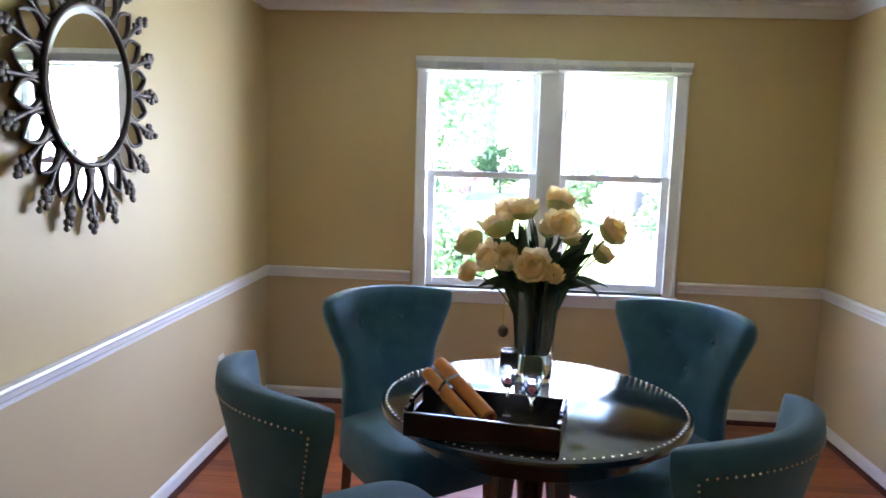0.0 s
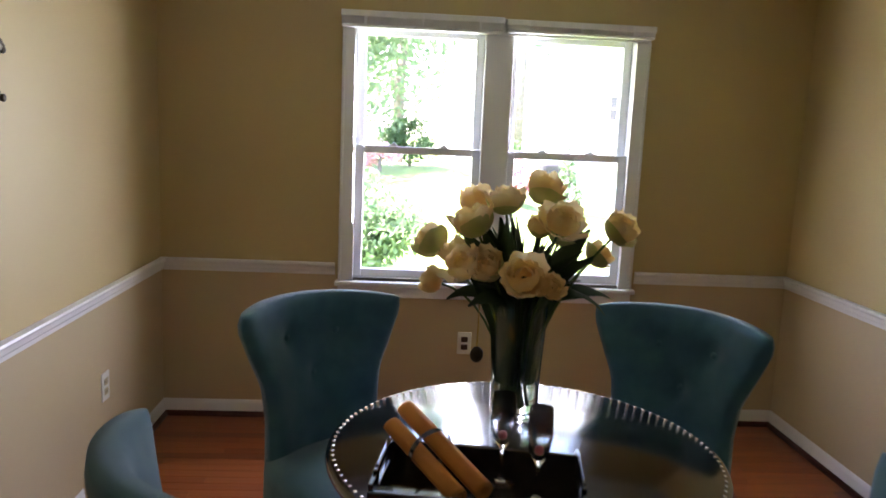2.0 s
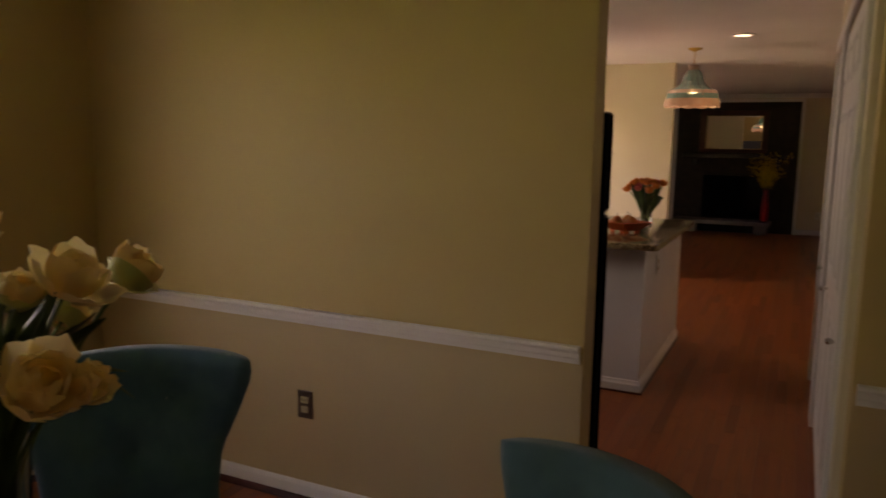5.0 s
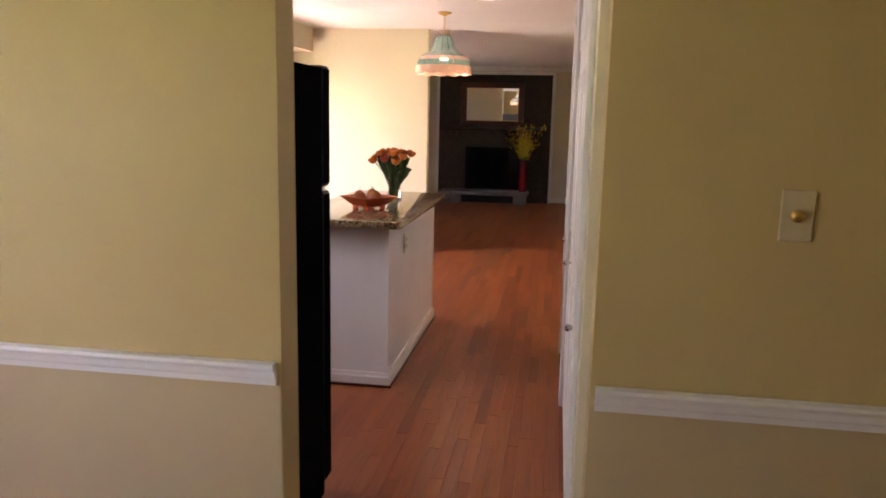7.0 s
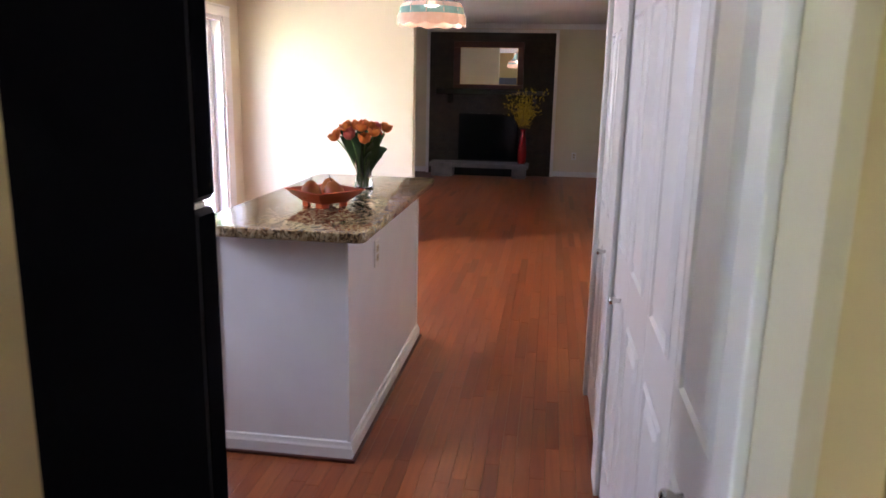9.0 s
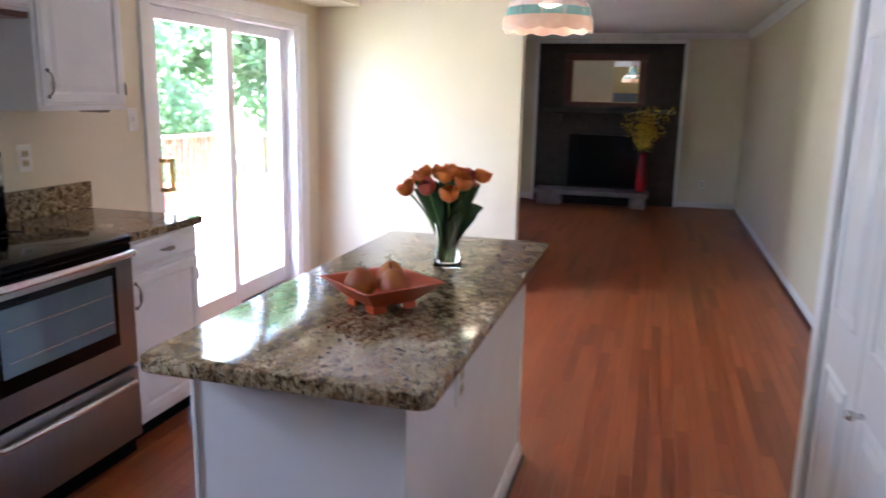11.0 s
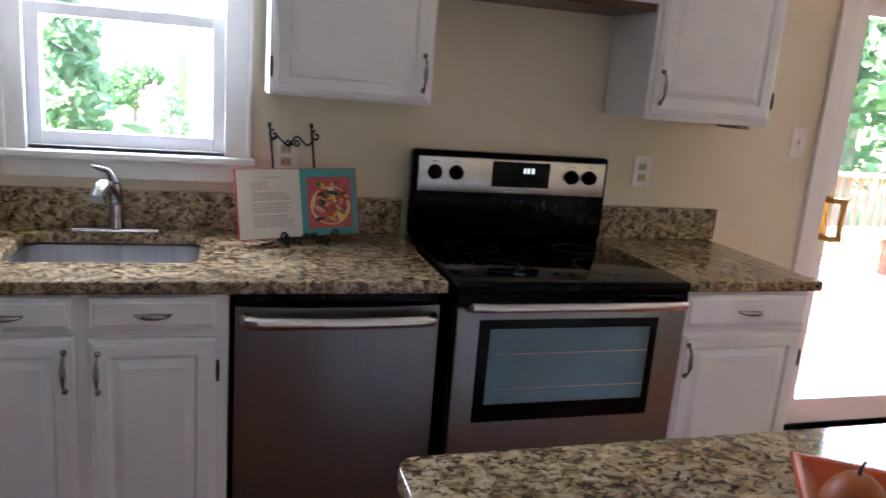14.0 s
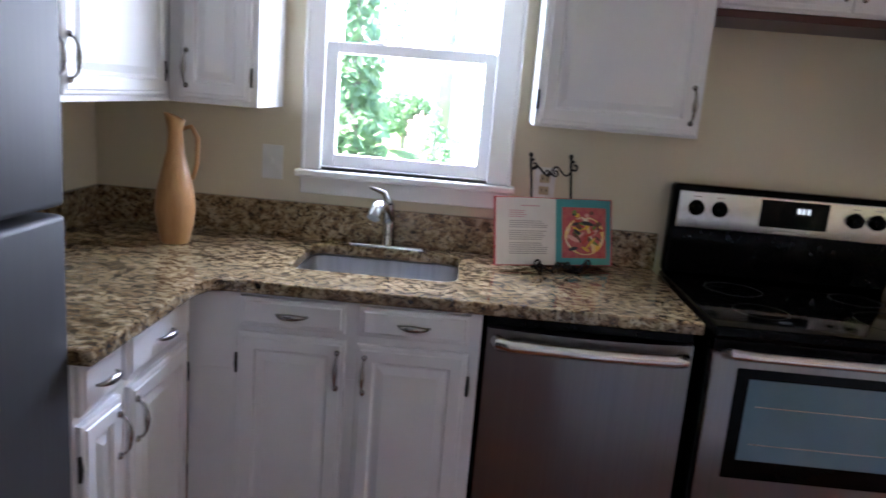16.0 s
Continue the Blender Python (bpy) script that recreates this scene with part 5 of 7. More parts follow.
def dishwasher():
    y0, y1 = 1.655, 2.213
    d = thing("dishwasher", "stainless steel dishwasher under the granite counter", "dishwasher", (0.3, (y0 + y1) / 2, 0))
    part("body", slab(0.01, 0.585, y0 + 0.004, y1 - 0.004, 0.10, CB - 0.004), BLACK_SIDE, d)
    part("control_strip", slab(0.586, 0.605, y0 + 0.006, y1 - 0.006, 0.845, CB - 0.006, 0.003), BLACK_GLOSS, d, "black control strip")
    bm = bmesh.new()
    N = 18
    prof = []
    for i in range(N + 1):
        t = i / N
        prof.append((0.618 + 0.022 * math.sin(math.pi * t) ** 0.8, y0 + 0.008 + (y1 - y0 - 0.016) * t))
    top = [bm.verts.new((x, y, 0.842)) for x, y in prof]
    bot = [bm.verts.new((x, y, 0.115)) for x, y in prof]
    tb = [bm.verts.new((0.588, y, 0.842)) for x, y in prof]
    for i in range(N):
        bm.faces.new((bot[i], bot[i + 1], top[i + 1], top[i]))
        bm.faces.new((top[i], top[i + 1], tb[i + 1], tb[i]))
    ob = part("door", bm, STEEL_DARK, d, "dark brushed steel door", "auto")
    pts = [(0.630, y0 + 0.035, 0.812), (0.655, y0 + 0.042, 0.812), (0.668, y0 + 0.07, 0.812), (0.678, (y0 + y1) / 2, 0.812), (0.668, y1 - 0.07, 0.812), (0.655, y1 - 0.042, 0.812), (0.630, y1 - 0.035, 0.812)]
    part("handle", tube(bmesh.new(), pts, [0.019, 0.019, 0.017, 0.016, 0.017, 0.019, 0.019], 14), STEEL_BRIGHT, ob, "curved steel bar handle", "auto")
    part("kick_plate", slab(0.01, 0.54, y0 + 0.004, y1 - 0.004, 0.0, 0.10), BLACK_SIDE, d)
    return d


dishwasher()


def electric_range():
    y0, y1 = 2.236, 2.968
    r = thing("electric_range", "stainless range with black glass cooktop", "range", (0.33, (y0 + y1) / 2, 0))
    part("body", slab(0.02, 0.625, y0 + 0.004, y1 - 0.004, 0.02, 0.885), BLACK_SIDE, r)
    bm = slab(0.03, 0.668, y0, y1, 0.885, 0.918, 0.012, 4)
    part("cooktop", bm, BLACK_GLOSS, r, "black glass cooktop", "auto")
    for cx, cy, rad in ((0.24, y0 + 0.18, 0.085), (0.24, y1 - 0.18, 0.075), (0.48, y0 + 0.18, 0.075), (0.48, y1 - 0.18, 0.11)):
        part("burner_ring", tube(bmesh.new(), [(cx + rad * math.cos(2 * math.pi * k / 40), cy + rad * math.sin(2 * math.pi * k / 40), 0.9185) for k in range(41)], 0.0006, 4, False), IRON, r, "grey printed burner ring")
    bg = part("backguard", slab(0.022, 0.085, y0 + 0.002, y1 - 0.002, 0.916, 1.215, 0.014, 4), BLACK_GLOSS, r, "black backguard", "auto")
    part("control_panel", slab(0.0825, 0.091, y0 + 0.018, y1 - 0.018, 1.075, 1.196, 0.006, 3), STEEL_BRIGHT, bg, "brushed steel control panel", "auto")
    yc = (y0 + y1) / 2
    cl = part("clock_window", slab(0.0905, 0.094, yc - 0.085, yc + 0.130, 1.10, 1.188, 0.005), BLACK_GLASS, bg, "black clock window")
    bm = bmesh.new()
    for k, (a0, a1) in enumerate(((0.030, 0.040), (0.044, 0.054), (0.060, 0.070))):
        quads(bm, 0.0941, 0.0946, yc + a0, yc + a1, 1.150, 1.168)
    part("clock_digits", bm, LCD, cl, "pale lit clock digits")
    part("badge", slab(0.091, 0.0922, yc - 0.035, yc + 0.035, 1.082, 1.088), PULL, bg)
    for dy in (-0.290, -0.215, 0.215, 0.285):
        k = tube(bmesh.new(), [(0.091, yc + dy, 1.143), (0.096, yc + dy, 1.143), (0.112, yc + dy, 1.143), (0.116, yc + dy, 1.143)], [0.026, 0.0245, 0.021, 0.017], 22)
        quads(k, 0.110, 0.124, yc + dy - 0.004, yc + dy + 0.004, 1.126, 1.160, 0.002)
        part("knob", k, BLACK_GLOSS, bg, "round black knob", "auto")
        bm = bmesh.new()
        quads(bm, 0.0912, 0.0918, yc + dy - 0.012, yc + dy + 0.012, 1.178, 1.181)
        quads(bm, 0.0912, 0.0918, yc + dy - 0.004, yc + dy + 0.004, 1.104, 1.107)
        part("print_mark", bm, INK, bg)["kind"] = "stuff"
    # front lip below the cooktop, oven door, drawer
    part("front_lip", slab(0.626, 0.662, y0 + 0.003, y1 - 0.003, 0.848, 0.8845, 0.006, 3), BLACK_GLOSS, r, "black front lip", "auto")
    dr = part("oven_door", slab(0.626, 0.664, y0 + 0.006, y1 - 0.006, 0.405, 0.846, 0.006, 3), STEEL, r, "brushed steel oven door", "auto")
    part("door_glass", slab(0.660, 0.667, y0 + 0.072, y1 - 0.098, 0.505, 0.812, 0.010, 3), BLACK_GLASS, dr, "black glass surround", "auto")
    part("oven_window", slab(0.665, 0.6685, y0 + 0.105, y1 - 0.125, 0.560, 0.785, 0.004), OVEN_REFLECTION, dr, "oven window with a teal reflection put into its colour")
    bm = bmesh.new()
    for z in (0.607, 0.712):
        tube(bm, [(0.669, y0 + 0.13, z), (0.669, y1 - 0.13, z)], 0.0012, 6)
    part("rack_line", bm, STEEL_BRIGHT, dr)
    pts = [(0.664, y0 + 0.035, 0.848), (0.700, y0 + 0.045, 0.858), (0.712, y0 + 0.10, 0.860), (0.716, yc, 0.861), (0.712, y1 - 0.10, 0.860), (0.700, y1 - 0.045, 0.858), (0.664, y1 - 0.035, 0.848)]
    part("handle", tube(bmesh.new(), pts, [0.014, 0.015, 0.013, 0.012, 0.013, 0.015, 0.014], 12), STEEL_BRIGHT, dr, "curved steel oven handle", "auto")
    dw = part("drawer", slab(0.626, 0.662, y0 + 0.006, y1 - 0.006, 0.10, 0.388, 0.006, 3), STEEL, r, "brushed steel storage drawer", "auto")
    pts = [(0.660, y0 + 0.05, 0.345), (0.685, y0 + 0.06, 0.345), (0.695, yc, 0.346), (0.685, y1 - 0.06, 0.345), (0.660, y1 - 0.05, 0.345)]
    part("handle", tube(bmesh.new(), pts, 0.012, 12), STEEL_BRIGHT, dw, "curved steel drawer handle", "auto")
    part("kick", slab(0.05, 0.60, y0 + 0.02, y1 - 0.02, 0.0, 0.10), BLACK_SIDE, r)
    return r


electric_range()


def refrigerator():
    x0, x1 = 1.215, 2.152
    f = thing("refrigerator", "black sided refrigerator with stainless doors", "refrigerator", ((x0 + x1) / 2, 0.5, 0))
    part("body", slab(x0, x1, 0.15, 0.775, 0.02, 1.600, 0.004), BLACK_SIDE, f, "black textured side panel")
    for z0, z1, nm in ((0.06, 1.172, "fridge_door"), (1.186, 1.610, "freezer_door")):
        d = part(nm, slab(x0, x1 - 0.002, 0.785, 0.866, z0, z1, 0.012, 4), FRIDGE_STEEL, f, "dark stainless steel door", "auto")
        part("door_side", slab(x1 - 0.0015, x1 + 0.001, 0.790, 0.856, z0 + 0.012, z1 - 0.012, 0.0008), BLACK_SIDE, d)
        part("gasket", slab(x0 + 0.01, x1 - 0.012, 0.776, 0.7845, z0 + 0.01, z1 - 0.01), BLACK_PLASTIC, d)
    part("hinge_cover", slab(x1 - 0.06, x1 - 0.008, 0.775, 0.835, 1.173, 1.185, 0.003), PLATE, f, "white hinge cover")
    part("badge", slab(1.30, 1.37, 0.8655, 0.869, 0.62, 0.645, 0.002), PULL, f)
    for xx in (x0 + 0.08, x1 - 0.08):
        part("foot", tube(bmesh.new(), [(xx, 0.70, 0.0), (xx, 0.70, 0.02)], 0.025, 10), BLACK_PLASTIC, f)
    return f


refrigerator()


def island():
    i = thing("kitchen_island", "white kitchen island with a baseboard", "island", (1.865, 2.65, 0))
    x0, x1, y0, y1 = 1.608, 2.112, 1.985, 3.415
    part("body", slab(x0, x1, y0, y1, 0, CB - 0.0005, 0.002), CAB_WHITE, i)
    for x, y in ((x0, y0), (x1, y0), (x1, y1), (x0, y1)):
        part("corner_trim", slab(x - 0.006, x + 0.006, y - 0.006, y + 0.006, 0.075, CB - 0.001, 0.002), TRIM_WHITE, i)
    bm = bmesh.new()
    for (ax, ay), (bx, by), (nx, ny) in (((x0, y0), (x1, y0), (0, -1)), ((x1, y0), (x1, y1), (1, 0)), ((x1, y1), (x0, y1), (0, 1)), ((x0, y1), (x0, y0), (-1, 0))):
        tx, ty = (bx - ax), (by - ay)
        L = math.hypot(tx, ty)
        tx, ty = tx / L, ty / L
        pr = [(0.0, 0.0), (0.018, 0.0), (0.018, 0.052), (0.013, 0.062), (0.010, 0.076), (0.0, 0.077)]
        e0 = [bm.verts.new((ax + nx * o - tx * o, ay + ny * o - ty * o, z)) for o, z in pr]
        e1 = [bm.verts.new((bx + nx * o + tx * o, by + ny * o + ty * o, z)) for o, z in pr]
        for k in range(len(pr) - 1):
            bm.faces.new((e0[k], e0[k + 1], e1[k + 1], e1[k]))
    part("island_base", bm, TRIM_WHITE, i, "white base moulding")
    part("shoe", slab(x0 - 0.03, x1 + 0.03, y0 - 0.03, y1 + 0.03, 0.0, 0.012, 0.004), MAHOGANY, i, "reddish wooden shoe strip")
    t = thing("island_top", "polished speckled granite island top", "countertop", (1.88, 2.62, CB))
    part("slab", plate_from(rounded_rect(1.545, 2.203, 1.868, 3.450, 0.035, 5), CB, CT + 0.002, 0.007), GRANITE, t, smooth="auto")
    o = outlet("wall_outlet", "white outlet on the island side", (2.115, 2.42, 0.72), (1, 0))
    return i


island()


def square_bowl():
    cx, cy, z = 1.90, 2.405, CT + 0.002
    k = 0.90
    b = thing("fruit_bowl", "coral red square ceramic footed bowl", "bowl", (cx, cy, z), -36.0)
    bm = bmesh.new()
    rings = []
    for h, zz in ((0.095, 0.022), (0.170, 0.088), (0.178, 0.092), (0.176, 0.097), (0.160, 0.094), (0.090, 0.034)):
        rings.append([bm.verts.new((sx * h * k, sy * h * k, zz * k)) for sx, sy in ((-1, -1), (1, -1), (1, 1), (-1, 1))])
    for q, s in zip(rings, rings[1:]):
        for k in range(4):
            bm.faces.new((q[k], q[(k + 1) % 4], s[(k + 1) % 4], s[k]))
    bm.faces.new(rings[0][::-1])
    bm.faces.new(rings[-1])
    bmesh.ops.bevel(bm, geom=bm.edges[:], offset=0.004, segments=2, affect="EDGES", profile=0.5)
    part("dish", bm, CORAL, b, smooth="auto", local=True)
    for sx in (-1, 1):
        for sy in (-1, 1):
            bm = bmesh.new()
            e = 0.086
            for p0, p1 in (((e, e), (e - 0.05, e)), ((e, e), (e, e - 0.05))):
                xs = sorted((sx * p0[0], sx * p1[0])) if p0[0] != p1[0] else (sx * e - 0.008, sx * e + 0.002) if sx > 0 else (sx * e - 0.002, sx * e + 0.008)
                ys = sorted((sy * p0[1], sy * p1[1])) if p0[1] != p1[1] else (sy * e - 0.008, sy * e + 0.002) if sy > 0 else (sy * e - 0.002, sy * e + 0.008)
                quads(bm, xs[0], xs[1], ys[0], ys[1], 0.0, 0.026, 0.002)
            part("foot", bm, CORAL, b, local=True)
    b.scale = (0.76, 0.76, 0.84)
    return b


square_bowl()


def pear(x, y, z, tilt, turn, label):
    p = thing("pear", label, "pear", (x, y, z), turn, group="pears in the bowl")
    m = Matrix.Diagonal((1.0, 1.0, 0.76, 1)) @ Matrix.Translation((0, 0, 0.038)) @ Matrix.Rotation(radians(tilt), 4, "X") @ Matrix.Translation((0, 0, -0.038))
    prof = [(0.0, 0.002), (0.018, 0.0), (0.034, 0.012), (0.042, 0.032), (0.041, 0.050), (0.035, 0.069), (0.027, 0.085), (0.019, 0.097), (0.010, 0.105), (0.0, 0.104)]
    bm = lathe(bmesh.new(), prof, 26)
    bmesh.ops.transform(bm, matrix=m, verts=bm.verts)
    part("fruit", bm, PEAR, p, "blushed red and yellow skin", True, True)
    bm = tube(bmesh.new(), [(0, 0, 0.103), (0.001, 0.002, 0.118), (0.004, 0.003, 0.128)], [0.0022, 0.0018, 0.0026], 6)
    bmesh.ops.transform(bm, matrix=m, verts=bm.verts)
    part("stalk", bm, TWIG, p, "short brown stalk", True, True)


zb = CT + 0.0265
pear(1.852, 2.372, zb + 0.004, 8, 20, "ripe reddish pear standing in the bowl")
pear(1.948, 2.385, zb + 0.004, -10, 100, "ripe golden red pear with a stalk")
pear(1.905, 2.462, zb + 0.004, 7, 200, "reddish pear at the back of the bowl")


def tulip_vase():
    rng = random.Random(11)
    x, y, z = 1.935, 2.920, CT + 0.002
    b = thing("tulip_bouquet", "orange tulips in a clear glass vase", "flowers", (x, y, z))
    prof = [(0.0, 0.0), (0.046, 0.0), (0.049, 0.004), (0.040, 0.05), (0.038, 0.09), (0.043, 0.145), (0.0415, 0.145), (0.0365, 0.09), (0.0385, 0.05), (0.046, 0.014), (0.0, 0.012)]
    part("vase", lathe(bmesh.new(), prof, 40), GLASS, b, "clear glass vase", "auto", True)
    part("water", lathe(bmesh.new(), [(0.0, 0.0125), (0.0455, 0.0145), (0.0380, 0.05), (0.0370, 0.068), (0.0, 0.0685)], 32), WATER, b, "clear water", True, True)
    heads = []
    for i in range(13):
        a = 2.399 * i + rng.uniform(-0.2, 0.2)
        rad = 0.142 * math.sqrt((i + 0.4) / 13)
        heads.append((x + rad * math.cos(a) * 1.0, y + rad * math.sin(a), z + 0.305 - 0.30 * rad * rad / 0.13 + rng.uniform(-0.015, 0.02)))
    for i, p in enumerate(heads):
        p = Vector(p)
        ax = ((p - Vector((x, y, z + 0.10))).normalized() + Vector((0, 0, 0.3))).normalized()
        bm = petals(bmesh.new(), p, ax, 0.0232, rng, ((3, 0.6, 0.3, 0.0), (3, 0.85, 0.4, 0.05), (4, 1.08, 0.85, 0.42)), 0.13)
        part("tulip", bm, TULIP_RED if i % 4 == 3 else TULIP, b, "red tulip" if i % 4 == 3 else "orange tulip", True)
        part("stem", tube(bmesh.new(), curve3((x + rng.uniform(-0.02, 0.02), y + rng.uniform(-0.02, 0.02), z + 0.02), (x + 0.3 * (p.x - x), y + 0.3 * (p.y - y), z + 0.16), p - ax * 0.013, 7), 0.0032, 6), STEM, b, smooth=True)
    for i in range(40):
        a = rng.uniform(0, 6.28)
        rad = rng.uniform(0.03, 0.115)
        zt = z + rng.uniform(0.21, 0.325) - 0.4 * rad
        part("leaf", strap_leaf(bmesh.new(), curve3((x + 0.015 * math.cos(a), y + 0.015 * math.sin(a), z + 0.06), (x + 0.35 * rad * math.cos(a), y + 0.35 * rad * math.sin(a), z + 0.2), (x + rad * math.cos(a), y + rad * math.sin(a), zt), 7), rng.uniform(0.026, 0.042), a), LEAF, b, "", True)
    return b


tulip_vase()


def cookbook():
    """An open cookbook on an iron stand; the stand faces +x, leaning back."""
    ox, oy, oz = 0.150, 1.868, CT
    rz = 20.0
    st = thing("cookbook_stand", "black scrolled wrought iron cookbook stand", "stand", (ox, oy, oz), rz)
    lean = Matrix.Rotation(radians(-14), 4, "Y")

    def L(p):
        return lean @ Vector(p)

    def spiral(c, r, turns, s0, n=22, flip=1):
        pts = []
        for i in range(n + 1):
            t = i / n
            a = s0 + flip * turns * 2 * math.pi * t
            rr = r * (1 - 0.75 * t)
            pts.append((c[0], c[1] + rr * math.cos(a), c[2] + rr * math.sin(a)))
        return pts
    for s in (-1, 1):
        part("upright", tube(bmesh.new(), [L((-0.012, s * 0.068, 0.0)), L((-0.012, s * 0.070, 0.18)), L((-0.012, s * 0.072, 0.365))], 0.0042, 8), IRON, st, smooth=True, local=True)
        bm = tube(bmesh.new(), [L(p) for p in spiral((-0.010, s * 0.072 + 0.012, 0.335), 0.018, 1.1, math.pi / 2)], 0.0035, 6)
        blob(bm, L((-0.012, s * 0.072, 0.368)), 0.007, 1, 1, 1.3, 8, 6)
        part("finial", bm, IRON, st, smooth=True, local=True)
        part("foot", tube(bmesh.new(), [L((-0.012, s * 0.068, 0.02)), (0.02, s * 0.068, 0.006), (0.062, s * 0.068, 0.005), (0.068, s * 0.068, 0.022)], 0.0042, 8), IRON, st, smooth=True, local=True)
    wave = [L((-0.010, -0.07 + 0.14 * i / 20, 0.318 + 0.014 * math.sin(2 * math.pi * i / 10))) for i in range(21)]
    bm = tube(bmesh.new(), wave, 0.0035, 6)
    for s in (-1, 1):
        tube(bm, [L(p) for p in spiral((-0.010, s * 0.014, 0.312), 0.013, 1.2, 0 if s < 0 else math.pi, flip=s)], 0.003, 6)
    part("crest", bm, IRON, st, "scrolled crest", True, True)
    bm = tube(bmesh.new(), [(0.066, -0.085 + 0.17 * i / 24, 0.022 + 0.012 * math.cos(4 * math.pi * i / 24)) for i in range(25)], 0.0038, 6)
    for s in (-1, 1):
        tube(bm, spiral((0.066, s * 0.085, 0.034), 0.014, 1.1, -math.pi / 2, flip=s), 0.0035, 6)
        tube(bm, spiral((0.066, s * 0.018, 0.028), 0.012, 1.1, -math.pi / 2, flip=-s), 0.0035, 6)
    part("lip", bm, IRON, st, "scrolled front lip", True, True)
    part("shelf", tube(bmesh.new(), [(0.01, -0.075, 0.010), (0.01, 0.075, 0.010)], 0.004, 8), IRON, st, smooth=True, local=True)
    part("rear_leg", tube(bmesh.new(), [L((-0.012, 0, 0.20)), (-0.085, 0, 0.003)], 0.004, 8), IRON, st, smooth=True, local=True)

    bk = thing("cookbook", "open cookbook with a recipe page and food photograph", "book", (ox, oy, oz), rz)
    mm = Matrix.Translation((0.006, 0, 0.014)) @ Matrix.Rotation(radians(-14), 4, "Y")
    hw, hh = 0.203, 0.212

    def leaned(bm):
        bmesh.ops.transform(bm, matrix=mm, verts=bm.verts)
        return bm
    part("cover", leaned(slab(0.0, 0.004, -hw - 0.006, hw + 0.006, -0.003, hh + 0.004, 0.001)), RED_COVER, bk, "red hard cover", local=True)

    def page_block(s):
        bm = bmesh.new()
        rows = []
        for i in range(9):
            t = i / 8
            x = 0.0045 + 0.017 * math.sin(math.pi * min(1, 0.12 + 0.9 * t)) ** 0.7
            rows.append([bm.verts.new((x, s * t * hw, z)) for z in (0.0, hh)] + [bm.verts.new((0.0042, s * t * hw, z)) for z in (hh, 0.0)])
        for q, w in zip(rows, rows[1:]):
            for k in range(4):
                bm.faces.new((q[k], q[(k + 1) % 4], w[(k + 1) % 4], w[k]))
        bm.faces.new(rows[0])
        bm.faces.new(rows[-1])
        return leaned(bm)
    left = part("page_block", page_block(-1), PAPER, bk, "white recipe page", local=True)
    right = part("page_block", page_block(1), TEAL_PRINT, bk, "teal photograph page", local=True)

    def xat(t):
        return 0.0045 + 0.017 * math.sin(math.pi * min(1, 0.12 + 0.9 * t)) ** 0.7

    def strip(a0, a1, z0, z1, d=0.0008, n=6):
        """A printed strip that follows the curve of a page; a is the signed share of its width."""
        bm = bmesh.new()
        col = []
        for i in range(n + 1):
            a = a0 + (a1 - a0) * i / n
            col.append([bm.verts.new((xat(abs(a)) + d, a * hw, z)) for z in (z0, z1)])
        for q, w in zip(col, col[1:]):
            bm.faces.new((q[0], q[1], w[1], w[0]))
        return leaned(bm)
    rng = random.Random(4)
    part("text_line", strip(-0.62, -0.30, 0.185, 0.188), INK_PINK, left, local=True)
    z = 0.172
    for i in range(4):
        part("text_line", strip(-0.80, -0.80 + rng.uniform(0.22, 0.34), z - 0.0024, z), INK_PINK, left, local=True)
        z -= 0.0065
    for i in range(15):
        z -= 0.0066 if i not in (4, 9) else 0.012
        part("text_line", strip(-0.80, -0.80 + rng.uniform(0.52, 0.66), z - 0.0024, z), INK, left, local=True)
    part("photo_ground", strip(0.10, 0.90, 0.022, 0.186, 0.0008, 10), mat("photo_red", (0.42, 0.05, 0.07), (0.50, 0.12, 0.10), 60, 0.4), right, local=True)
    bm = bmesh.new()
    bm.faces.new([bm.verts.new((xat(min(1, 0.5 + 0.36 * math.cos(2 * math.pi * k / 28))) + 0.0014, (0.5 + 0.36 * math.cos(2 * math.pi * k / 28)) * hw, 0.094 + 0.062 * math.sin(2 * math.pi * k / 28))) for k in range(28)])
    part("photo_plate", leaned(bm), mat("photo_cream", (0.72, 0.62, 0.50), (0.80, 0.50, 0.06), 30, 0.4), right, local=True)
    cols = [mat("print_yellow", (0.75, 0.45, 0.04)), mat("print_brown", (0.14, 0.05, 0.03)), mat("print_black", (0.02, 0.02, 0.03)), mat("print_red", (0.5, 0.05, 0.03)), mat("print_green", (0.15, 0.22, 0.04)), mat("print_pink", (0.7, 0.35, 0.3))]
    for i in range(34):
        a = rng.uniform(0.26, 0.74)
        zz = rng.uniform(0.048, 0.135) if i > 5 else 0.163 + rng.uniform(-0.008, 0.008)
        d = 0.0020 + 0.00008 * i
        bm = bmesh.new()
        ang = rng.uniform(-0.9, 0.9)
        w, h = (rng.uniform(0.014, 0.026), rng.uniform(0.004, 0.008)) if i > 5 else (0.008, 0.007)
        vs = []
        for k in range(10):
            th = 2 * math.pi * k / 10
            py, pz = w * math.cos(th), h * math.sin(th)
            yy = a * hw + py * math.cos(ang) - pz * math.sin(ang)
            vs.append(bm.verts.new((xat(min(1, abs(yy / hw))) + d, yy, zz + py * math.sin(ang) + pz * math.cos(ang))))
        bm.faces.new(vs)
        part("photo_shape", leaned(bm), cols[i % 6], right, local=True)
    return st


cookbook()


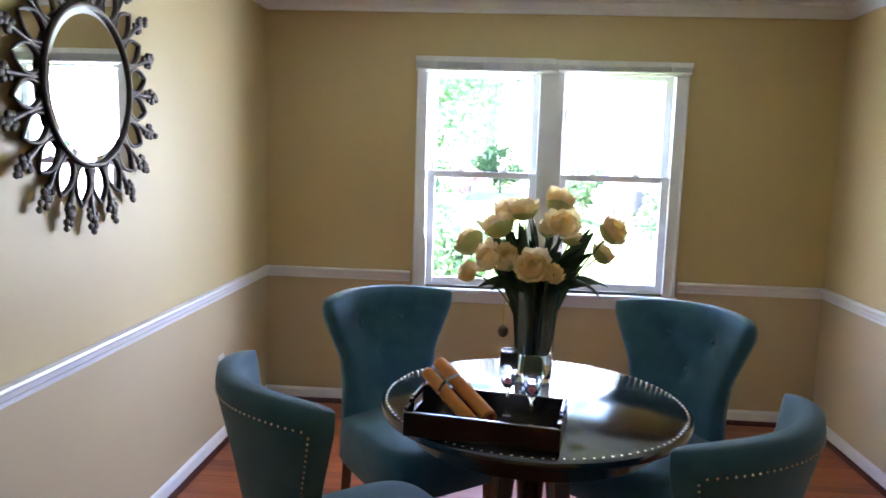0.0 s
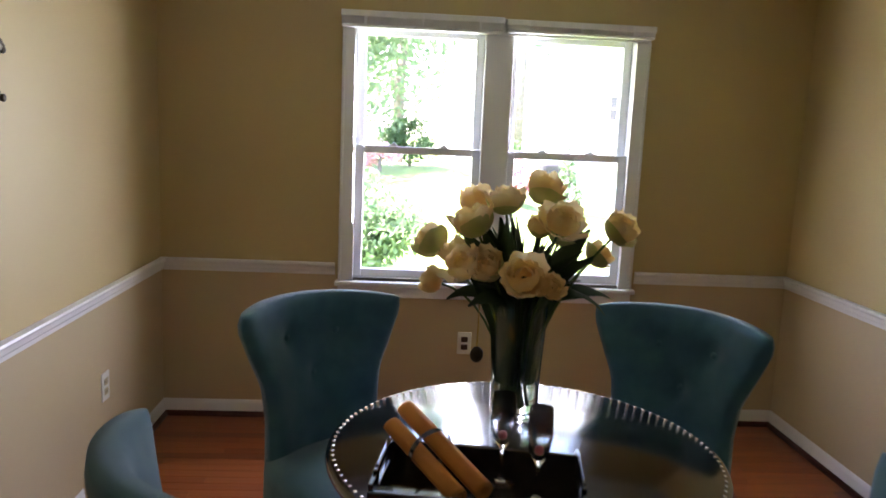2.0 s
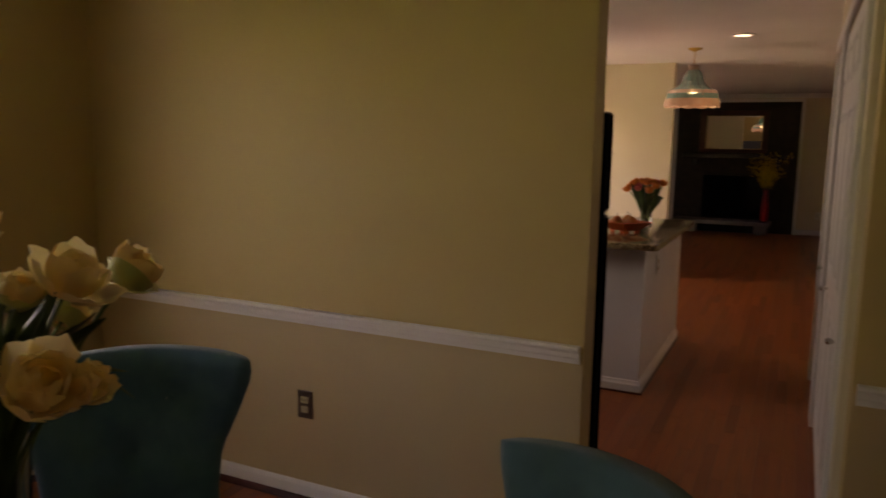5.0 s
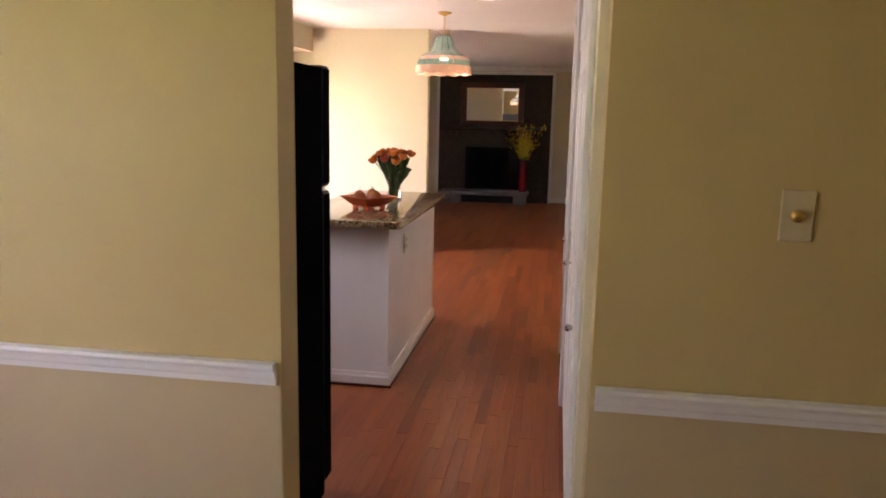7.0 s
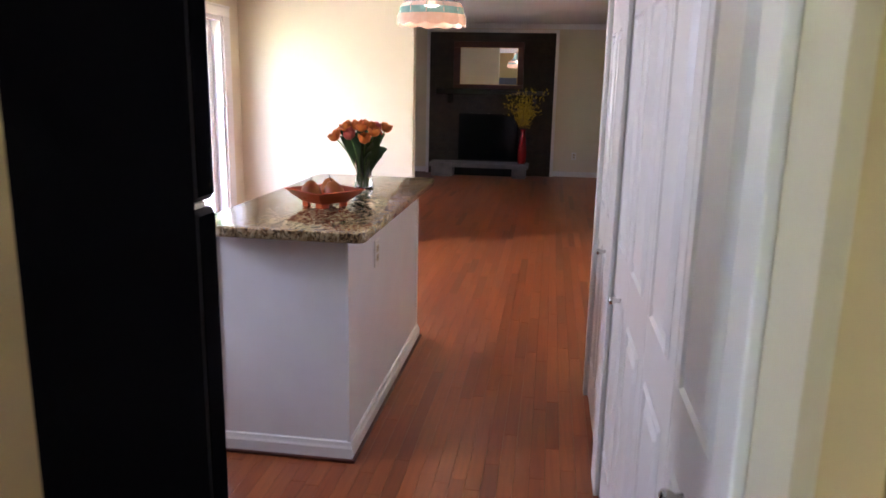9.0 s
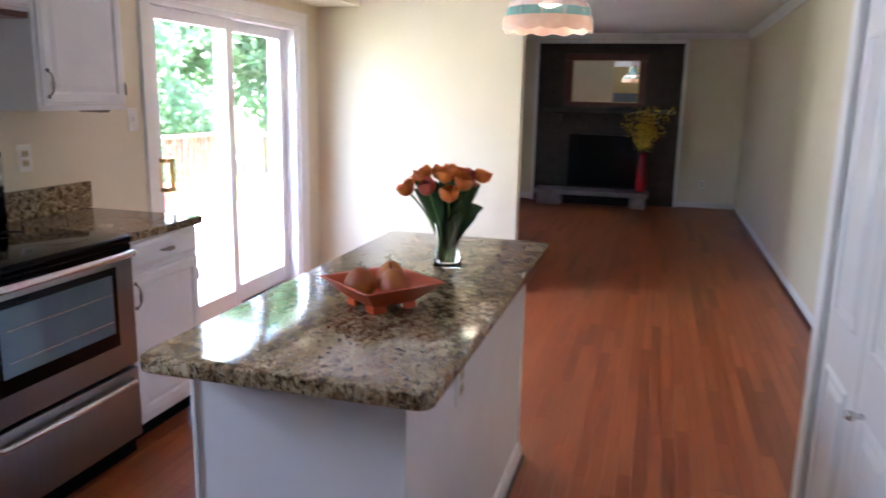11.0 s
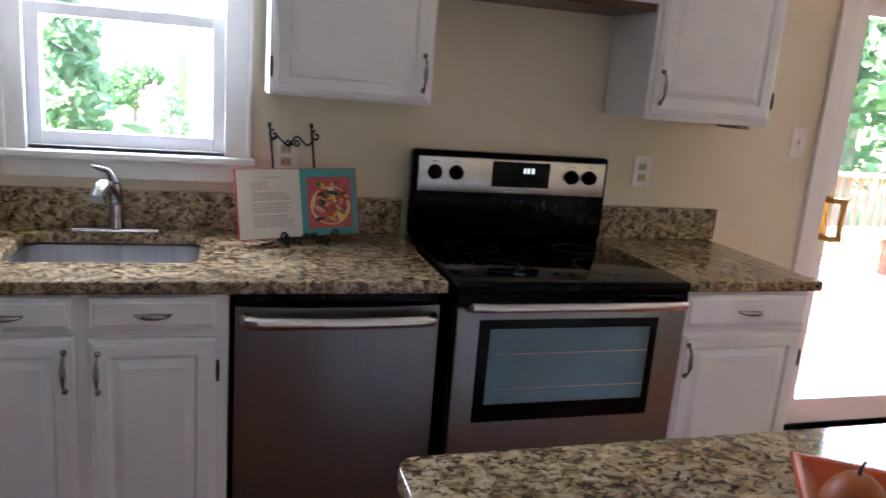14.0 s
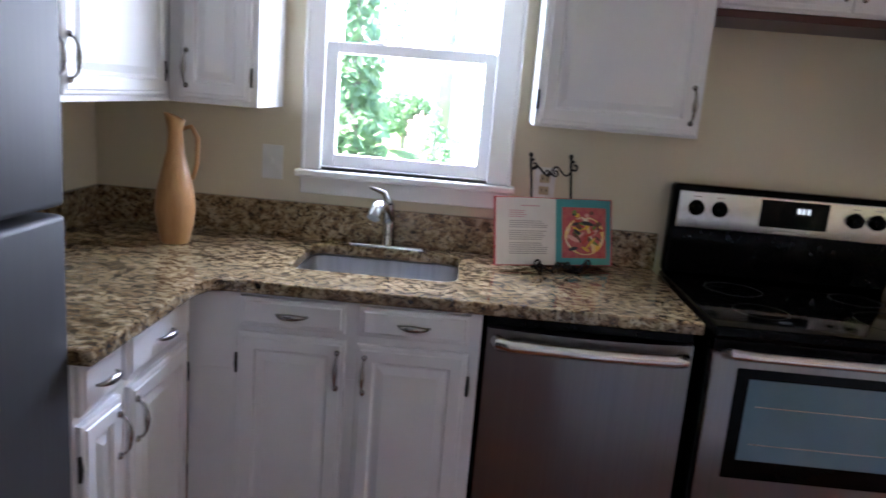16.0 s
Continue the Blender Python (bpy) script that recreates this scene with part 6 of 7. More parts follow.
def wood_jug():
    j = thing("wooden_pitcher", "tall pale turned wooden pitcher on the counter", "pitcher", (0.262, 0.668, CT), -70)
    prof = [(0.0, 0.0), (0.040, 0.0), (0.044, 0.006), (0.056, 0.06), (0.062, 0.11), (0.056, 0.17), (0.040, 0.235), (0.026, 0.29), (0.022, 0.34), (0.025, 0.375), (0.029, 0.392), (0.024, 0.393), (0.018, 0.36), (0.0, 0.34)]

    def lip(a, r, z):
        return (r * (1 + 0.25 * max(0, z - 0.33) / 0.06 * max(0, math.cos(a))), z + 0.010 * max(0, z - 0.34) / 0.05 * math.cos(a))
    part("jug", lathe(bmesh.new(), prof, 40, wave=lip), VASE_WOOD, j, smooth=True, local=True)
    part("handle", tube(bmesh.new(), [(-0.020, 0, 0.355), (-0.045, 0, 0.365), (-0.064, 0, 0.33), (-0.063, 0, 0.25), (-0.050, 0, 0.20)], [0.007, 0.008, 0.008, 0.007, 0.006], 10), VASE_WOOD, j, "slim carved handle", True, True)
    return j


wood_jug()


def pendant_lamp():
    x, y = 1.945, 4.82
    p = thing("pendant_lamp", "aqua and pink stained glass pendant lamp, lit", "lamp", (x, y, H))
    part("canopy", lathe(bmesh.new(), [(0.0, H), (0.062, H), (0.058, H - 0.012), (0.022, H - 0.024), (0.010, H - 0.034), (0.0, H - 0.034)], 28, (x, y, 0)), BRASS, p, "brass ceiling canopy", True)
    bm = bmesh.new()
    for i in range(7):
        z = H - 0.042 - i * 0.019
        ring = []
        for k in range(13):
            a = 2 * math.pi * k / 12
            d = (0.007 * math.cos(a), 0.0) if i % 2 else (0.0, 0.007 * math.cos(a))
            ring.append((x + d[0], y + d[1], z + 0.012 * math.sin(a)))
        tube(bm, ring, 0.002, 5, False)
    part("chain", bm, BRASS, p, "brass chain")
    z1 = 2.185
    part("crown", lathe(bmesh.new(), [(0.045, z1 - 0.035), (0.052, z1), (0.058, z1 + 0.005), (0.050, z1 + 0.002), (0.042, z1 - 0.035)], 24, (x, y, 0), closed=True), PINK_GLASS, p, "pink glass crown", True)
    N = 12
    prof = [(0.045, 2.150), (0.072, 2.128), (0.088, 2.090), (0.100, 2.045), (0.128, 2.005), (0.170, 1.980), (0.205, 1.965)]
    for i in range(N):
        bm = bmesh.new()
        rows = []
        for r, z in prof:
            rows.append([bm.verts.new((x + r * math.cos(2 * math.pi * (i + t) / N), y + r * math.sin(2 * math.pi * (i + t) / N), z)) for t in (0.02, 0.5, 0.98)])
        for q, w in zip(rows, rows[1:]):
            for k in range(2):
                bm.faces.new((q[k], q[k + 1], w[k + 1], w[k]))
        ob = part("glass_panel", bm, AQUA_GLASS, p, "aqua glass panel")
        a = 2 * math.pi * i / N
        part("lead_line", tube(bmesh.new(), [(x + r * math.cos(a), y + r * math.sin(a), z) for r, z in prof], 0.0028, 6), LEAD, ob)
        for lo, hi, r0, r1, mt in ((1.935, 1.965, 0.226, 0.206, PINK_GLASS), (1.888, 1.934, 0.234, 0.227, AQUA_GLASS)):
            bm = bmesh.new()
            rows = [[bm.verts.new((x + r * math.cos(2 * math.pi * (i + t) / N), y + r * math.sin(2 * math.pi * (i + t) / N), z)) for t in (0.02, 0.34, 0.66, 0.98)] for r, z in ((r0, lo), (r1, hi))]
            for k in range(3):
                bm.faces.new((rows[0][k], rows[0][k + 1], rows[1][k + 1], rows[1][k]))
            part("skirt_panel", bm, mt, ob)
        bm = bmesh.new()
        rows = []
        for j, (r, z) in enumerate(((0.234, 1.888), (0.240, 1.855), (0.238, 1.826))):
            rows.append([bm.verts.new((x + (r + 0.006 * math.sin(math.pi * t)) * math.cos(2 * math.pi * (i + t) / N), y + (r + 0.006 * math.sin(math.pi * t)) * math.sin(2 * math.pi * (i + t) / N), z - (0.016 * math.sin(math.pi * t) if j == 2 else 0))) for t in (0.0, 0.2, 0.4, 0.6, 0.8, 1.0)])
        for q, w in zip(rows, rows[1:]):
            for k in range(5):
                bm.faces.new((q[k], q[k + 1], w[k + 1], w[k]))
        part("ruffle", bm, PINK_GLASS, ob, "scalloped pink glass edge", True)
    part("socket", tube(bmesh.new(), [(x, y, z1), (x, y, 2.05)], 0.016, 12), BRASS, p)
    part("bulb", blob(bmesh.new(), (x, y, 2.04), 0.030, 1, 1, 1.2, 16, 10), BULB, p, "glowing bulb", True)
    d = bpy.data.lights.new("pendant_light", "POINT")
    d.energy, d.color, d.shadow_soft_size = 0.16, (1.0, 0.74, 0.46), 0.04
    ob = new("pendant_light", d)
    ob.location = (x, y, 1.96)
    return p


pendant_lamp()


def recessed_light(x, y):
    r = thing("recessed_light", "white recessed ceiling downlight, switched on", "light", (x, y, H))
    part("trim_ring", lathe(bmesh.new(), [(0.062, -0.001), (0.090, -0.001), (0.092, -0.006), (0.066, -0.009)], 36, (x, y, H), closed=True), TRIM_WHITE, r, smooth="auto")
    part("diffuser", lathe(bmesh.new(), [(0.0, -0.003), (0.064, -0.003), (0.060, -0.006), (0.0, -0.007)], 32, (x, y, H)), CAN_GLOW, r, "glowing diffuser")
    d = bpy.data.lights.new("downlight", "SPOT")
    d.energy, d.color, d.spot_size, d.spot_blend, d.shadow_soft_size = 0.15, (1.0, 0.86, 0.68), radians(110), 0.8, 0.06
    ob = new("downlight", d)
    ob.matrix_world = look((x, y, H - 0.02), (x, y, 0))
    return r


recessed_light(2.40, 4.065)

# ---- family room ----
def fireplace():
    f = thing("fireplace", "dark brick fireplace with raised hearth and mantel", "fireplace", (1.85, YF, 0))
    x0, x1, zt, y = 0.88, 2.83, 2.20, YF - 0.10
    fx0, fx1, fz0, fz1 = 1.36, 2.31, 0.235, 0.96
    bm = bmesh.new()
    for a0, a1, b0, b1 in ((x0, fx0, 0, zt), (fx1, x1, 0, zt), (fx0, fx1, fz1, zt), (fx0, fx1, 0, fz0)):
        quads(bm, a0, a1, y + 0.012, YF - 0.001, b0, b1)
    part("mortar_bed", bm, MORTAR, f)
    rng = random.Random(8)
    bm = bmesh.new()
    h, w, g = 0.062, 0.205, 0.010
    z, row = 0.0, 0
    while z + h <= zt + 0.002:
        x = x0 - (w / 2 if row % 2 else 0)
        while x < x1:
            a0, a1 = max(x, x0), min(x + w, x1)
            for b0, b1 in ([(a0, min(a1, fx0)), (max(a0, fx1), a1)] if (z + h > fz0 and z < fz1) else [(a0, a1)]):
                if b1 - b0 > 0.03:
                    quads(bm, b0, b1, y + rng.uniform(-0.004, 0.004), y + 0.013, z, z + h)
            x += w + g
        z += h + g
        row += 1
    br = part("brickwork", bm, BRICK, f, "rows of dark brown brick")
    br["kind"] = "stuff"
    bm = bmesh.new()
    quads(bm, fx0, fx1, YF + 0.001, YF + 0.02, fz0, fz1)
    quads(bm, fx0 + 0.001, fx0 + 0.02, y + 0.02, YF, fz0, fz1)
    quads(bm, fx1 - 0.02, fx1 - 0.001, y + 0.02, YF, fz0, fz1)
    part("firebox", bm, MATT_BLACK, f, "sooty black firebox")
    bm = bmesh.new()
    for a0, a1, b0, b1 in ((fx0, fx1, fz1 - 0.035, fz1), (fx0, fx1, fz0, fz0 + 0.03), (fx0, fx0 + 0.03, fz0, fz1), (fx1 - 0.03, fx1, fz0, fz1), (1.82, 1.85, fz0, fz1)):
        quads(bm, a0, a1, y - 0.012, y + 0.0, b0, b1, 0.002)
    sc = part("screen_frame", bm, BLACK_SIDE, f, "black metal screen frame")
    for a0, a1 in ((fx0 + 0.03, 1.82), (1.85, fx1 - 0.03)):
        part("glass_door", slab(a0, a1, y - 0.008, y - 0.004, fz0 + 0.03, fz1 - 0.035), BLACK_GLASS, sc, "smoked glass door")
    part("hearth", slab(0.95, 2.50, YF - 0.56, YF - 0.115, 0.15, 0.215, 0.008), STONE, f, "grey stone hearth slab")
    for a0, a1 in ((0.99, 1.33), (2.25, 2.46)):
        part("hearth_pier", slab(a0, a1, YF - 0.52, YF - 0.115, 0.0, 0.15, 0.004), STONE, f)
    # near-black back of the recess below the hearth slab
    part("hearth_back", slab(1.33, 2.25, YF - 0.30, YF - 0.115, 0.0, 0.149), MATT_BLACK, f)
    part("mantel", slab(1.0, 2.76, YF - 0.27, YF - 0.105, 1.255, 1.335, 0.008), DARK_WOOD, f, "dark wooden mantel beam")
    for a in (1.22, 2.54):
        part("corbel", slab(a - 0.04, a + 0.04, YF - 0.22, YF - 0.105, 1.12, 1.2545, 0.01), DARK_WOOD, f)
    bm = slab(x0 - 0.05, x1 + 0.05, y - 0.01, YF - 0.001, zt + 0.001, zt + 0.05, 0.005)
    quads(bm, x0 - 0.05, x0 - 0.001, y - 0.01, YF - 0.001, 0, zt, 0.004)
    quads(bm, x1 + 0.001, x1 + 0.05, y - 0.01, YF - 0.001, 0, zt, 0.004)
    part("trim", bm, TRIM_WHITE, f, "white painted trim")
    return f


fireplace()


def mantel_mirror():
    m = thing("mantel_mirror", "red mahogany framed mirror above the mantel", "mirror", (1.855, YF - 0.11, 1.345))
    x0, x1, z0, z1, y = 1.258, 2.352, 1.352, 2.062, YF - 0.105
    bm = bmesh.new()
    quads(bm, x0, x1, y - 0.035, y, z0, z0 + 0.058, 0.008)
    quads(bm, x0, x1, y - 0.035, y, z1 - 0.09, z1, 0.008)
    quads(bm, x0, x0 + 0.105, y - 0.034, y, z0 + 0.058, z1 - 0.09, 0.008)
    quads(bm, x1 - 0.09, x1, y - 0.034, y, z0 + 0.058, z1 - 0.09, 0.008)
    part("frame", bm, MAHOGANY, m, "red mahogany frame")
    g = slab(x0 + 0.10, x1 - 0.085, y - 0.018, y - 0.012, z0 + 0.055, z1 - 0.085)
    part("glass", g, MIRROR, m, "mirror glass")
    bm = bmesh.new()
    for a0, a1, b0, b1 in ((x0 + 0.105, x1 - 0.09, z0 + 0.058, z0 + 0.064), (x0 + 0.105, x1 - 0.09, z1 - 0.096, z1 - 0.09), (x0 + 0.105, x0 + 0.111, z0 + 0.058, z1 - 0.09), (x1 - 0.096, x1 - 0.09, z0 + 0.058, z1 - 0.09)):
        quads(bm, a0, a1, y - 0.024, y - 0.018, b0, b1)
    part("fillet", bm, BRASS, m, "thin gilt fillet")
    return m


mantel_mirror()


def floor_vase():
    x, y, z = 2.39, YF - 0.34, 0.2155
    v = thing("vase_with_branches", "red glazed vase of yellow blossoming branches", "vase", (x, y, z))
    part("vase", lathe(bmesh.new(), [(0.0, 0.0), (0.055, 0.0), (0.066, 0.03), (0.072, 0.12), (0.066, 0.26), (0.048, 0.40), (0.036, 0.48), (0.046, 0.53), (0.040, 0.53), (0.030, 0.48), (0.0, 0.40)], 32), RED_GLAZE, v, "red glazed vase", True, True)
    rng = np.random.default_rng(2)
    pts = []
    bm = bmesh.new()
    for i in range(22):
        a, sp = rng.uniform(0, 6.28), rng.uniform(0.08, 0.36)
        top = Vector((x + sp * math.cos(a), y + 0.55 * sp * math.sin(a), z + rng.uniform(0.78, 1.12)))
        line = curve3((x, y, z + 0.40), (x + 0.25 * sp * math.cos(a), y + 0.15 * sp * math.sin(a), z + 0.72), top, 9)
        tube(bm, line, 0.003, 5)
        for p in line[3:]:
            for k in range(9):
                pts.append(np.array(p) + rng.normal(size=3) * 0.028)
    part("branches", bm, TWIG, v)
    pts = np.array(pts) - np.array((x, y, z))
    cards("blossoms", pts, 0.018, FORSYTHIA, v, 5, "small yellow blossoms")
    return v


floor_vase()

# ---- outdoors ----
GZ = -0.72


def lawn(x, y):
    """Height of the lawn: it climbs gently away from the kitchen and dining room."""
    k = min(1.0, max(0.0, (3.2 - y) / 2.6))
    return GZ + 0.115 * k * k * (3 - 2 * k) * min(11.0, max(0.0, -x - 3.0))


bm = bmesh.new()
bmesh.ops.create_grid(bm, x_segments=40, y_segments=40, size=1.0)
for w in bm.verts:
    w.co.x, w.co.y = -0.3 - 250 * ((1 - w.co.x) / 2) ** 2, 5 + 250 * w.co.y * abs(w.co.y)
    w.co.z = lawn(w.co.x, w.co.y) + 0.06 * noise.noise(Vector((w.co.x * 0.15, w.co.y * 0.15, 0))) * (1 if w.co.x < -4 else 0)
tagged(part("ground", bm, GRASS), "bright green mown back lawn", "lawn", "", "structure")


def leafy(n, centre, radii, seed, hollow=0.55, lumps=9):
    """Points of a crown: lumps of leaves on an ellipsoid, denser outside, with gaps."""
    rng = np.random.default_rng(seed)
    d = rng.normal(size=(lumps, 3))
    d /= np.linalg.norm(d, axis=1)[:, None]
    cs = d * rng.uniform(0.35, 0.75, lumps)[:, None]
    out = []
    for i in range(n):
        c = cs[rng.integers(lumps)]
        p = rng.normal(size=3)
        p /= np.linalg.norm(p)
        out.append(c + p * rng.uniform(hollow, 1.0) * 0.48)
    return np.array(out) * np.array(radii) + np.array(centre)


def tree(name, label, x, y, h, spread, seed, material=FOLIAGE, n=6500, trunk=0.16, size=0.10, mid=0.66):
    t = thing(name, label, "tree", (x, y, lawn(x, y)))
    rng = random.Random(seed)
    bm = tube(bmesh.new(), [(0, 0, -0.1), (0.05, 0.02, h * 0.3), (0.0, 0.1, h * 0.62)], [trunk * 1.25, trunk, trunk * 0.6], 10)
    for i in range(7):
        a = 2.4 * i
        z = h * rng.uniform(0.34, 0.58)
        tube(bm, curve3((0, 0, z), (spread * 0.35 * math.cos(a), spread * 0.35 * math.sin(a), z + h * 0.1), (spread * 0.75 * math.cos(a), spread * 0.75 * math.sin(a), z + h * rng.uniform(0.15, 0.3)), 5), [trunk * 0.45, trunk * 0.36, trunk * 0.28, trunk * 0.2, trunk * 0.1], 6)
    part("trunk", bm, BARK, t, smooth=True, local=True)
    cards("crown", leafy(n, (0, 0, h * mid), (spread, spread, h * 0.40), seed, lumps=14), size, material, t, seed)
    return t


def shrub(name, label, x, y, rx, ry, h, seed, material=FOLIAGE, n=2600, size=0.05):
    t = thing(name, label, "shrub", (x, y, lawn(x, y)))
    part("stems", tube(bmesh.new(), [(0, 0, -0.05), (0.03, 0, h * 0.3), (0, 0.02, h * 0.5)], [0.05, 0.04, 0.02], 7), BARK, t, local=True)
    cards("crown", leafy(n, (0, 0, h * 0.52), (rx, ry, h * 0.52), seed, 0.3, 12), size, material, t, seed)
    return t


def cone_tree(name, label, x, y, r, h, seed, n=1200, size=0.09, material=FOLIAGE):
    t = thing(name, label, "tree", (x, y, lawn(x, y)))
    part("trunk", tube(bmesh.new(), [(0, 0, -0.05), (0, 0, h * 0.85)], [0.06, 0.015], 7), BARK, t, local=True)
    rng = np.random.default_rng(seed)
    z = h * (0.04 + 0.96 * (1 - np.sqrt(rng.uniform(0, 1, n))))
    rad = r * (1 - z / h) ** 0.75 * rng.uniform(0.55, 1.05, n) * (1 + 0.12 * np.sin(z * 14))
    a = rng.uniform(0, 6.283, n)
    cards("crown", np.stack([rad * np.cos(a), rad * np.sin(a), z], 1), size, material, t, seed)
    return t


tree("tree", "tall leafy green tree behind the lawn", -15.5, -3.62, 7.0, 2.3, 21, n=5000, mid=0.52)
tree("tree", "tall leafy green tree behind the lawn", -19.0, -2.13, 8.0, 1.7, 22, n=2600, mid=0.55)
tree("tree", "leafy shade tree past the hedge", -13.0, -5.76, 8.0, 2.8, 23, FOLIAGE_DARK)
cone_tree("evergreen_tree", "dense dark evergreen by the dining window", -8.2, -3.67, 1.15, 5.2, 31, 5000, 0.07, FOLIAGE_DARK)
shrub("shrub", "rounded green shrub below the dining window", -5.6, -2.41, 0.75, 0.95, 1.45, 32, FOLIAGE, 3600)
shrub("shrub", "clipped round shrub in the back yard", -16.5, -1.76, 0.8, 0.8, 1.3, 33, FOLIAGE_DARK)
shrub("flowering_shrub", "red leaved flowering shrub by the lawn", -14.0, -2.50, 0.7, 0.6, 0.7, 34, AZALEA, 900)
cone_tree("evergreen_shrub", "small cone shaped evergreen on the lawn", -9.0, 0.88, 0.34, 1.35, 35, 700, 0.05)
sap = tree("young_tree", "thin leaning sapling on the lawn", -10.0, -0.57, 3.8, 0.9, 36, FOLIAGE, 160, 0.045, 0.06)
cone_tree("evergreen_tree", "tall narrow arborvitae outside the kitchen window", -2.2, 0.79, 0.36, 3.4, 41, 3600, 0.045)
shrub("shrub", "dark rounded shrub across the lawn", -12.2, 0.05, 0.62, 0.6, 1.1, 42, FOLIAGE_DARK, 2600)
shrub("azalea", "pink flowering azalea bush on the lawn", -11.6, 0.50, 0.42, 0.40, 0.72, 43, AZALEA, 1300)
tree("tree", "old tree with a thick grey trunk", -14.0, 0.72, 9.0, 1.6, 44, FOLIAGE, 2500, 0.12)
for k, (tx, ty, hh, sp) in enumerate(((-8.5, 12.5, 8.0, 2.6), (-11.0, 17.0, 9.0, 3.2), (-7.5, 18.5, 7.5, 2.6), (-15.0, 13.5, 9.5, 3.2), (-12.0, 22.5, 9.0, 3.4), (-6.5, 23.5, 8.0, 3.0))):
    tree("tree", "leafy green tree beyond the deck", tx, ty, hh, sp, 50 + k, FOLIAGE, 8000, 0.12, 0.13, 0.52)
for k, (tx, ty) in enumerate(((-8.0, 9.4), (-9.5, 11.5), (-7.0, 14.0))):
    shrub("shrub", "leafy green shrub beyond the deck", tx, ty, 1.3, 1.3, 2.6, 70 + k, FOLIAGE, 4000, 0.06)


def neighbour_house():
    hx, y0, y1, zt = -20.0, -0.25, 13.2, 6.6
    h = thing("neighbor_house", "white sided two storey house with a rear stair", "house", (hx - 4, 6.5, GZ))
    bm = bmesh.new()
    z = GZ - 0.1
    while z < zt:
        vs = [(hx + 0.03, y0, z), (hx + 0.03, y1, z), (hx, y1, z + 0.2), (hx, y0, z + 0.2)]
        bm.faces.new([bm.verts.new(p) for p in vs])
        z += 0.2
    quads(bm, hx - 8, hx - 0.002, y0 + 0.01, y1, GZ - 0.1, zt)
    part("wall", bm, SIDING, h, "white lapped siding")
    bm = bmesh.new()
    for sgn in (0, 1):
        pts = [(hx + 0.5, y0 - 0.4, zt - 0.1), (hx + 0.5, y1 + 0.4, zt - 0.1), (hx - 4, y1 + 0.4, zt + 2.4), (hx - 4, y0 - 0.4, zt + 2.4)] if sgn == 0 else [(hx - 8.5, y0 - 0.4, zt - 0.1), (hx - 8.5, y1 + 0.4, zt - 0.1), (hx - 4, y1 + 0.4, zt + 2.4), (hx - 4, y0 - 0.4, zt + 2.4)]
        lo = [bm.verts.new(p) for p in pts]
        hi = [bm.verts.new((p[0], p[1], p[2] + 0.15)) for p in pts]
        bm.faces.new(lo)
        bm.faces.new(hi)
        for k in range(4):
            bm.faces.new((lo[k], lo[(k + 1) % 4], hi[(k + 1) % 4], hi[k]))
    part("roof", bm, ROOF, h, "grey shingled roof")
    for wy, wz in ((4.85, 2.46), (6.37, 4.24), (7.65, 4.24), (9.35, 2.46), (10.95, 4.24)):
        fr = bmesh.new()
        for a0, a1, b0, b1 in ((-0.32, 0.32, 0.36, 0.43), (-0.32, 0.32, -0.43, -0.36), (-0.32, -0.25, -0.36, 0.36), (0.25, 0.32, -0.36, 0.36), (-0.25, 0.25, -0.03, 0.03), (-0.02, 0.02, -0.36, 0.36)):
            quads(fr, hx + 0.03, hx + 0.09, wy + a0, wy + a1, wz + b0, wz + b1)
        wn = part("window", fr, VINYL, h)
        part("pane", slab(hx + 0.032, hx + 0.045, wy - 0.25, wy + 0.25, wz - 0.36, wz + 0.36), FAR_GLASS, wn)
    bm = bmesh.new()
    for i in range(11):
        quads(bm, hx + 0.6, hx + 1.7, 4.75 + i * 0.27, 5.05 + i * 0.27, GZ + 0.17 * (i + 1) - 0.04, GZ + 0.17 * (i + 1))
    part("stair", bm, DECK_WOOD, h, "grey wooden stair")
    bm = bmesh.new()
    for xx in (hx + 0.62, hx + 1.68):
        for dz in (0.45, 0.9):
            tube(bm, [(xx, 4.75, GZ + dz), (xx, 7.75, GZ + dz + 1.88)], 0.035, 6)
        for i in range(6):
            tube(bm, [(xx, 4.85 + 0.55 * i, GZ + 0.34 * i), (xx, 4.85 + 0.55 * i, GZ + 0.34 * i + 0.95)], 0.03, 6)
    part("stair_rail", bm, SIDING, h, "white stair rail")
    quadsbm = slab(hx + 0.1, hx + 2.6, 7.75, 11.65, 1.10, 1.24)
    part("porch", quadsbm, DECK_WOOD, h)
    for yy in (7.85, 9.65, 11.45):
        part("porch_post", slab(hx + 2.4, hx + 2.55, yy, yy + 0.15, GZ - 0.1, 1.10), DECK_WOOD, h)
    return h


neighbour_house()


def far_house():
    h = thing("neighbor_house", "white porch of a far house among trees", "house", (-27, -4.6, GZ))
    part("wall", slab(-31, -27.5, -9.0, -1.8, GZ, 4.5), SIDING, h)
    bm = bmesh.new()
    for i in range(12):
        quads(bm, -26.0, -25.9, -5.8 + 0.28 * i, -5.7 + 0.28 * i, 1.6, 2.9)
    part("balusters", bm, SIDING, h)
    part("porch", slab(-27.49, -25.9, -6.0, -2.0, 1.3, 1.6), SIDING, h)
    part("porch_rail", slab(-26.02, -25.88, -6.0, -2.0, 2.9, 3.0), SIDING, h)
    for yy in (-5.9, -2.2):
        part("porch_post", slab(-26.1, -25.95, yy, yy + 0.15, GZ, 1.3), SIDING, h)
    return h


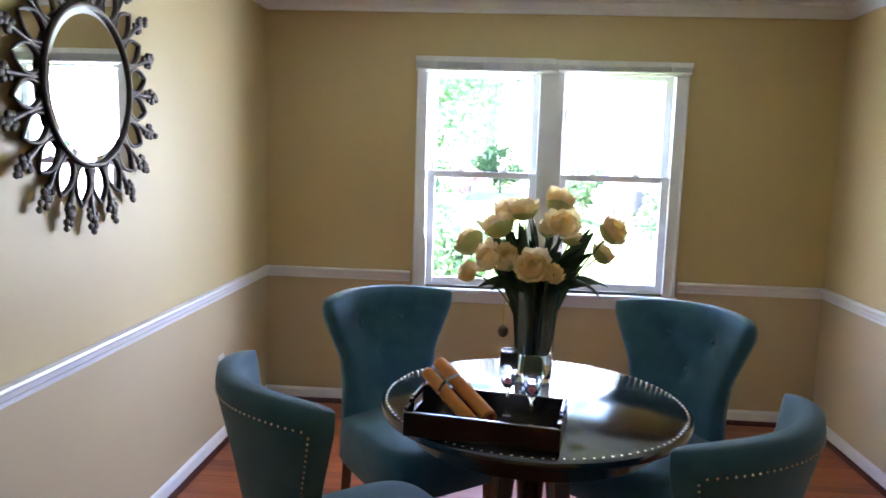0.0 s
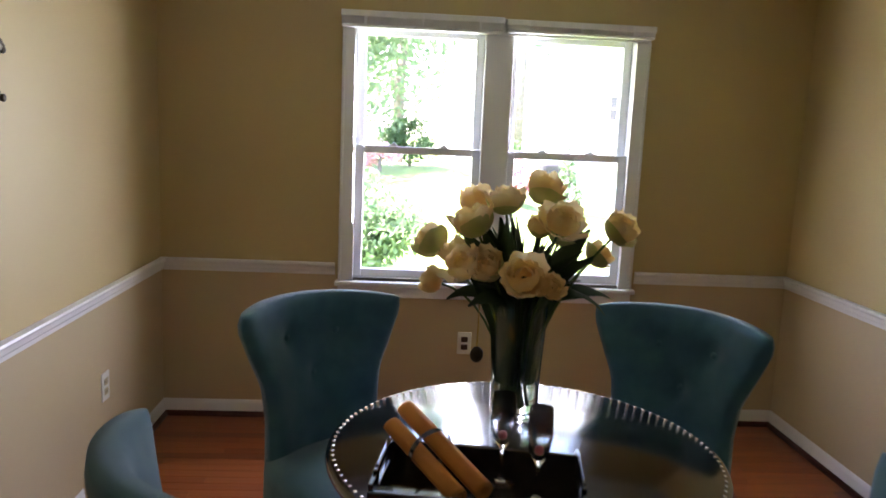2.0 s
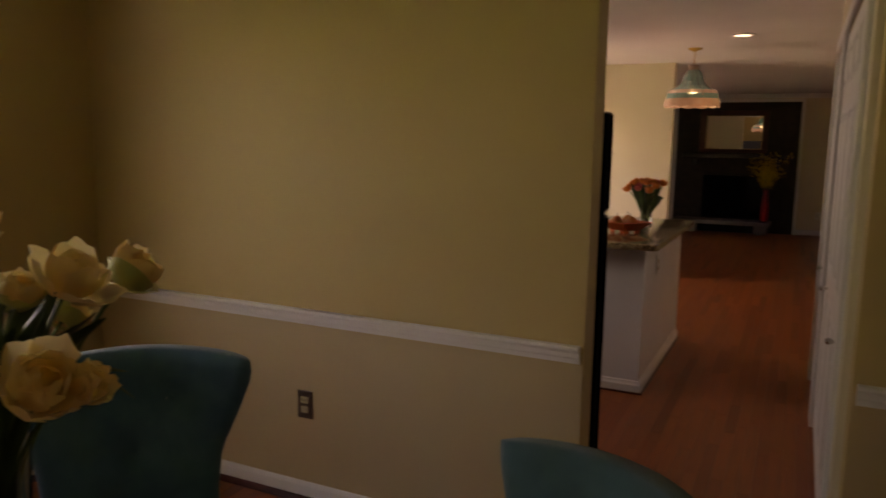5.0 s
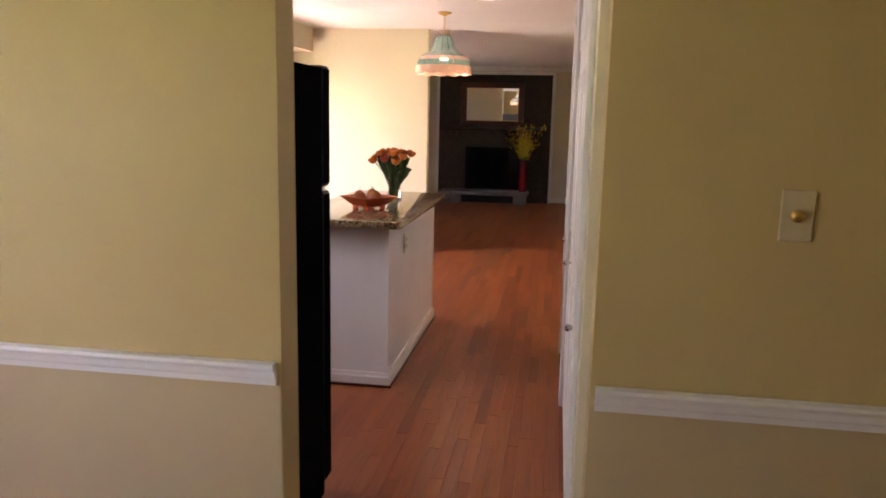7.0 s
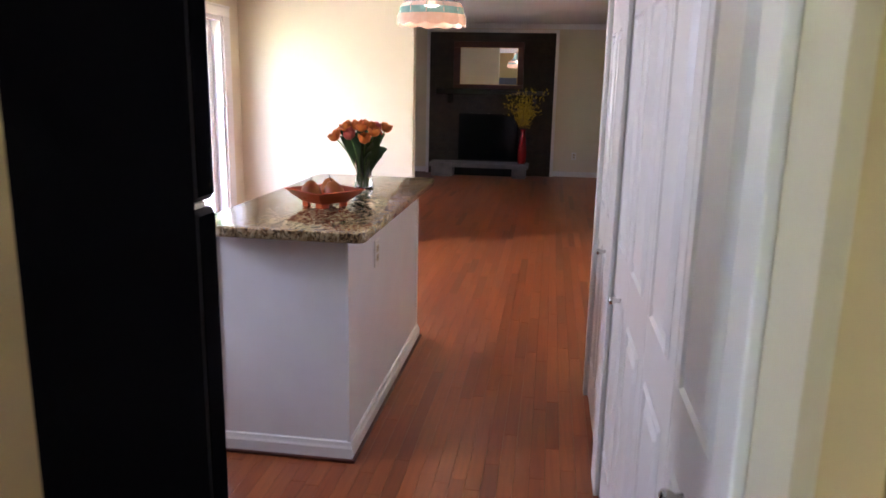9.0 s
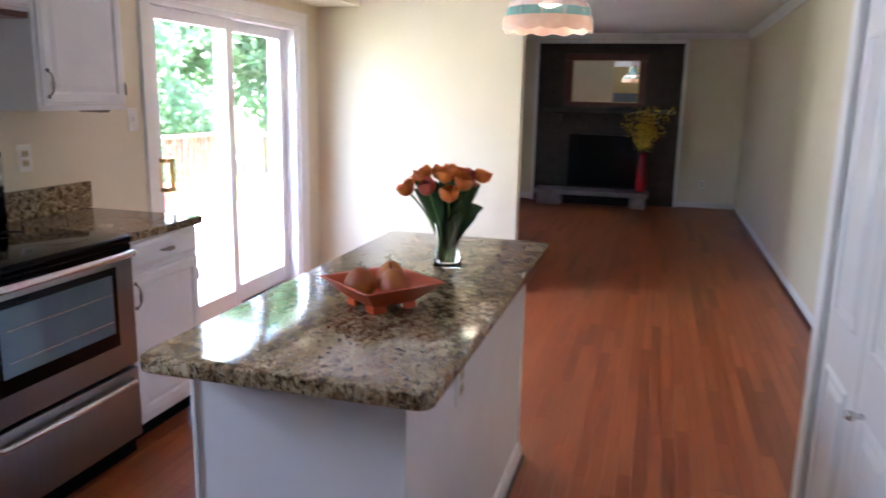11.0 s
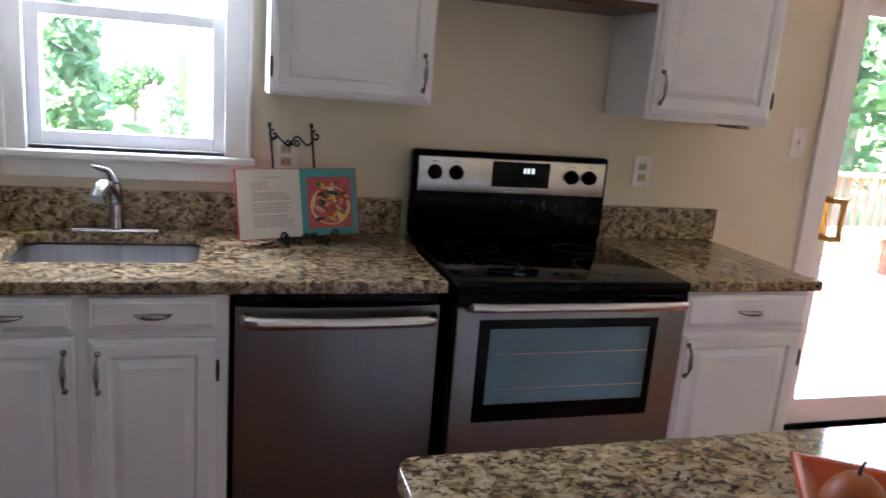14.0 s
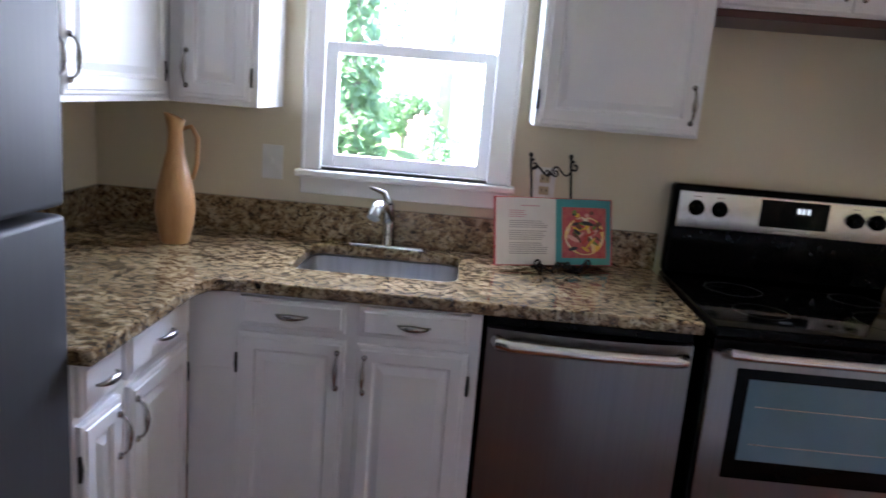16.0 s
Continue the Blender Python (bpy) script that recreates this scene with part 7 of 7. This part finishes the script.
far_house()
gx, gy = -18.0, 2.55
gz = lawn(gx, gy)
gr = thing("grill", "covered black barbecue grill on the lawn", "grill", (gx, gy, gz))
part("cover", slab(gx - 0.45, gx + 0.45, gy - 0.43, gy + 0.43, gz + 0.45, gz + 1.25, 0.09, 3), BLACK_PLASTIC, gr, "black fitted cover")
part("cart", slab(gx - 0.38, gx + 0.38, gy - 0.36, gy + 0.36, gz - 0.02, gz + 0.45, 0.01), BLACK_PLASTIC, gr)


def deck():
    """The rear deck outside the sliding door: boards, rail and built-in bench."""
    x0, x1, y0, y1, z = -3.6, -0.24, 3.2, 10.4, -0.10
    d = thing("deck", "weathered wooden deck with a rail and bench", "deck", ((x0 + x1) / 2, (y0 + y1) / 2, GZ), kind="structure")
    for i in range(int((x1 - x0) / 0.145)):
        xa = x0 + i * 0.145
        part("deck_board", slab(xa, xa + 0.138, y0, y1, z - 0.035, z, 0.004), DECK_WOOD, d)
    part("rim_joist", slab(x0 - 0.04, x0 - 0.001, y0, y1, z - 0.25, z - 0.001), CEDAR, d)
    for xx in (x0 + 0.1, x1 - 0.3):
        for yy in (y0 + 0.2, (y0 + y1) / 2, y1 - 0.3):
            part("footing_post", slab(xx, xx + 0.1, yy, yy + 0.1, GZ - 0.1, z - 0.036), CEDAR, d)
    rl = thing("deck_rail", "reddish wooden deck railing with upright balusters", "railing", (x0, (y0 + y1) / 2, z))
    part("cap", slab(x0 - 0.02, x0 + 0.14, y0, y1 + 0.05, z + 0.93, z + 0.97, 0.006), CEDAR, rl)
    part("cap", slab(x0 + 0.141, x1, y1 - 0.09, y1 + 0.05, z + 0.93, z + 0.97, 0.006), CEDAR, rl)
    for yy in (y0, 5.0, 6.8, 8.6, y1 - 0.09):
        part("post", slab(x0 + 0.02, x0 + 0.11, yy, yy + 0.09, z, z + 0.93, 0.004), CEDAR, rl)
    for xx in (-2.3, -1.0):
        part("post", slab(xx, xx + 0.09, y1 - 0.07, y1 + 0.02, z, z + 0.93, 0.004), CEDAR, rl)
    part("bottom_rail", slab(x0 + 0.04, x0 + 0.08, y0, y1, z + 0.09, z + 0.13), CEDAR, rl)
    yy = y0 + 0.15
    while yy < y1 - 0.1:
        part("baluster", slab(x0 + 0.04, x0 + 0.075, yy, yy + 0.035, z + 0.13, z + 0.93), CEDAR, rl)
        yy += 0.125
    xx = x0 + 0.2
    while xx < x1:
        part("baluster", slab(xx, xx + 0.035, y1 - 0.04, y1 - 0.005, z + 0.05, z + 0.93), CEDAR, rl)
        xx += 0.125
    b = thing("deck_bench", "reddish slatted wooden bench on the deck", "bench", (x0 + 0.5, 6.6, z))
    for i in range(3):
        part("slat", slab(x0 + 0.28 + i * 0.15, x0 + 0.42 + i * 0.15, 5.2, 8.2, z + 0.42, z + 0.455, 0.004), CEDAR, b)
    for yy in (5.4, 6.7, 8.0):
        part("leg", slab(x0 + 0.34, x0 + 0.66, yy, yy + 0.09, z, z + 0.4195), CEDAR, b)
    return d


deck()

# ---- floor boards ----
def board_mesh(L, w, name):
    """One oak board with eased long edges; its top lies at z = 0."""
    hx, hy, g = w / 2 - 0.0004, L / 2 - 0.0004, 0.0006
    v = [(-hx, -hy, -0.02), (hx, -hy, -0.02), (hx, hy, -0.02), (-hx, hy, -0.02),
         (-hx, -hy, -g), (hx, -hy, -g), (hx, hy, -g), (-hx, hy, -g),
         (-hx + g, -hy + g, 0), (hx - g, -hy + g, 0), (hx - g, hy - g, 0), (-hx + g, hy - g, 0)]
    f = [(8, 9, 10, 11)] + [(a, (a + 1) % 4, (a + 1) % 4 + 4, a + 4) for a in range(4)] + [(a + 4, (a + 1) % 4 + 4, (a + 1) % 4 + 8, a + 8) for a in range(4)]
    return v, f


BW = 0.0572
floor = thing("floor", "glossy red-brown oak strip floor", "floor", (2.0, 4.0, 0), kind="structure")
LENGTHS = [0.45, 0.6, 0.75, 0.9, 1.1]
shared = {}
rng = random.Random(7)
allv, allf = [], []
count = 0
cols = int((5.0 + 0.05) / BW) + 1
for c in range(cols):
    x = 0.0 + (c + 0.5) * BW
    if x > 4.95:
        break
    yend = YF if x < XR else -0.0
    y = -3.18 - rng.uniform(0, 0.7)
    while y < yend:
        full = rng.choice(LENGTHS)
        ya, yb = max(y, -3.18), min(y + full, yend)
        y += full
        if yb - ya < 0.01:
            continue
        L = full if yb - ya > full - 1e-6 else yb - ya
        yc = (ya + yb) / 2
        near = L == full and 2.1 < x < 3.1 and 0.0 < yc < 7.6 and count < 300
        v, f = board_mesh(L, BW, "b")
        if near:
            if L not in shared:
                me = bpy.data.meshes.new("board")
                me.from_pydata(v, [], f)
                me.materials.append(OAK_PART)
                shared[L] = me
            ob = new("board", shared[L])
            ob.parent = floor
            ob.location = Vector((x, yc, 0)) - floor.location
            count += 1
        else:
            n = len(allv)
            allv += [(a + x - 2.0, b + yc - 4.0, z) for a, b, z in v]
            allf += [tuple(i + n for i in q) for q in f]
me = bpy.data.meshes.new("boards")
me.from_pydata(allv, [], allf)
me.materials.append(OAK_ALL)
ob = new("boards", me)
ob.parent = floor
ob["kind"] = "stuff"
